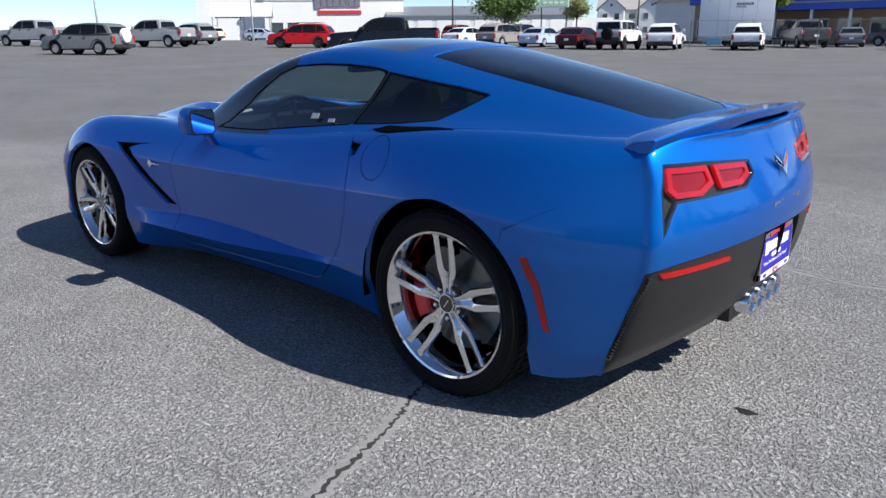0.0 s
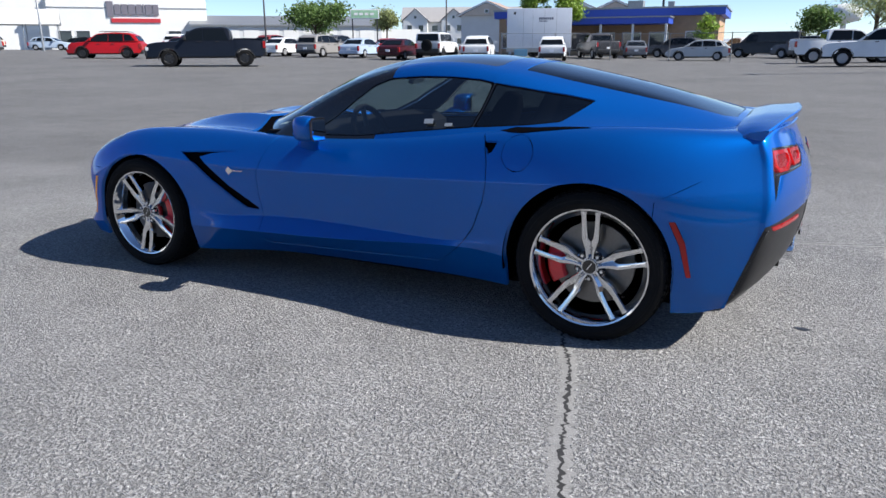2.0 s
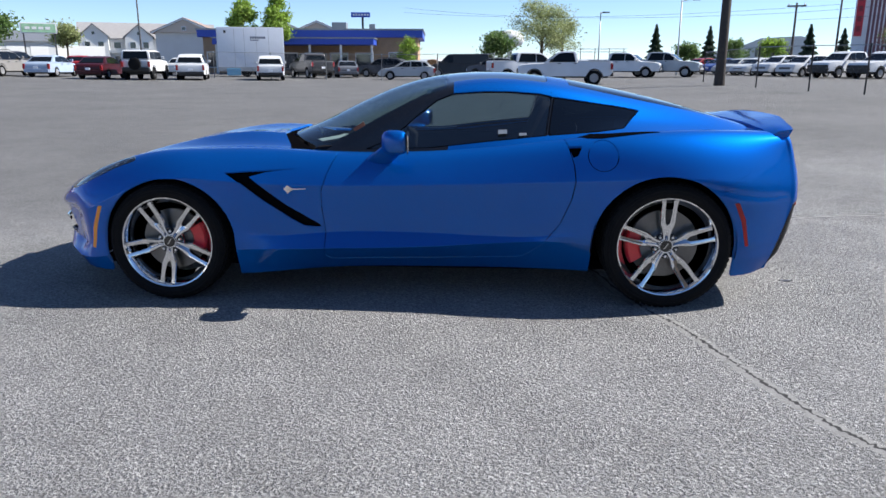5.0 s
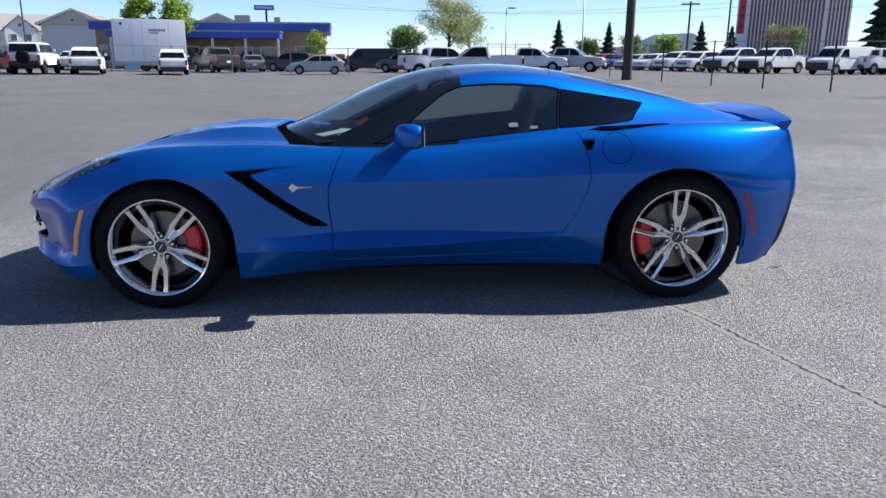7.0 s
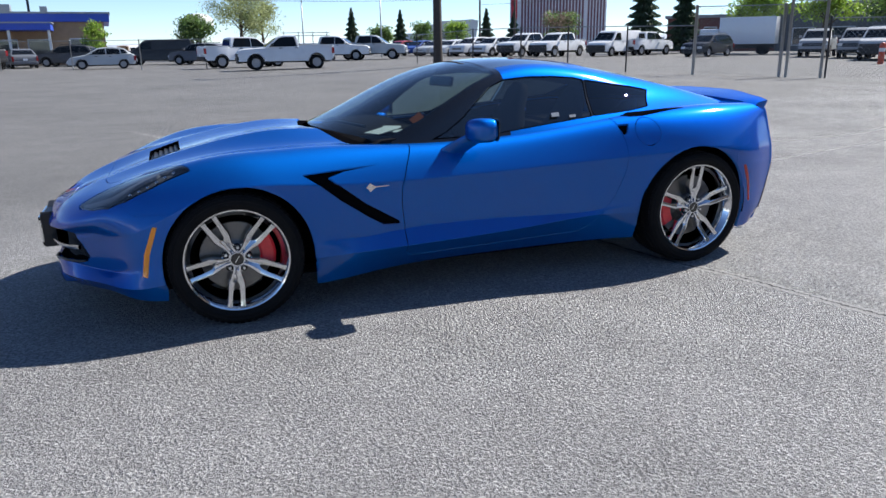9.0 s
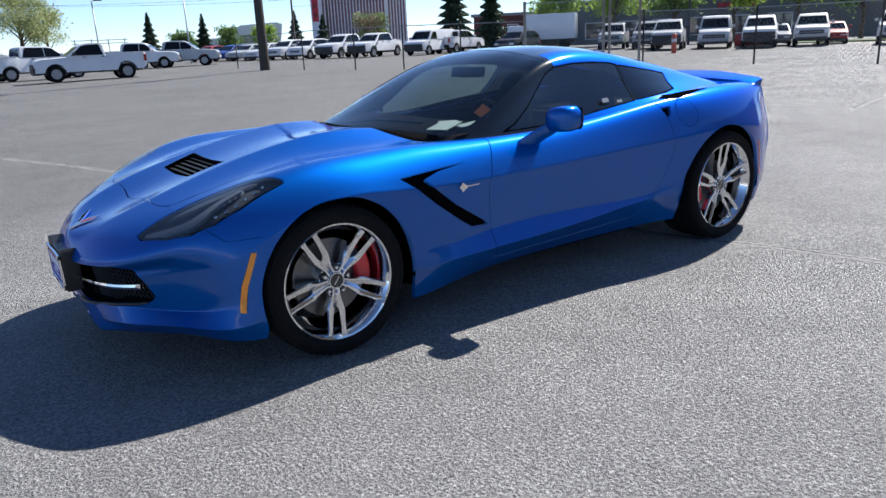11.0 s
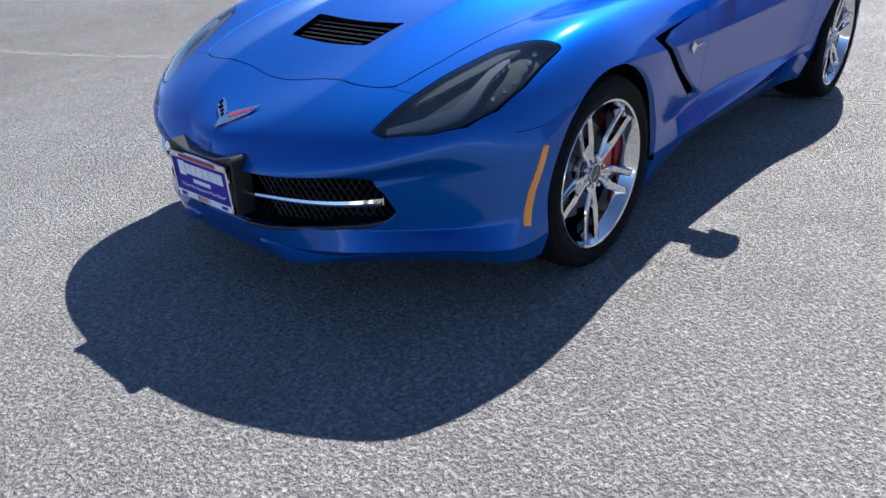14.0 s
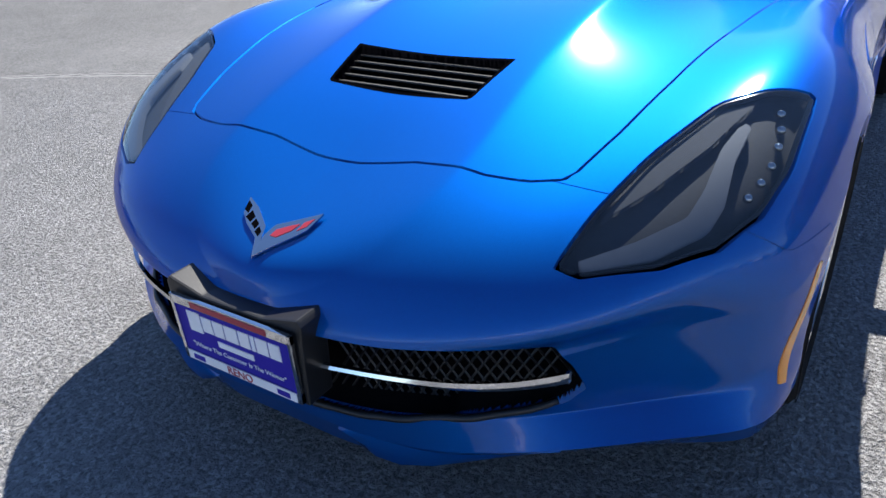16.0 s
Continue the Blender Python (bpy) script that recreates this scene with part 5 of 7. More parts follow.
# ---- parked vehicles ----
def coat_by_object():
    m, t, p = nodes_of("vehicle_paint")
    oi = t.nodes.new("ShaderNodeObjectInfo")
    tc = add(t, "ShaderNodeTexCoord")
    n = add(t, "ShaderNodeTexNoise", Scale=1.6, Detail=6.0)
    t.links.new(tc.outputs["Object"], n.inputs["Vector"])
    r = add(t, "ShaderNodeMapRange")
    r.inputs["To Min"].default_value, r.inputs["To Max"].default_value = .86, 1.10
    t.links.new(n.outputs["Fac"], r.inputs["Value"])
    hs = add(t, "ShaderNodeHueSaturation")
    t.links.new(oi.outputs["Color"], hs.inputs["Color"])
    t.links.new(r.outputs[0], hs.inputs["Value"])
    t.links.new(hs.outputs["Color"], p.inputs["Base Color"])
    p.inputs["Roughness"].default_value, p.inputs["Metallic"].default_value = .42, .05
    p.inputs["Coat Weight"].default_value, p.inputs["Coat Roughness"].default_value = .25, .05
    p.inputs["Specular IOR Level"].default_value = .25
    return m


VEHICLE_PAINT = coat_by_object()
VEHICLE_GLASS = mat("vehicle_glass", (0.006, 0.008, 0.010), 0.06, var=0.1, spec=.2)
VEHICLE_TRIM = mat("vehicle_black_trim", (0.02, 0.02, 0.021), 0.55, var=0.2)
ALLOY = mat("alloy_wheel", (0.36, 0.36, 0.37), 0.5, 0.25, var=0.1)
DARK_ALLOY = mat("dark_wheel", (0.03, 0.03, 0.032), 0.4, 0.3, var=0.1)
LAMP_CLEAR = mat("vehicle_headlamp", (0.65, 0.67, 0.70), 0.12, coat=1.0, var=0.1, scale=30)
LAMP_RED = mat("vehicle_tail_lamp", (0.35, 0.012, 0.014), 0.2, coat=1.0, var=0.1, scale=30)


# length, width, wheel radius, front axle, rear axle, lower outline (x forward, z), cabin outline, side windows, taper of the roof
KINDS = {
    "pickup_crew": (5.85, 2.02, .41, 1.85, -1.85, [(2.90, .50), (2.94, .98), (2.84, 1.12), (2.52, 1.20), (1.35, 1.27), (-1.28, 1.30), (-1.36, 1.37), (-2.84, 1.37), (-2.93, 1.29), (-2.92, .62), (-2.75, .50)],
                    [(1.48, 1.22), (.60, 1.86), (.28, 1.94), (-.85, 1.95), (-1.16, 1.88), (-1.27, 1.24)], [[(1.18, 1.31), (.58, 1.79), (.16, 1.85), (.16, 1.31)], [(.11, 1.31), (.11, 1.85), (-.88, 1.86), (-1.10, 1.31)]], .80),
    "pickup_regular": (5.40, 2.00, .40, 1.75, -1.65, [(2.68, .48), (2.73, .94), (2.63, 1.08), (2.34, 1.16), (1.10, 1.23), (-.70, 1.26), (-.78, 1.33), (-2.62, 1.33), (-2.72, 1.25), (-2.70, .62), (-2.5, .50)],
                       [(1.28, 1.18), (.45, 1.80), (.18, 1.88), (-.42, 1.89), (-.62, 1.82), (-.70, 1.20)], [[(.98, 1.27), (.42, 1.73), (.16, 1.79), (-.44, 1.80), (-.57, 1.27)]], .80),
    "suv": (4.70, 1.90, .36, 1.42, -1.36, [(2.33, .36), (2.36, .78), (2.15, 1.00), (1.25, 1.08), (-2.22, 1.08), (-2.34, .95), (-2.35, .45), (-2.2, .34)],
            [(1.30, 1.04), (.42, 1.60), (-.60, 1.68), (-1.62, 1.63), (-1.95, 1.50), (-2.25, 1.06)], [[(1.04, 1.09), (.42, 1.53), (-.27, 1.60), (-.27, 1.09)], [(-.31, 1.09), (-.31, 1.60), (-1.22, 1.58), (-1.26, 1.09)], [(-1.31, 1.10), (-1.27, 1.575), (-1.68, 1.52), (-2.00, 1.14)]], .76),
    "sedan": (4.75, 1.83, .33, 1.42, -1.38, [(2.36, .30), (2.38, .62), (2.20, .78), (1.10, .93), (-1.75, .98), (-2.30, .92), (-2.38, .62), (-2.30, .32)],
              [(1.15, .90), (.28, 1.36), (-.55, 1.43), (-1.15, 1.36), (-1.85, .95)], [[(.90, .96), (.26, 1.30), (-.29, 1.36), (-.29, .96)], [(-.33, .96), (-.33, 1.36), (-1.08, 1.30), (-1.42, .98)]], .76),
    "hatch": (4.35, 1.80, .32, 1.30, -1.32, [(2.15, .30), (2.18, .62), (1.98, .80), (1.05, .95), (-2.02, 1.0), (-2.15, .9), (-2.17, .45), (-2.05, .32)],
              [(1.10, .92), (.25, 1.40), (-.55, 1.48), (-1.45, 1.40), (-2.02, .96)], [[(.80, .98), (.25, 1.32), (-.25, 1.38), (-.25, .98)], [(-.32, .98), (-.32, 1.38), (-1.10, 1.35), (-1.20, 1.0)], [(-1.28, 1.02), (-1.2, 1.32), (-1.42, 1.30), (-1.68, 1.06)]], .78),
    "van": (5.70, 2.02, .37, 1.95, -1.60, [(2.82, .40), (2.85, .92), (2.62, 1.12), (1.70, 1.25), (-2.75, 1.25), (-2.84, 1.1), (-2.84, .48), (-2.7, .40)],
            [(1.95, 1.18), (1.15, 1.98), (.80, 2.06), (-2.65, 2.06), (-2.80, 1.20)], [[(1.62, 1.28), (1.08, 1.84), (.55, 1.86), (.55, 1.28)]], .86),
    "off_roader": (4.60, 1.88, .42, 1.45, -1.45, [(2.05, .55), (2.10, 1.05), (1.95, 1.20), (.80, 1.24), (-2.15, 1.26), (-2.18, 1.15), (-2.18, .65), (-2.05, .55)],
                   [(.72, 1.20), (.42, 1.80), (-.4, 1.86), (-2.08, 1.84), (-2.15, 1.22)], [[(.58, 1.28), (.38, 1.72), (-.22, 1.75), (-.22, 1.28)], [(-.30, 1.28), (-.30, 1.75), (-1.02, 1.75), (-1.02, 1.28)], [(-1.12, 1.28), (-1.12, 1.74), (-1.98, 1.73), (-2.02, 1.28)]], .90),
}


def smooth_outline(pts, keep):
    """Rounds the first `keep` corners of a closed outline with short arcs; the rest, the wheel openings, stay as they are."""
    out, fixed = [], []
    n = len(pts)
    for i, p in enumerate(pts):
        p = Vector(p)
        if 0 < i < keep - 1 or keep == n:
            a, b = Vector(pts[(i - 1) % n]), Vector(pts[(i + 1) % n])
            ra, rb = min(.16, (a - p).length * .4), min(.16, (b - p).length * .4)
            qa, qb = p + (a - p).normalized() * ra, p + (b - p).normalized() * rb
            for u in (0, .33, .67, 1):
                out.append((qa.lerp(p, u)).lerp(p.lerp(qb, u), u))
                fixed.append(False)
        else:
            out.append(p)
            fixed.append(True)
    return out, fixed


def puffed(pts, keep, h, width, inset):
    """A side outline carried across the width, drawn in towards both flanks so that all its edges are round."""
    pts, fixed = smooth_outline(pts, keep)
    n = len(pts)
    area = sum(pts[i].x * pts[(i + 1) % n].y - pts[(i + 1) % n].x * pts[i].y for i in range(n))
    norm = []
    for i in range(n):
        d = (pts[(i + 1) % n] - pts[i - 1]).normalized()
        norm.append(Vector((d.y, -d.x)) * (1 if area > 0 else -1))
    bm = bmesh.new()
    rows = []
    for f, k in ((-1, 1.0), (-.985, .45), (-.94, .12), (-.8, 0), (0, -.25), (.8, 0), (.94, .12), (.985, .45), (1, 1.0)):
        row = []
        for p, q, fx in zip(pts, norm, fixed):
            c = p if fx else p - q * (inset * k)
            row.append(bm.verts.new((c.x, f * h * width(p.x, p.y), c.y)))
        rows.append(row)
    for a, b in zip(rows, rows[1:]):
        for i in range(n):
            bm.faces.new((a[i], a[(i + 1) % n], b[(i + 1) % n], b[i]))
    for r in (rows[0], rows[-1]):
        bmesh.ops.triangulate(bm, faces=[bm.faces.new(r)])
    bmesh.ops.recalc_face_normals(bm, faces=bm.faces)
    return bm


def vehicle(kind, dark_wheels=False, spare=False, rack=False, black_front=False):
    length, W, wr, xf, xr, lower, cab, wins, taper = KINDS[kind]
    top = new(kind.split("_")[0] if kind.startswith("pickup") else kind)
    h = W / 2
    # body with round wheel openings
    z_floor = min(z for _, z in lower)
    out = []
    for x, z in lower:
        out.append((x, z))
    arch = []
    for cx in (xr, xf):
        r = wr + .07
        a0 = math.asin(min(1, max(-1, (z_floor - wr) / r)))
        arch += [(cx - r * math.cos(a), wr + r * math.sin(a)) for a in [a0 + (math.pi - 2 * a0) * k / 10 for k in range(11)]]
    outline = out + arch
    keep = len(out)
    zt = max(z for _, z in lower)
    bm = puffed(outline, keep, h, lambda x, z: (1 - .05 * max(0, (z - .75) / (zt - .75 + 1e-6))) * (1 - .10 * min(1, max(0, (abs(x) - length * .34) / (length * .16))) ** 2), .05)
    body_ob = part("body", bm, VEHICLE_PAINT, top, angle=40)
    if kind.startswith("pickup"):
        # open bed: dark floor framed by the rails
        x1 = cab[-1][0] - .08
        part("bed", box(-length / 2 + .09, x1, -h + .16, h - .16, zt - .05, zt + .006), VEHICLE_TRIM, top)
        for s in (-1, 1):
            part("bed_rail", box(-length / 2 + .06, x1, min(s * (h - .15), s * (h - .06)), max(s * (h - .15), s * (h - .06)), zt - .02, zt + .03, bevel=.012), VEHICLE_PAINT, top)
    # cabin narrows towards the roof
    z0, z1 = min(z for _, z in cab), max(z for _, z in cab)
    width_at = lambda z: h * .955 * (1 + (taper - 1) * max(0, (z - z0) / (z1 - z0)) ** 1.15)
    bm = puffed(cab, len(cab), h, lambda x, z: width_at(z) / h, .045)
    part("cabin", bm, VEHICLE_PAINT, top, angle=40)
    for s in (-1, 1):
        for wn_ in wins:
            bm = bmesh.new()
            prism_bm(bm, wn_, -.008, .008)
            for v in bm.verts:
                v.co.y = s * (width_at(v.co.z) + .006 + v.co.y)
            part("side_window", bm, VEHICLE_GLASS, top)
    for name, (xa, za), (xb, zb), d in (("windscreen", cab[0], cab[1], 1), ("rear_window", cab[-1], cab[-2], -1)):
        if name == "rear_window" and kind == "van":
            za += .45
        bm = bmesh.new()
        n = Vector((zb - za, 0, xa - xb)).normalized() * d
        if n.x * d < 0:
            n = -n
        q = []
        for u, f in ((.14, .86), (.86, .86)):
            x, z = xa + (xb - xa) * u, za + (zb - za) * u
            q += [(x, -width_at(z) * f, z), (x, width_at(z) * f, z)]
        vs = [bm.verts.new(Vector(p) + n * o) for o in (.014, -.004) for p in (q[0], q[1], q[3], q[2])]
        for f in ((0, 1, 2, 3), (7, 6, 5, 4), (0, 4, 5, 1), (1, 5, 6, 2), (2, 6, 7, 3), (3, 7, 4, 0)):
            bm.faces.new([vs[i] for i in f])
        part(name, bm, VEHICLE_GLASS, top)
    # wheels
    for cx in (xf, xr):
        for s in (-1, 1):
            bm = bmesh.new()
            lathe_bm(bm, [(wr * .62, -.10), (wr * .9, -.115), (wr, -.09), (wr, .09), (wr * .9, .115), (wr * .62, .10)], 28)
            w = part("wheel", bm, RUBBER, top, "", angle=40)
            w.matrix_local = pose(cx, s * (h - .12), wr)
            bm = bmesh.new()
            lathe_bm(bm, [(wr * .64, -s * -.09), (wr * .60, s * .10), (wr * .54, s * .07), (wr * .16, s * .085), (0, s * .085)], 28)
            for k in range(6):
                box_bm(bm, wr * .12, wr * .60, min(s * .08, s * .098), max(s * .08, s * .098), -.03, .03, m=Matrix.Rotation(k * math.pi / 3, 4, "Y"))
            rim = part("rim", bm, DARK_ALLOY if dark_wheels else ALLOY, w, angle=40)
        for s in (-1, 1):
            bm = bmesh.new()
            r = wr + .07
            lathe_bm(bm, [(r - .005, -.02), (r - .005, .012), (r + .035, .012), (r + .045, -.02)], 20, "y", start=-.1, sweep=math.pi + .2, m=pose(cx, s * h * (.985 if abs(cx) < length * .34 else .97), wr) @ Matrix.Diagonal((1, s, 1, 1)))
            if kind in ("suv", "off_roader") or black_front:
                part("arch_trim", bm, VEHICLE_TRIM if (black_front or kind in ("suv", "off_roader")) else VEHICLE_PAINT, top)
            else:
                bm.free()
        part("axle_shadow_box", box(cx - .12, cx + .12, -h + .2, h - .2, wr - .08, wr + .08), VEHICLE_TRIM, top)
    part("underbody", box(-length / 2 + .25, length / 2 - .25, -h + .22, h - .22, z_floor - .08, z_floor + .12), VEHICLE_TRIM, top)
    zl = lower[1][1]
    lx = length / 2
    for s in (-1, 1):
        part("headlight", box(lx - .20, lx + .025, min(s * (h - .46), s * (h - .10)), max(s * (h - .46), s * (h - .10)), zl - .18, zl - .01, bevel=.02), LAMP_CLEAR, top)
        tz = zt - .32 if not kind == "van" else 1.0
        part("tail_light", box(-lx - .005, -lx + .14, min(s * (h - .20), s * (h - .055)), max(s * (h - .20), s * (h - .055)), tz - .14, tz + .20, bevel=.02), LAMP_RED, top)
        part("door_mirror", box(cab[0][0] - .52, cab[0][0] - .40, min(s * (h + .0), s * (h + .19)), max(s * (h + .0), s * (h + .19)), z0 + .10, z0 + .27, bevel=.03), VEHICLE_TRIM if black_front else VEHICLE_PAINT, top)
        for u in (.35, -.55):
            part("door_handle", box(u - .09, u + .09, min(s * (h * .96), s * (h * .985)), max(s * (h * .96), s * (h * .985)), zt - .16, zt - .12, bevel=.008), VEHICLE_TRIM, top)
    big_face = kind.startswith("pickup") or kind == "van"
    g = .34 if big_face else .46
    part("grille", box(lx - .10, lx + .05, -h + g, h - g, zl - (.40 if big_face else .26), zl - .03, bevel=.03), VEHICLE_TRIM, top)
    for u in (.30, .62):
        zz = zl - .03 - u * (.37 if big_face else .23)
        part("grille_bar", box(lx - .02, lx + .058, -h + g + .03, h - g - .03, zz - .012, zz + .012, bevel=.004), ALLOY if not black_front else VEHICLE_TRIM, top)
    part("front_bumper", box(lx - .22, lx + .085, -h + .10, h - .10, z_floor + .06, z_floor + .24, bevel=.05), VEHICLE_TRIM if black_front else (ALLOY if big_face else VEHICLE_PAINT), top)
    part("valance", box(lx - .24, lx + .06, -h + .16, h - .16, z_floor - .10, z_floor + .07, bevel=.03), VEHICLE_TRIM, top)
    part("rear_bumper", box(-lx - .05, -lx + .20, -h + .12, h - .12, z_floor + .0, z_floor + (.20 if kind == "suv" else .24), bevel=.06), VEHICLE_TRIM if not kind == "sedan" else VEHICLE_PAINT, top)
    part("plate_blank", box(-lx - .062, -lx - .04, -.15, .15, z_floor + .26, z_floor + .41), PLATE_WHITE, top)
    if black_front:
        part("grille_guard", box(lx - .02, lx + .07, -h + .12, h - .12, z_floor + .25, zl - .02, bevel=.03), VEHICLE_TRIM, top)
    if spare:
        bm = bmesh.new()
        lathe_bm(bm, [(0, -.11), (.30, -.11), (.37, -.08), (.37, .10)], 28, "x", m=pose(-lx - .11, 0, 1.0))
        part("spare_wheel", bm, RUBBER if kind == "off_roader" else WHITE_PLASTIC, top, "spare wheel on the tailgate", angle=40)
    if rack:
        for s in (-1, 1):
            bm = bmesh.new()
            tube_bm(bm, [(.3, s * h * .62, z1 + .01), (.2, s * h * .62, z1 + .06), (-1.5, s * h * .62, z1 + .04), (-1.6, s * h * .62, z1 - .03)], .02, 6)
            part("roof_rail", bm, VEHICLE_TRIM, top)
    return top


PAINTED = ("body", "cabin", "bed_rail", "door_mirror", "front_bumper", "rear_bumper", "arch_trim")
MADE = {}


def park(kind, color, x, y, heading, label, **kw):
    key = (kind, tuple(sorted(kw.items())))
    m = pose(x, y, rise(x, y), 0, 0, heading)
    if key not in MADE:
        ob = MADE[key] = vehicle(kind, **kw)
        ob.matrix_basis = m
    else:
        ob = copy_thing(MADE[key], m)
    for c in ob.children:
        if c.name.split(".")[0] in PAINTED:
            c.color = (*color, 1)
    cat = {"pickup_crew": "pickup truck", "pickup_regular": "pickup truck", "suv": "suv", "sedan": "car", "hatch": "car", "van": "van", "off_roader": "off-road car"}[kind]
    tagged(ob, label, cat, "parked vehicles")
    return ob


WHITE, SILVER, GREY, BLACK = (.68, .69, .70), (.42, .44, .45), (.16, .16, .17), (.012, .012, .014)
# towards the dealership
park("suv", (.12, .138, .138), -39.3, 15.6, 207, "silver-green compact suv with a spare wheel on its door", spare=True)
park("pickup_crew", (.27, .28, .29), -50.0, 25.2, 203, "silver crew-cab pickup truck parked on asphalt")
park("pickup_crew", (.25, .25, .26), -59.8, 20.4, 205, "grey crew-cab pickup truck parked behind others")
park("suv", (.20, .22, .24), -55.6, 31.4, 188, "grey suv with a roof rack seen from behind", rack=True)
park("suv", (.52, .49, .40), -78.7, 46.6, 200, "beige suv parked far off by the dealership", rack=True)
park("hatch", (.40, .48, .58), -74.9, 52.2, 35, "pale blue hatchback parked far off")
park("suv", (.05, .07, .06), -92.8, 69.2, 210, "dark green suv parked far off", rack=True)
park("hatch", BLACK, -71.8, 55.3, 30, "black hatchback parked far off")
park("suv", (.36, .006, .010), -40.8, 31.6, 215, "bright red suv with black wheels", dark_wheels=True, rack=True)
park("pickup_crew", (.004, .006, .012), -26.2, 25.7, 219, "dark navy crew-cab pickup truck with black wheels", dark_wheels=True, black_front=True)
park("sedan", (.15, .02, .02), -48.7, 46.7, 100, "dark red car parked in the far row")
park("suv", WHITE, -56.8, 53.5, 120, "white suv parked in the far row")
# the row behind the car
park("sedan", WHITE, -36.0, 44.6, 92, "white sedan seen from behind")
park("suv", (.26, .25, .24), -32.3, 44.4, 92, "bronze-grey suv seen from behind", rack=True)
park("sedan", (.36, .44, .56), -29.2, 45.3, 96, "pale blue sedan seen from behind")
park("sedan", (.05, .008, .012), -24.6, 43.2, 97, "very dark red sedan seen from behind")
park("off_roader", WHITE, -21.7, 43.3, 99, "white boxy off-road car with a spare wheel on its tailgate", spare=True, dark_wheels=True)
park("suv", WHITE, -19.3, 45.2, 107, "white crossover seen from behind")
park("suv", WHITE, -14.7, 47.8, 106, "white suv parked in front of the trailer")
park("pickup_crew", (.05, .05, .055), -13.7, 56.2, 122, "dark grey pickup truck behind the fence")
park("sedan", (.14, .15, .17), -11.5, 60.1, 105, "grey sedan behind the fence")
park("suv", (.06, .06, .065), -8.6, 63.6, 165, "dark grey suv with a loaded roof rack behind the fence", rack=True)
park("hatch", SILVER, -5.4, 53.0, 183, "silver hatchback parked sideways")
park("van", (.035, .035, .035), -1.5, 64.2, 168, "dark van parked in the far row")
park("suv", WHITE, -4.6, 75.6, 120, "white suv in the far row")
park("suv", (.10, .10, .11), 1.5, 60.2, 150, "dark suv in the far row", rack=True)
park("pickup_regular", WHITE, 5.2, 39.4, 178, "white regular-cab pickup truck with a black front", black_front=True)
park("pickup_crew", WHITE, 3.7, 46.7, 12, "white crew-cab pickup truck behind another pickup")
park("pickup_crew", (.70, .70, .70), 12.1, 57.0, -24, "white pickup truck parked at an angle")
park("pickup_crew", SILVER, 15.1, 56.7, -24, "silver pickup truck parked at an angle")
for k, x in enumerate((-40.0, -43.6, -49.7)):
    park("suv", ((.06, .06, .07), (.5, .5, .5), (.2, .03, .03))[k], x, 58.1 + k, 95, ("dark", "silver", "maroon")[k] + " suv in the second row behind")
for k, x in enumerate((-32.3, -28.2, -24.3)):
    park("sedan", ((.3, .02, .02), (.05, .05, .06), (.6, .6, .6))[k], x, 55.0 + k * .6, 95, ("red", "black", "white")[k] + " car in the second row behind")
# the row along the fence
park("sedan", (.30, .012, .02), 21.2, 67.8, 208, "red sedan in a slanted row")
park("sedan", (.02, .06, .25), 22.3, 65.0, 208, "blue sedan in a slanted row")
park("sedan", SILVER, 23.1, 62.6, 208, "silver sedan in a slanted row")
park("hatch", (.60, .62, .63), 23.9, 60.6, 208, "silver hatchback in a slanted row")
park("suv", WHITE, 25.2, 58.6, 208, "white suv in a slanted row")
park("suv", (.70, .71, .72), 26.3, 56.5, 208, "white suv in a slanted row")
park("pickup_crew", WHITE, 28.0, 53.6, 207, "white work pickup with a black grille", black_front=True)
park("pickup_crew", WHITE, 30.0, 51.6, 206, "white work pickup with a black grille", black_front=True)
park("van", WHITE, 34.3, 49.6, 204, "white cargo van with a black front in a slanted row", black_front=True)
park("pickup_crew", WHITE, 37.8, 50.3, 20, "white pickup truck seen from behind")
park("suv", (.03, .03, .035), 37.9, 42.4, 200, "black suv parked by the wall", rack=True)
park("pickup_crew", (.302, .317, .331), 42.9, 36.7, 216, "silver pickup truck facing the fence")
park("pickup_crew", (.259, .266, .274), 42.3, 32.9, 216, "grey pickup truck facing the fence")
park("pickup_crew", (.446, .454, .461), 39.4, 28.8, 214, "silver work truck facing the fence", black_front=True)
park("van", (.518, .526, .533), 41.4, 26.6, 212, "white cargo van facing the fence")
red_plow = park("pickup_crew", WHITE, 41.4, 23.4, 210, "white work truck behind a red plough blade", black_front=True)
park("sedan", (.1, .12, .16), 44.4, 24.1, 210, "dark car parked behind the trucks")
park("pickup_crew", (.475, .482, .482), 43.8, 21.4, 208, "white pickup truck facing the fence")
park("sedan", (.35, .03, .03), 47.7, 22.1, 208, "red car parked behind the trucks")
park("pickup_crew", (.432, .439, .446), 45.0, 16.9, 203, "white pickup truck with a ladder rack facing the fence", rack=True)
park("pickup_crew", (.475, .482, .49), 45.7, 13.3, 200, "silver pickup truck facing the fence")
park("pickup_crew", (.446, .454, .461), 46.2, 9.4, 198, "silver pickup truck facing the fence")
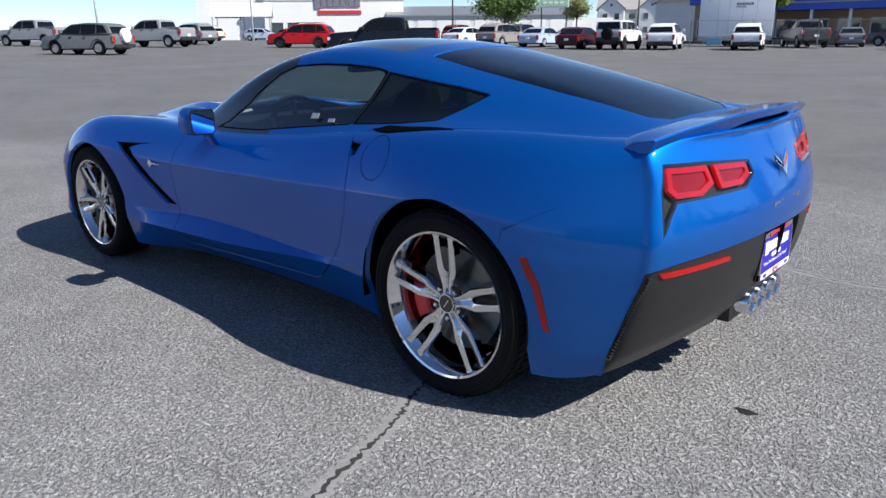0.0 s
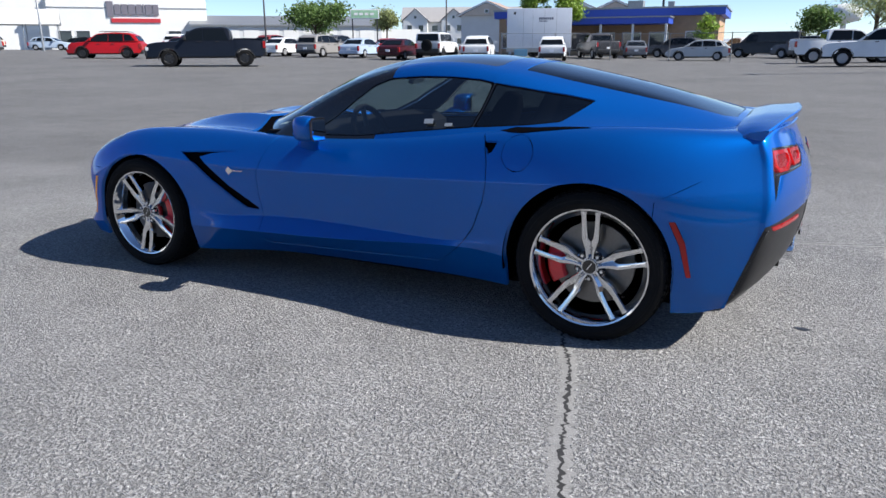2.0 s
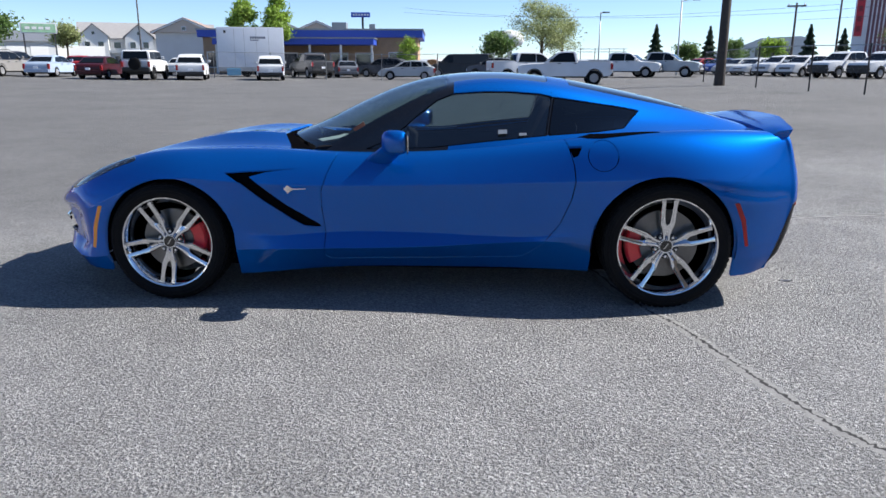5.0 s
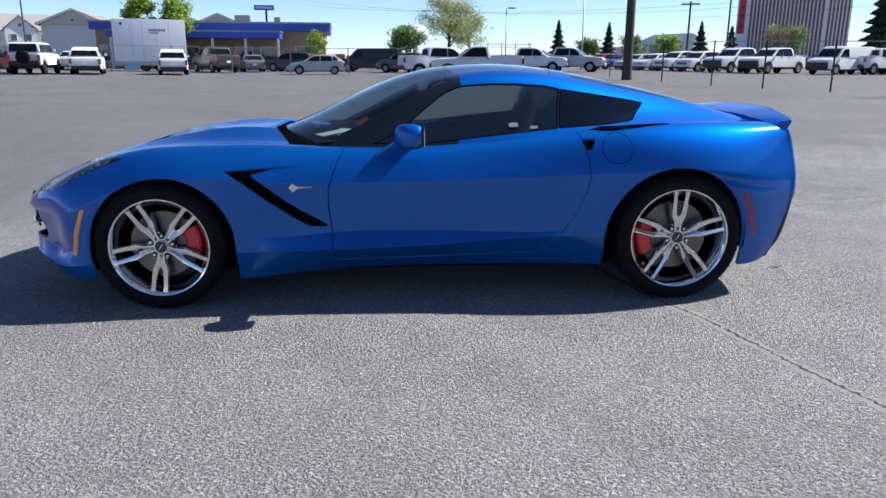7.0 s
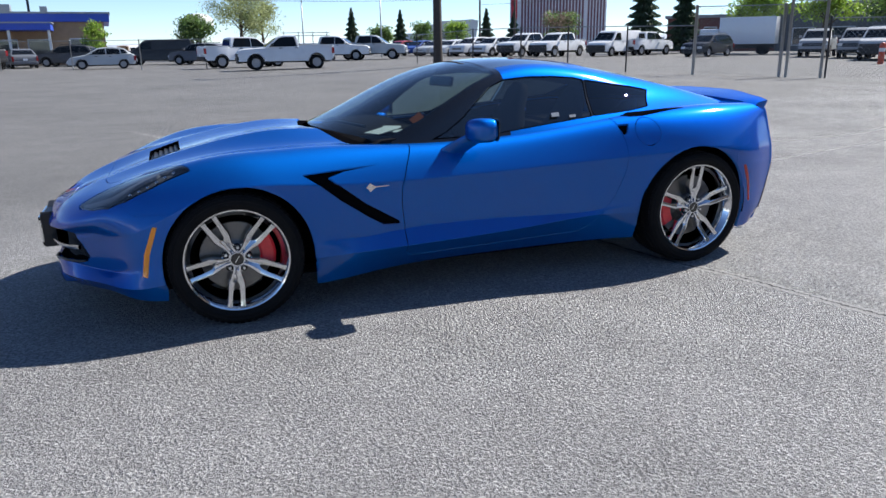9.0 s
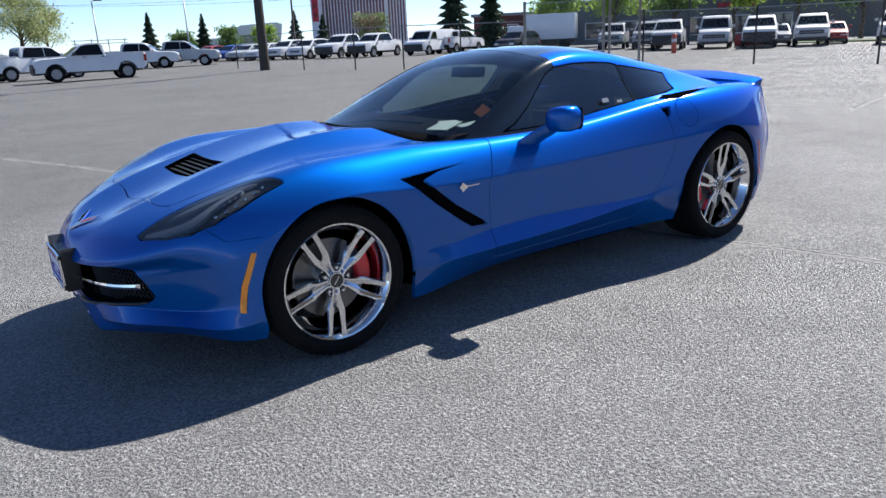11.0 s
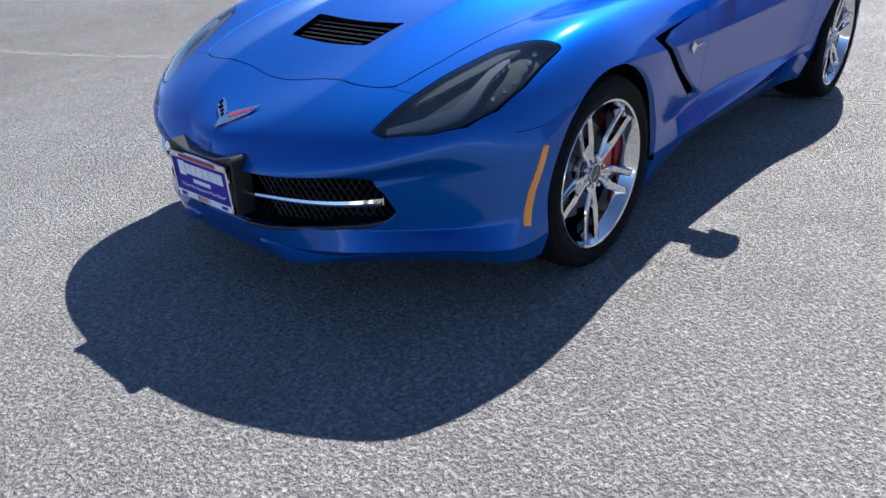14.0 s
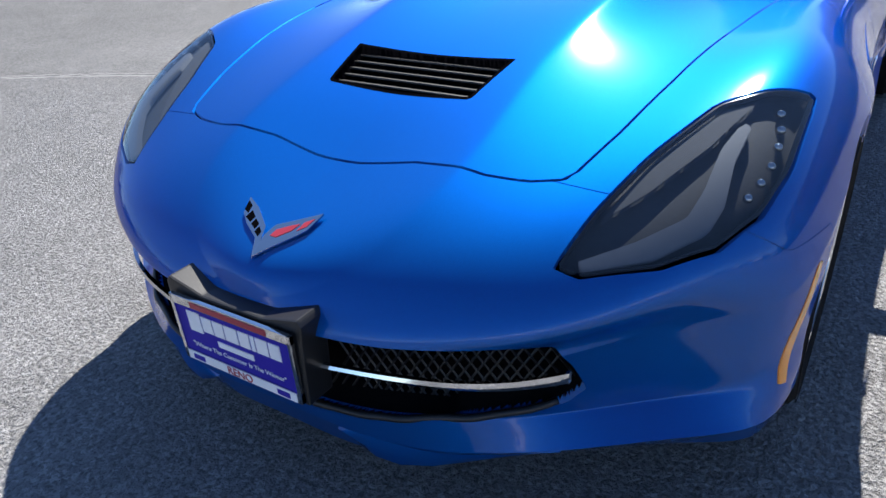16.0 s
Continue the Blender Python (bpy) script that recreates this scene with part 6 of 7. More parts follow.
# unseen sunlit near row, added for a pale band in paint and chrome
for k in range(9):
    park("pickup_crew" if k % 3 else "suv", (WHITE, SILVER, WHITE, (.7, .7, .7), GREY)[k % 5], -26.0 + 4.6 * k, -24.0 - .9 * k, 58, ("white", "silver", "white", "white", "grey")[k % 5] + (" pickup truck" if k % 3 else " suv") + " in the unseen near row, added for reflections")
plow = new("plough_blade")
plow.matrix_basis = pose(42.2, 24.2, rise(42.2, 24.2), 0, 0, 210)
bm = bmesh.new()
lathe_bm(bm, [(.62, -1.25), (.62, 1.25)], 12, "y", start=-.6, sweep=1.2, m=pose(-.35, 0, .46))
lathe_bm(bm, [(.60, -1.25), (.60, 1.25)], 12, "y", start=-.6, sweep=1.2, m=pose(-.35, 0, .46))
part("blade", bm, mat("red_blade_paint", (0.30, 0.02, 0.025), 0.5, var=0.2), plow, smooth=True)
part("push_frame", box(-.9, .25, -.30, .30, .22, .40, bevel=.02), VEHICLE_TRIM, plow)
part("cutting_edge", box(.10, .16, -1.25, 1.25, .0, .16), STEEL, plow)
tagged(plow, "red curved snow plough blade resting on the asphalt", "plough blade")

# ---- fences, poles, trailer ----
GALV = mat("galvanised_steel", (0.34, 0.35, 0.36), 0.5, 0.7, var=0.2)
DARK_POST = mat("dark_post_steel", (0.05, 0.05, 0.055), 0.6, 0.3, var=0.2)
WOOD_POLE = mat("weathered_pole_wood", (0.055, 0.045, 0.038), 0.9, var=0.3, scale=8, bump=.4, bump_scale=30)


def fence(points, height, label, cell=.16, dark=True, post_r=.032, wire_r=.0022):
    top = new("chain_link_fence")
    tagged(top, label, "fence")
    material = DARK_POST if dark else GALV
    for x, y in points:
        bm = bmesh.new()
        z = rise(x, y)
        lathe_bm(bm, [(post_r, z - .1), (post_r, z + height), (post_r * 1.3, z + height), (post_r * .6, z + height + .05), (0, z + height + .05)], 8, "z", m=pose(x, y, 0))
        part("post", bm, material, top, smooth=True)
    for (xa, ya), (xb, yb) in zip(points, points[1:]):
        za, zb = rise(xa, ya), rise(xb, yb)
        bm = bmesh.new()
        tube_bm(bm, [(xa, ya, za + height - .02), (xb, yb, zb + height - .02)], .018, 6)
        part("top_rail", bm, GALV, top)
        length = math.hypot(xb - xa, yb - ya)
        verts, faces = [], []

        def wire(u0, z0, u1, z1, r=wire_r):
            a = Vector((xa + (xb - xa) * u0 / length, ya + (yb - ya) * u0 / length, za + (zb - za) * u0 / length + z0))
            b = Vector((xa + (xb - xa) * u1 / length, ya + (yb - ya) * u1 / length, za + (zb - za) * u1 / length + z1))
            side_ = Vector((ya - yb, xb - xa, 0)).normalized() * r
            up = (b - a).normalized().cross(side_).normalized() * r
            base = len(verts)
            for c in (a, b):
                verts.extend([c + side_, c + up, c - side_ - up])
            faces.extend([(base, base + 1, base + 4, base + 3), (base + 1, base + 2, base + 5, base + 4), (base + 2, base, base + 3, base + 5)])
        hgt = height - .06
        n = int((length + hgt) / cell)
        for k in range(n):
            s = k * cell
            wire(max(0, s - hgt), min(s, hgt) + .03 if s < hgt else hgt + .03, min(s, length), .03 + max(0, s - length)) if True else None
            e0, e1 = length - max(0, s - hgt), length - min(s, length)
            wire(e0, min(s, hgt) + .03, e1, .03 + max(0, s - length))
        me = bpy.data.meshes.new("wire_mesh")
        me.from_pydata([tuple(v) for v in verts], [], faces)
        finish("wire_mesh", me, GALV, top, "", False)["kind"] = "stuff"
    return top


fence([(13.6, 40.4), (12.5, 28.8), (13.2, 25.1), (14.1, 22.6), (15.5, 20.5), (16.7, 18.0)], 1.75, "low chain-link fence on thin dark posts along the lot", .24, wire_r=.0008)
fence([(21.8, 11.6), (22.2, 7.6), (22.4, 3.5), (22.4, -0.8)], 1.95, "chain-link fence on dark posts at the lot's edge")
fence([(16.7, 18.0), (18.3, 15.5)], 2.4, "tall galvanised chain-link gate", .12, False, .055)
fence([(18.4, 15.3), (19.1, 14.5)], 2.5, "narrow galvanised gate frame in the fence", .12, False, .05)
fence([(19.2, 14.4), (21.8, 11.6)], 1.95, "chain-link fence beside the gate")
fence([(-19.4, 49.5), (-15.4, 50.4), (-11.3, 50.8), (-7.1, 50.8), (-2.8, 48.7), (1.2, 46.9)], 1.9, "chain-link fence in front of the dark cars", .2, False, .035, .0011)


def pole(x, y, height, label, r=.09, arm=1.2, head=True, heading=0, material=None):
    top = new("street_lamp" if head else "utility_pole")
    z = rise(x, y)
    top.matrix_basis = pose(x, y, z, 0, 0, heading)
    bm = bmesh.new()
    lathe_bm(bm, [(r * 1.15, -.2), (r, 1.0), (r * .7, height), (0, height)], 12, "z")
    part("shaft", bm, material or GALV, top, smooth=True)
    if head:
        bm = bmesh.new()
        tube_bm(bm, [(0, 0, height - .15), (arm * .6, 0, height), (arm, 0, height)], .04, 6)
        part("arm", bm, material or GALV, top)
        part("lamp_head", box(arm - .1, arm + .55, -.16, .16, height - .08, height + .04, bevel=.03), DARK_POST, top)
    else:
        for zz, l in ((height - .25, .75),):
            part("crossarm", box(-.06, .06, -l, l, zz - .06, zz + .06), material or WOOD_POLE, top)
        for s in (-1, 1):
            bm = bmesh.new()
            lathe_bm(bm, [(.05, 0), (.06, .08), (.03, .16), (0, .16)], 8, "z", m=pose(0, s * .6, height - .19))
            part("insulator", bm, WHITE_PLASTIC, top)
    tagged(top, label, "street lamp" if head else "utility pole")
    return top


big = pole(12.0, 32.3, 11.9, "thick dark wooden utility pole at the lot's edge", .235, head=False, heading=20, material=WOOD_POLE)
for s in (-1, 1):
    part("floodlight", box(-.15, .15, s * .42 - .16, s * .42 + .16, 5.75, 6.0, bevel=.03), DARK_POST, big)
pole(17.8, 63.0, 6.4, "slim grey lamp post behind parked cars", .07, 1.0, heading=-20)
pole(26.5, 60.1, 5.9, "wooden utility pole behind the vehicle row", .11, head=False, heading=60, material=WOOD_POLE)
pole(12.2, 72.0, 6.0, "slim grey lamp post far off", .07, .3)
pole(-48.9, 57.8, 9.8, "dark lamp post in front of the dealership", .10, .8, material=DARK_POST)
pole(-62.0, 42.0, 10.2, "tall pale lamp post by the dealership", .10, .8, heading=90)
pole(-70.0, 30.0, 10.1, "tall pale lamp post by the dealership", .10, .8, heading=90)
pole(-38.0, 78.0, 9.9, "dark lamp post by the apartments", .10, .4, material=DARK_POST)
pole(31.0, 62.0, 7.4, "wooden utility pole behind the vehicle row", .10, head=False, heading=60, material=WOOD_POLE)
pole(52.0, 36.5, 9.2, "dark post behind the trucks", .10, .4, material=DARK_POST)

# overhead cables
for pts, sag in ((((26.5, 60.1, 5.6), (52, 40, 8.5)), .5), (((26.5, 60.1, 5.0), (52, 40, 7.6)), .6), (((-10, 95, 8.6), (26.5, 60.1, 5.6)), .8), (((-10, 95, 8.0), (31.0, 62.0, 6.4)), .8)):
    bm = bmesh.new()
    a, b = Vector(pts[0]), Vector(pts[1])
    tube_bm(bm, [a.lerp(b, k / 12) - Vector((0, 0, sag * 4 * (k / 12) * (1 - k / 12))) for k in range(13)], .012, 4)
    tagged(part("overhead_cable", bm, DARK_POST, None), "thin dark cable slung between poles", "cable")

# white enclosed trailer
TRAILER_WHITE = mat("trailer_white", (0.70, 0.72, 0.76), 0.35, coat=.4, var=0.06, scale=3)
tr = new("cargo_trailer")
tr.matrix_basis = pose(-18.4, 55.4, rise(-18.4, 55.4), 0, 0, 18) @ Matrix.Scale(1.26, 4)
part("box_body", box(-2.05, 2.05, -1.1, 1.1, .42, 3.05, bevel=.06), TRAILER_WHITE, tr, angle=40)
part("lower_band", box(-2.06, 2.06, -1.115, 1.115, .36, .62, bevel=.01), GALV, tr)
part("blue_skirt", box(-1.55, -.70, -1.16, -1.10, .10, .55, bevel=.02), mat("blue_tarp", (0.12, 0.30, 0.45), 0.6), tr, "blue cover hanging below the trailer")
part("vent_cap", box(-1.62, -1.48, -1.13, -1.09, 2.68, 2.84, bevel=.02), VEHICLE_TRIM, tr)
for k, (w, z) in enumerate(((.95, 2.42), (.55, 2.26))):
    for j in range(7):
        part("mark_bar", box(-.02 + j * w / 7, -.02 + (j + .75) * w / 7, -1.125, -1.10, z - .07 / (k + 1), z + .07 / (k + 1)), mat("mark_grey", (0.10, 0.12, 0.18), 0.5), tr)
for x in (-1.0, -.4, .35, 1.1):
    part("panel_seam", box(x - .008, x + .008, -1.112, -1.098, .62, 3.0), GALV, tr)
for s in (-1, 1):
    for x in (-.35, .45):
        bm = bmesh.new()
        lathe_bm(bm, [(.2, -.1), (.33, -.1), (.33, .1), (.2, .1), (0, .08)], 20, m=pose(x, s * .98, .33))
        part("wheel", bm, RUBBER, tr)
part("tow_bar", box(2.0, 3.1, -.05, .05, .40, .50), VEHICLE_TRIM, tr)
part("jack", box(2.9, 2.98, -.04, .04, 0, .60), VEHICLE_TRIM, tr)
tagged(tr, "white enclosed cargo trailer parked behind a white suv", "trailer")
tw = new("box_truck")
tw.matrix_basis = pose(44.9, 46.0, rise(44.9, 46.0), 0, 0, 128) @ Matrix.Scale(.9, 4)
part("cargo_box", box(-2.6, 2.3, -1.2, 1.2, .95, 3.35, bevel=.05), TRAILER_WHITE, tw, angle=40)
part("cab", box(2.4, 4.1, -1.05, 1.05, .75, 2.35, bevel=.18), TRAILER_WHITE, tw, angle=40)
part("cab_window", box(3.55, 4.12, -.85, .85, 1.55, 2.1, bevel=.06), VEHICLE_GLASS, tw)
part("chassis", box(-2.5, 4.0, -.5, .5, .55, .95), VEHICLE_TRIM, tw)
for x in (-1.5, 3.2):
    for s in (-1, 1):
        bm = bmesh.new()
        lathe_bm(bm, [(.2, -.12), (.42, -.12), (.42, .12), (.2, .12), (0, .08)], 20, m=pose(x, s * .95, .42))
        part("wheel", bm, RUBBER, tw)
tagged(tw, "white box truck with a tall plain cargo box behind the gate", "truck")
tw2 = new("box_trailer")
tw2.matrix_basis = pose(-48.4, 11.8, rise(-48.4, 11.8), 0, 0, 70) @ Matrix.Scale(.6, 4)
part("box_body", box(-3.0, 3.0, -1.2, 1.2, .7, 3.2, bevel=.05), TRAILER_WHITE, tw2, angle=40)
part("chassis", box(-2.8, 2.8, -.6, .6, .4, .72), VEHICLE_TRIM, tw2)
for x in (-1.6, -.7):
    for s in (-1, 1):
        bm = bmesh.new()
        lathe_bm(bm, [(.2, -.12), (.42, -.12), (.42, .12), (.2, .12), (0, .08)], 20, m=pose(x, s * .95, .42))
        part("wheel", bm, RUBBER, tw2)
part("landing_leg", box(2.1, 2.3, -.5, .5, 0, .45), VEHICLE_TRIM, tw2)
tagged(tw2, "white box trailer standing beside parked pickups", "trailer")
# ladder rack on posts behind the white pickups
rk = new("pipe_rack")
rk.matrix_basis = pose(13.1, 75.9, rise(13.1, 75.9), 0, 0, -8)
for x in (-2.2, -.7, .8, 2.3):
    part("upright", box(x - .04, x + .04, -.04, .04, 0, 2.6), GALV, rk)
for z in (2.2, 2.5):
    bm = bmesh.new()
    tube_bm(bm, [(-2.5, 0, z), (2.6, 0, z)], .035, 6)
    part("pipe", bm, GALV, rk)
tagged(rk, "grey steel pipe rack behind white pickups", "rack")
cone = new("traffic_bollard")
cone.matrix_basis = pose(32.7, 23.3, rise(32.7, 23.3))
bm = bmesh.new()
lathe_bm(bm, [(.14, 0), (.14, .95), (.10, 1.05), (0, 1.08)], 16, "z")
part("tube", bm, mat("orange_bollard_paint", (0.55, 0.08, 0.03), 0.5, var=0.15), cone, smooth=True)
bm = bmesh.new()
lathe_bm(bm, [(.146, .62), (.146, .80)], 16, "z")
part("reflective_band", bm, WHITE_PLASTIC, cone)
tagged(cone, "orange-red bollard with a pale band on asphalt", "bollard")

# ---- buildings ----
WALL_WHITE = mat("white_stucco", (0.72, 0.72, 0.70), 0.8, var=0.06, scale=.6, bump=.1, bump_scale=20)
WALL_GREY = mat("pale_grey_siding", (0.60, 0.61, 0.61), 0.8, var=0.08, scale=1)
WALL_TAN = mat("tan_brick", (0.44, 0.29, 0.18), 0.85, var=0.18, scale=2, bump=.2, bump_scale=40)
FASCIA_BLUE = mat("blue_fascia", (0.035, 0.09, 0.50), 0.5, var=0.1)
ROOF_APART = mat("grey_shingles", (0.30, 0.29, 0.29), 0.9, var=0.2, scale=3, bump=.2, bump_scale=30)
ROOF_SHINGLE = mat("brown_shingles", (0.32, 0.24, 0.20), 0.9, var=0.2, scale=3, bump=.2, bump_scale=30)
ROOF_GREY = mat("grey_shingles", (0.12, 0.125, 0.13), 0.9, var=0.2, scale=3)
PANE_DARK = mat("building_pane", (0.03, 0.04, 0.05), 0.08, coat=.8, var=0.2)


def building(name, x, y, heading, label, category="building", tall=1.0):
    ob = new(name)
    ob.matrix_basis = pose(x, y, rise(x, y) - .05, 0, 0, heading) @ Matrix.Diagonal((1, 1, tall, 1))
    return tagged(ob, label, category)


def window_in(parent, x, z, w, h, y=0.0, frame=WHITE_PLASTIC):
    """A window on the face that looks along -y: frame proud of the wall, pane set back in it."""
    bm = bmesh.new()
    t = .09
    for a in ((x - w / 2, x + w / 2, z + h / 2 - t, z + h / 2), (x - w / 2, x + w / 2, z - h / 2, z - h / 2 + t), (x - w / 2, x - w / 2 + t, z - h / 2, z + h / 2), (x + w / 2 - t, x + w / 2, z - h / 2, z + h / 2)):
        box_bm(bm, a[0], a[1], y - .06, y + .02, a[2], a[3])
    wn_ = part("window", bm, frame, parent)
    part("pane", box(x - w / 2 + t, x + w / 2 - t, y - .02, y + .02, z - h / 2 + t, z + h / 2 - t), PANE_DARK, wn_)


def gable_roof(bm, x0, x1, y0, y1, z0, ridge, over=.4, along="x"):
    if along == "x":
        ym = (y0 + y1) / 2
        o = [(y0 - over, z0 - .15), (ym, ridge), (y1 + over, z0 - .15), (y1 + over, z0 + .05), (ym, ridge + .22), (y0 - over, z0 + .05)]
        prism_bm(bm, o, x0 - over, x1 + over, "x")
    else:
        xm = (x0 + x1) / 2
        o = [(x0 - over, z0 - .15), (xm, ridge), (x1 + over, z0 - .15), (x1 + over, z0 + .05), (xm, ridge + .22), (x0 - over, z0 + .05)]
        prism_bm(bm, o, y0 - over, y1 + over, "y")


# dealership: its long white front with a sign of plain bars
dl = building("dealership_building", -91.0, 80.0, 48, "long white dealership hall with a red and grey sign", tall=1.027)
part("wall", box(-13, 9.5, 0, 22, 0, 7.8), WALL_WHITE, dl)
part("parapet", box(-13.2, 9.7, -.15, .35, 7.7, 8.1), WALL_WHITE, dl)
part("side_wing", box(-24, -13.1, 3, 20, 0, 9.5), WALL_WHITE, dl)
part("trim_line", box(-13.05, 9.55, -.06, .02, 5.9, 6.05), GALV, dl)
SIGN_GREY, SIGN_RED = mat("sign_grey", (0.16, 0.15, 0.18), 0.5), mat("sign_red", (0.45, 0.03, 0.04), 0.5)
x = -4.9
for k, w in enumerate((.95, .85, .85, 1.0, .8, .3, .9, .85)):
    part("sign_block", box(x, x + w, -.2, .02, 5.0 - .25 * (k == 0), 6.9 if k == 0 else 6.5, bevel=.04), SIGN_GREY, dl)
    x += w + .12
part("sign_strip", box(-4.4, 2.6, -.16, .02, 3.9, 4.5, bevel=.04), SIGN_RED, dl)
for x in (-11, -8.5, 4.5, 7.0):
    window_in(dl, x, 1.6, 2.0, 2.4)
part("roof_edge", box(-13, 9.5, .3, 22, 7.75, 7.95), GALV, dl)
lw = building("low_hall", -76.0, 92.0, 44, "long low grey workshop hall beside the dealership", tall=1.064)
part("wall", box(-12, 18, 0, 14, 0, 3.6), WALL_GREY, lw)
bm = bmesh.new()
gable_roof(bm, -12, 18, 0, 14, 3.6, 4.9)
part("roof", bm, GALV, lw)
for k in range(9):
    part("roller_door", box(-10.5 + 3.1 * k, -8.1 + 3.1 * k, -.05, .03, 0, 2.9), WALL_WHITE, lw)
part("white_annex", box(18.2, 25, 1, 10, 0, 3.0), WALL_WHITE, lw)
tent = building("canopy_tent", -80.5, 53.0, 52, "white peaked canopy tent in front of the dealership", "tent", tall=1.038)
bm = bmesh.new()
gable_roof(bm, -3.6, 3.7, 0, 6, 3.0, 4.4, .2, "x")
part("canopy", bm, WALL_WHITE, tent)
for xx in (-3.5, 0, 3.6):
    for yy in (.1, 5.9):
        part("leg", box(xx - .05, xx + .05, yy - .05, yy + .05, 0, 3.0), GALV, tent)

# unseen white building added on the near side, mirrored in the car's flank
sr = building("showroom", -42.0, -30.0, 128, "long white building, unseen, added on the near side to be mirrored in the car", tall=1.0)
part("wall", box(-26, 26, 0, 14, 0, 5.2), WALL_WHITE, sr)
part("roof_edge", box(-26.3, 26.3, -.3, 14.3, 5.2, 5.6), GALV, sr)
for k in range(10):
    window_in(sr, -22.5 + 5.0 * k, 1.5, 3.4, 2.2)

# unseen tan building, added at this end to darken the doors' reflection
unseen_hall = building("workshop", 20.5, -15.0, 234, "long tan brick building, unseen, added to darken reflections in the doors", tall=1.0)
part("wall", box(-19, 19, 0, 12, 0, 6.6), WALL_TAN, unseen_hall)
part("roof_edge", box(-19.3, 19.3, -.3, 12.3, 6.6, 7.0), GALV, unseen_hall)
for k in range(7):
    window_in(unseen_hall, -15.0 + 5.0 * k, 1.7, 3.2, 2.4)

# apartments with gables
ap = building("apartment_house", -78.0, 166.0, 24, "pale grey two-storey apartments with brown gabled roofs", "house", tall=1.045)
part("wall", box(-14, 16, 2, 14, 0, 6.2), WALL_GREY, ap)
bm = bmesh.new()
gable_roof(bm, -14, 16, 2, 14, 6.2, 9.6)
part("roof", bm, ROOF_APART, ap)
for k, x in enumerate((-10.5, -1.0, 8.0)):
    part("bay", box(x - 3, x + 3, -.8, 2.2, 0, 6.4), WALL_WHITE, ap)
    bm = bmesh.new()
    prism_bm(bm, [(x - 3, 6.4), (x + 3, 6.4), (x, 9.0)], -.75, 3, "y")
    part("gable", bm, WALL_WHITE, ap)
    bm = bmesh.new()
    gable_roof(bm, x - 3, x + 3, -.8, 4, 6.4, 9.0, .4, "y")
    part("bay_roof", bm, ROOF_APART, ap)
    for xx in (x - 1.4, x + 1.4):
        for z in (1.7, 4.7):
            window_in(ap, xx, z, 1.3, 1.5, -.8)
    window_in(ap, x, 7.2, .8, .8, -.76)
for x in (-5.8, 3.6, 12.6):
    for z in (1.7, 4.7):
        window_in(ap, x, z, 1.6, 1.5, 2)
    part("balcony", box(x - 1.6, x + 1.6, .9, 2.1, 3.0, 3.2), WALL_WHITE, ap)
    part("balcony_rail", box(x - 1.6, x + 1.6, .9, .98, 3.2, 4.1), WALL_WHITE, ap)

# restaurant with a blue fascia
rs = building("restaurant_building", -6.0, 69.5, 3.5, "low tan-brick restaurant with a bright blue fascia", tall=1.121)
part("wall", box(-21.2, 0, 0, 12, 0, 3.4), WALL_TAN, rs)
part("fascia", box(-21.6, .5, -.5, 12.5, 3.32, 3.95, bevel=.05), FASCIA_BLUE, rs, "wide blue fascia band")
part("fascia_edge", box(-21.7, .6, -.6, 12.6, 3.92, 4.06), GALV, rs)
part("porch_roof", box(-19, -4.0, -4.4, -.4, 2.62, 3.12, bevel=.05), FASCIA_BLUE, rs, "lower blue porch roof")
part("porch_edge", box(-19.1, -3.9, -4.5, -.4, 3.10, 3.2), GALV, rs)
for k in range(6):
    part("porch_post", box(-18.8 + 2.9 * k, -18.6 + 2.9 * k, -4.2, -4.0, 0, 2.65), WALL_WHITE, rs)
    window_in(rs, -17.8 + 2.5 * k, 1.3, 1.8, 1.5)
for x in (-20.2, -2.2):
    window_in(rs, x, 1.4, 1.4, 1.4)
part("roof_unit", box(-9, -7.5, 4, 5.5, 4.0, 4.8, bevel=.05), GALV, rs)
part("roof_unit", box(-5.2, -4.6, 5, 5.6, 4.0, 4.7), GALV, rs)
for k, x in enumerate((-37.0, -25.4, -20.8)):
    hb = building("gabled_house", x * .98, 86.5 + k * 1.4, 10, "brown-roofed gabled house behind the restaurant", "house", tall=1.093)
    part("wall", box(-3.5, 3.5, 0, 7, 0, 4.2), WALL_GREY, hb)
    bm = bmesh.new()
    gable_roof(bm, -3.5, 3.5, 0, 7, 4.2, 5.6, .5, "y")
    part("roof", bm, ROOF_SHINGLE, hb)
    bm = bmesh.new()
    prism_bm(bm, [(-3.45, 4.15), (3.45, 4.15), (0, 5.55)], -.42, 0, "y")
    part("gable", bm, mat("tan_siding", (0.55, 0.47, 0.40), 0.8, var=0.1, scale=1), hb)
    for u in (-1, 1):
        bm = bmesh.new()
        prism_bm(bm, [(u * 3.9, 4.02), (u * 3.9, 4.20), (0, 5.78), (0, 5.58)], -.56, -.50, "y")
        part("barge_board", bm, WHITE_PLASTIC, hb)
    window_in(hb, 0, 4.6, .6, .5, -.42)

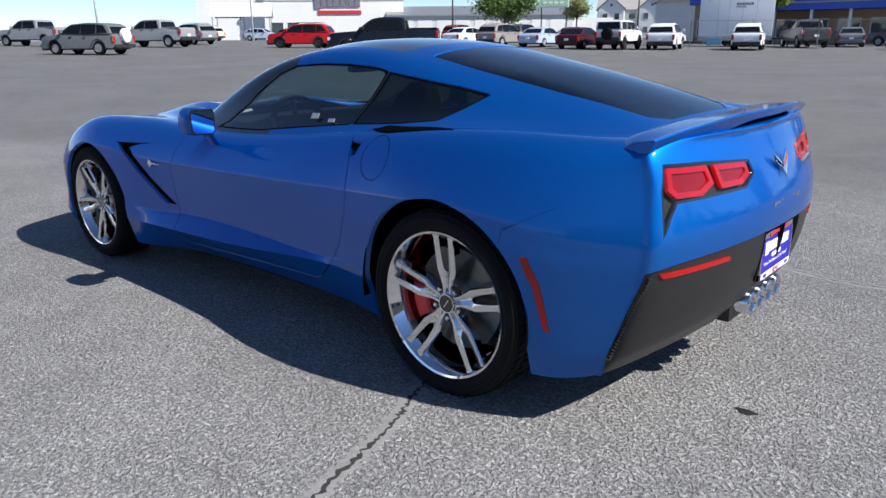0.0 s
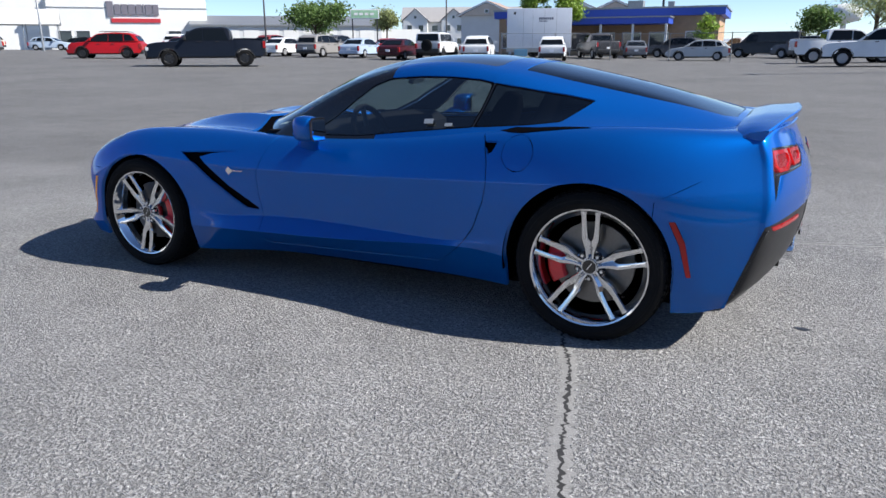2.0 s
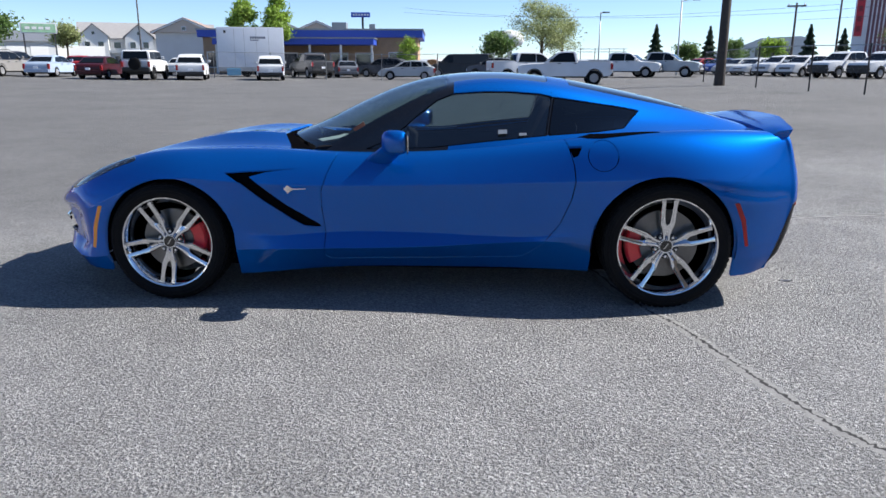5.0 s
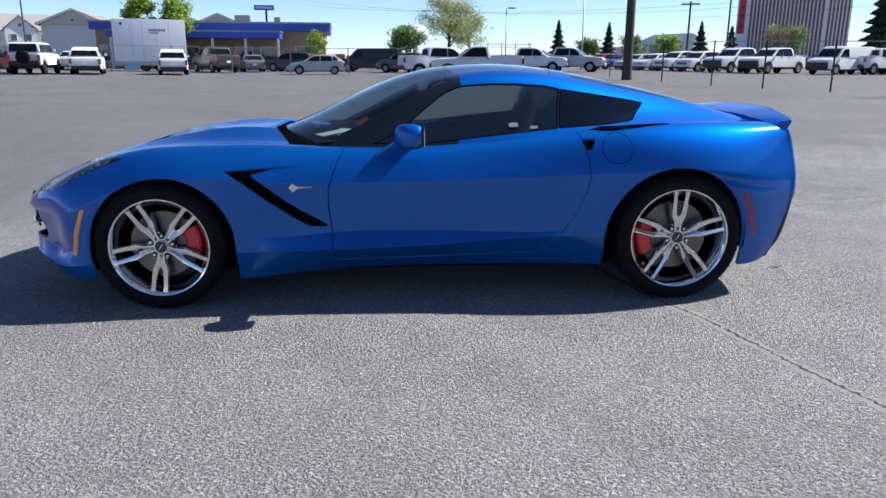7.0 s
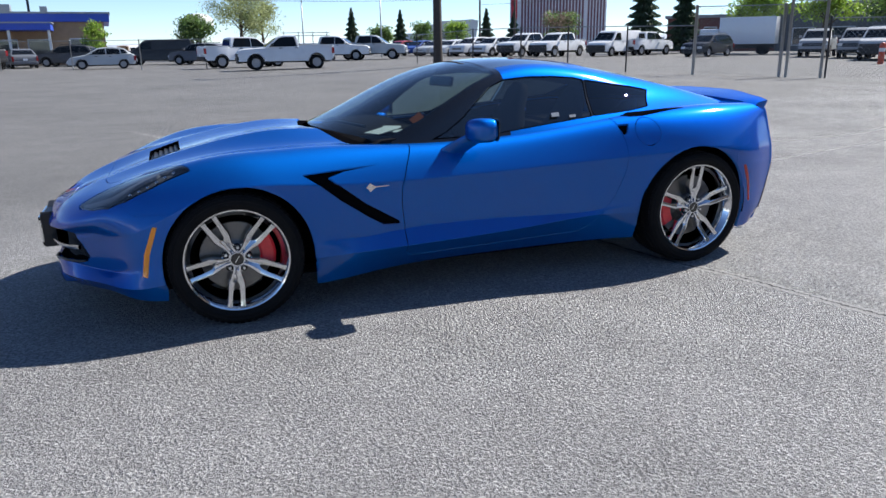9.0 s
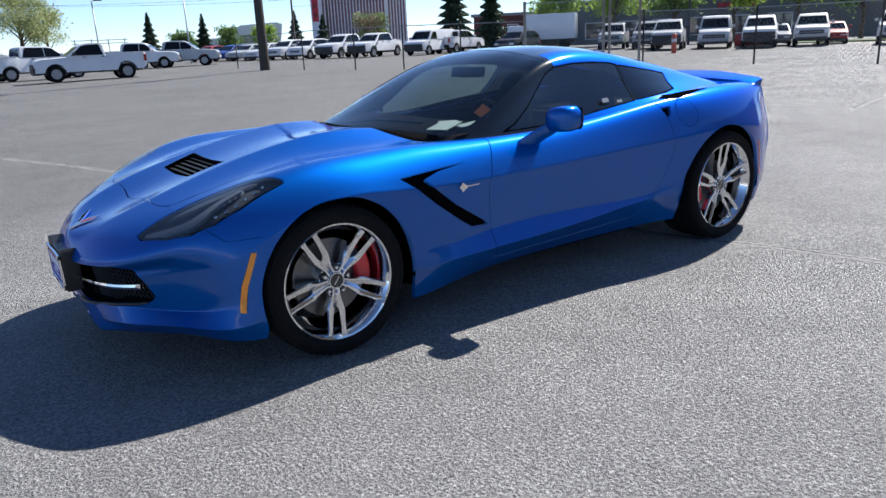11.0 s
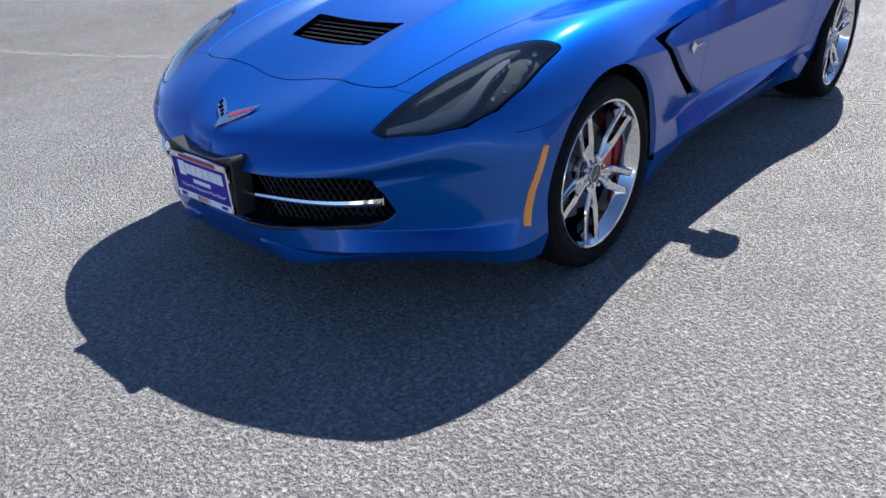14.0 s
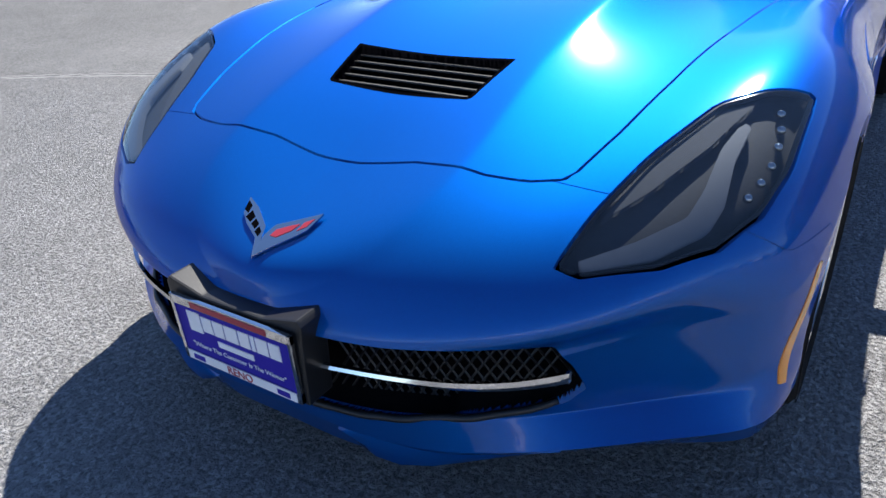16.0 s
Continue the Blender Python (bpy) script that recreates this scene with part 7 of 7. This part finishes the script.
# hotel tower: white with dark red upright ribs
TOWER_WHITE, TOWER_RED = mat("tower_white", (0.80, 0.77, 0.78), 0.7, var=0.06, scale=.2), mat("tower_maroon", (0.20, 0.085, 0.10), 0.6, var=0.1, scale=.2)
tow = building("hotel_tower", 189.6, 338.2, -33, "tall white hotel tower with dark red upright ribs", tall=1.006)
tow.matrix_basis = tow.matrix_basis @ Matrix.Diagonal((.85, 1, 1, 1))
part("wall", box(-27, 18, 0, 18, 0, 62), TOWER_WHITE, tow)
part("side_wing", box(18, 30, 4, 22, 0, 62), TOWER_WHITE, tow)
for k in range(20):
    part("window_strip", box(-20.5 + 1.9 * k, -19.3 + 1.9 * k, -.15, .1, 3, 60), TOWER_RED, tow)
for k in range(6):
    part("window_strip", box(19 + 1.8 * k, 20 + 1.8 * k, 3.85, 4.1, 3, 60), TOWER_RED, tow)
part("corner_column", box(-27.2, -22.0, -.6, 4, 0, 62), TOWER_WHITE, tow)
part("red_banner", box(-26.4, -22.8, -1.1, -.55, 14, 60), mat("red_banner", (0.55, 0.02, 0.04), 0.5), tow, "tall red upright sign")
for k in range(9):
    part("banner_bar", box(-25.6, -23.6, -1.2, -1.05, 16 + 4.4 * k, 18.4 + 4.4 * k), mat("banner_dark", (0.25, 0.01, 0.02), 0.5), tow)
cv = building("long_hall", 73.0, 184.0, -20, "pale curved exhibition hall in the distance", tall=1.058)
bm = bmesh.new()
prism_bm(bm, [(-9, 0), (-9, 5.0), (-4, 7.0), (5, 7.4), (6.5, 7.0), (5.4, 0)], 0, 16, "y")
part("wall", bm, WALL_GREY, cv)
part("window_band", box(-5, 3, -.1, .1, 2.8, 4.6), PANE_DARK, cv)
part("low_wing", box(-16, -9, 1, 15, 0, 4.2), WALL_GREY, cv)
rb = building("brick_building", 57.0, 66.0, -42, "low dark red-brick building behind the trucks", tall=1.091)
part("wall", box(-4, 9, 0, 10, 0, 3.4), mat("dark_red_brick", (0.16, 0.06, 0.05), 0.85, var=0.2, scale=1.5), rb)
part("roof", box(-4.3, 9.3, -.3, 10.3, 3.4, 3.7), ROOF_GREY, rb)
for k in range(4):
    window_in(rb, -2.4 + 3.1 * k, 1.9, 1.4, 1.2)
sh = building("supply_store", 70.0, 40.0, -70, "grey low commercial building behind trees", tall=1.044)
part("wall", box(-22, 14, 0, 12, 0, 4.6), mat("slate_wall", (0.14, 0.145, 0.15), 0.8, var=0.1, scale=.6), sh)
part("roof", box(-22.3, 14.3, -.3, 12.3, 4.6, 4.9), ROOF_GREY, sh)
for k in range(8):
    part("sign_block", box(-5.2 + .5 * k, -4.8 + .5 * k, -.12, .02, 3.3, 3.75), SIGN_RED, sh)
for k in range(6):
    window_in(sh, -19 + 4 * k, 1.6, 2.4, 1.8)
tank = building("water_tank", 6.3, 156.0, 0, "round white water tank in the distance", "water tank", tall=1.056)
bm = bmesh.new()
lathe_bm(bm, [(0, 7.8), (2.0, 7.5), (3.0, 6.6), (3.1, 5.6), (2.4, 4.8), (.5, 4.3), (.5, 0)], 32, "z")
part("tank_shell", bm, WALL_WHITE, tank, smooth=True)

# signs on posts
bb = new("billboard")
bb.matrix_basis = pose(-51.2, 80.6, rise(-51.2, 80.6), 0, 0, 32)
part("board", box(-1.9, 1.9, -.12, .12, 4.0, 5.2, bevel=.03), WHITE_PLASTIC, bb)
part("green_panel", box(-1.75, 1.75, -.15, -.11, 4.12, 5.08), mat("green_sign_print", (0.30, 0.50, 0.33), 0.5, var=.3, scale=2), bb)
for k in range(4):
    part("print_bar", box(-1.4 + .7 * k, -.9 + .7 * k, -.17, -.14, 4.45, 4.75), WHITE_PLASTIC, bb)
for s in (-1, 1):
    part("post", box(s * 1.6 - .08, s * 1.6 + .08, -.06, .06, 0, 4.2), DARK_POST, bb)
tagged(bb, "pale green and white roadside sign on two posts", "billboard")
bs = new("pole_sign")
bs.matrix_basis = pose(-13.8, 84.4, rise(-13.8, 84.4), 0, 0, 6)
part("board", box(-1.35, .9, -.2, .2, 6.45, 7.0, bevel=.05), FASCIA_BLUE, bs)
part("post", box(-.12, .12, -.1, .1, 0, 6.5), DARK_POST, bs)
for k in range(6):
    part("print_bar", box(-1.15 + .33 * k, -.92 + .33 * k, -.23, -.19, 6.62, 6.84), WHITE_PLASTIC, bs)
tagged(bs, "blue restaurant sign on a tall dark post", "sign")
rg = new("grass_verge")
rg.matrix_basis = pose(0, 0, 0)
bm = bmesh.new()
line = [(49.5, 26.5), (54.5, 12.0), (57.5, 12.8), (53.0, 27.5)]
prism_bm(bm, line, rise(52, 20) - .1, rise(52, 20) + .12, "z", bevel=.04)
part("turf", bm, mat("grass", (0.07, 0.12, 0.025), 0.9, var=0.4, scale=6, bump=.6, bump_scale=60), rg)
tagged(rg, "green grass verge behind the trucks", "grass", kind="structure")


# ---- trees ----
BARK = mat("bark", (0.09, 0.065, 0.045), 0.95, var=0.3, scale=6, bump=.5, bump_scale=25)


def leaf_material(name, color, glow=.45):
    m, t, p = nodes_of(name)
    g = t.nodes.new("ShaderNodeNewGeometry")
    r = add(t, "ShaderNodeMapRange")
    r.inputs["To Min"].default_value, r.inputs["To Max"].default_value = .55, 1.45
    t.links.new(g.outputs["Random Per Island"], r.inputs["Value"])
    hs = add(t, "ShaderNodeHueSaturation", Color=(*color, 1))
    t.links.new(r.outputs[0], hs.inputs["Value"])
    t.links.new(hs.outputs["Color"], p.inputs["Base Color"])
    p.inputs["Roughness"].default_value = .6
    tl = add(t, "ShaderNodeBsdfTranslucent")
    t.links.new(hs.outputs["Color"], tl.inputs["Color"])
    mx = add(t, "ShaderNodeMixShader", Fac=glow)
    t.links.new(p.outputs["BSDF"], mx.inputs[1])
    t.links.new(tl.outputs["BSDF"], mx.inputs[2])
    t.links.new(mx.outputs["Shader"], t.nodes["Material Output"].inputs["Surface"])
    return m


LEAF = {"bright": leaf_material("bright_leaves", (0.26, 0.38, 0.06)), "olive": leaf_material("olive_leaves", (0.34, 0.38, 0.17)), "dark": leaf_material("dark_needles", (0.055, 0.090, 0.048), .2),
        "mid": leaf_material("green_leaves", (0.13, 0.21, 0.06)), "bare": leaf_material("budding_twigs", (0.16, 0.11, 0.08))}


def tree(x, y, height, spread, leaf, label, seed, kind="round", leaves=2600, size=.2, trunk=.25):
    rnd = random.Random(seed)
    top = new("conifer" if kind == "cone" else "tree")
    top.matrix_basis = pose(x, y, rise(x, y), 0, 0, rnd.uniform(0, 360))
    bm = bmesh.new()
    r0 = max(.08, height * .022)
    tube_bm(bm, [(0, 0, -.2), (rnd.uniform(-.1, .1), rnd.uniform(-.1, .1), height * .35), (rnd.uniform(-.2, .2), rnd.uniform(-.2, .2), height * .7), (0, 0, height * .93)], [r0 * 1.3, r0, r0 * .55, r0 * .12], 8)
    tips = []
    if kind != "cone":
        for k in range(11):
            a = rnd.uniform(0, 2 * math.pi)
            z = height * rnd.uniform(trunk, .75)
            l = spread * rnd.uniform(.55, 1.0) * (1.15 - z / height * .6)
            e = Vector((math.cos(a) * l, math.sin(a) * l, z + l * rnd.uniform(.5, 1.1)))
            e.z = min(e.z, height * .97)
            mid = Vector((0, 0, z)).lerp(e, .5) + Vector((0, 0, .12 * l))
            tube_bm(bm, [(0, 0, z), mid, e], [r0 * .45, r0 * .25, r0 * .06], 5)
            tips.append((mid + e) / 2)
            tips.append(e)
        tips += [Vector((rnd.uniform(-.3, .3) * spread, rnd.uniform(-.3, .3) * spread, height * rnd.uniform(.75, .97))) for _ in range(6)]
    part("trunk", bm, BARK, top, smooth=True)
    verts, faces = [], []
    for k in range(leaves):
        if kind == "cone":
            u = rnd.random() ** .7
            z = height * (1 - .93 * u)
            rr = spread * u * (.75 + .25 * math.sin(z * 9 + seed)) * rnd.random() ** .35
            a = rnd.uniform(0, 2 * math.pi)
            c = Vector((math.cos(a) * rr, math.sin(a) * rr, z - .25 * rr))
            d = Vector((math.cos(a), math.sin(a), -.5)).normalized()
        else:
            q = tips[int(rnd.random() * len(tips))]
            c = q + Vector((rnd.gauss(0, 1), rnd.gauss(0, 1), rnd.gauss(0, .8))) * spread * .20
            d = Vector((rnd.gauss(0, 1), rnd.gauss(0, 1), rnd.gauss(0, 1))).normalized()
        s = Vector((rnd.gauss(0, 1), rnd.gauss(0, 1), rnd.gauss(0, 1))).cross(d).normalized()
        l, w = size * rnd.uniform(.6, 1.3), size * rnd.uniform(.25, .5)
        b = len(verts)
        verts += [c - d * l, c + s * w, c + d * l, c - s * w]
        faces.append((b, b + 1, b + 2, b + 3))
    me = bpy.data.meshes.new("crown")
    me.from_pydata([tuple(v) for v in verts], [], faces)
    finish("crown", me, LEAF[leaf], top, "", False)
    tagged(top, label, "tree")
    return top


tree(-21.3, 63.0, 6.9, 1.45, "bright", "bright green spring tree behind the trailer", 1, leaves=5200, size=.17)
tree(-18.6, 64.0, 7.3, 1.45, "bright", "bright green spring tree behind the trailer", 2, leaves=5200, size=.17)
tree(-62.5, 85.2, 5.5, 4.2, "mid", "broad green tree beyond the low hall", 3, leaves=5000, size=.3, trunk=.15)
tree(-51.4, 86.6, 5.2, 2.1, "olive", "small yellow-green tree by the apartments", 4, leaves=3000, size=.22)
tree(-40.5, 98.0, 5.0, 2.0, "bright", "young bright green tree by the apartments", 5, leaves=2600, size=.22)
tree(-37.0, 99.0, 4.8, 2.2, "olive", "young pale tree by the apartments", 6, leaves=2200, size=.22)
tree(-6.6, 66.5, 3.6, 1.1, "bright", "small yellow-green tree beside the restaurant", 7, leaves=1600, size=.14)
tree(7.4, 85.2, 8.3, 3.4, "olive", "large pale olive tree beyond the parked rows", 8, leaves=9000, size=.13)
tree(10.2, 88.0, 6.4, 2.5, "olive", "pale olive tree beyond the parked rows", 9, leaves=4500, size=.13)
tree(2.2, 80.4, 4.6, 2.0, "mid", "green bushy tree beyond the parked rows", 10, leaves=3000, size=.2, trunk=.1)
for k, (x, y, h, s) in enumerate(((24.8, 102.6, 6.3, 1.9), (33.1, 105.5, 6.2, 1.9), (43.2, 96.1, 6.0, 1.9), (46.8, 94.5, 5.4, 1.9))):
    tree(x, y, h, s, "dark", "slim dark conifer in the distance", 20 + k, "cone", 5200, .2)
tree(42.2, 56.8, 8.8, 2.5, "dark", "large dark conifer behind the vehicle row", 30, "cone", 9000, .2)
tree(45.5, 55.0, 7.7, 2.2, "dark", "large dark conifer behind the vehicle row", 31, "cone", 8000, .2)
tree(34.5, 99.5, 3.8, 1.9, "mid", "round green bush in the distance", 32, leaves=1800, size=.25, trunk=.1)
tree(39.0, 97.0, 4.0, 2.0, "bright", "bright green bush in the distance", 33, leaves=1800, size=.25, trunk=.1)
tree(51.0, 88.0, 4.6, 2.6, "mid", "green bush in front of the tower", 34, leaves=2200, size=.28, trunk=.1)
tree(44.0, 76.0, 4.6, 2.4, "bare", "thin reddish tree with few leaves", 35, leaves=1100, size=.12)
tree(30.0, 108.0, 3.4, 2.2, "mid", "low green bush in the distance", 36, leaves=1600, size=.28, trunk=.1)
for k, (x, y, h) in enumerate(((53.0, 45.5, 7.0), (56.0, 41.0, 6.4), (58.5, 36.5, 7.2), (60.0, 31.5, 6.6), (62.0, 27.0, 7.0), (63.5, 22.0, 6.4), (65.0, 16.5, 7.0), (66.0, 11.0, 6.6), (50.0, 50.0, 6.2))):
    tree(x, y, h, 2.7, ("bright", "mid", "bright")[k % 3], "green street tree behind the trucks", 40 + k, leaves=3000, size=.24, trunk=.3)

# distant hills
bm = bmesh.new()
rows = []
for k in range(121):
    a = radians(-20 + 220 * k / 120)
    h = 22 + 26 * noise.noise(Vector((k * .11, 3.1, 0))) + 10 * noise.noise(Vector((k * .37, 7.0, 0)))
    rows.append([bm.verts.new((2700 * math.cos(a) * f, 2700 * math.sin(a) * f, z)) for f, z in ((.9, -20), (.97, h * .55), (1.0, max(6, h)), (1.05, -20))])
for a, b in zip(rows, rows[1:]):
    for k in range(3):
        bm.faces.new((a[k], b[k], b[k + 1], a[k + 1]))
tagged(part("distant_hills", bm, mat("hazy_hills", (0.30, 0.33, 0.38), 0.95, var=0.1, scale=.01), None, smooth=True), "low hazy hills on the horizon", "hills", kind="structure")
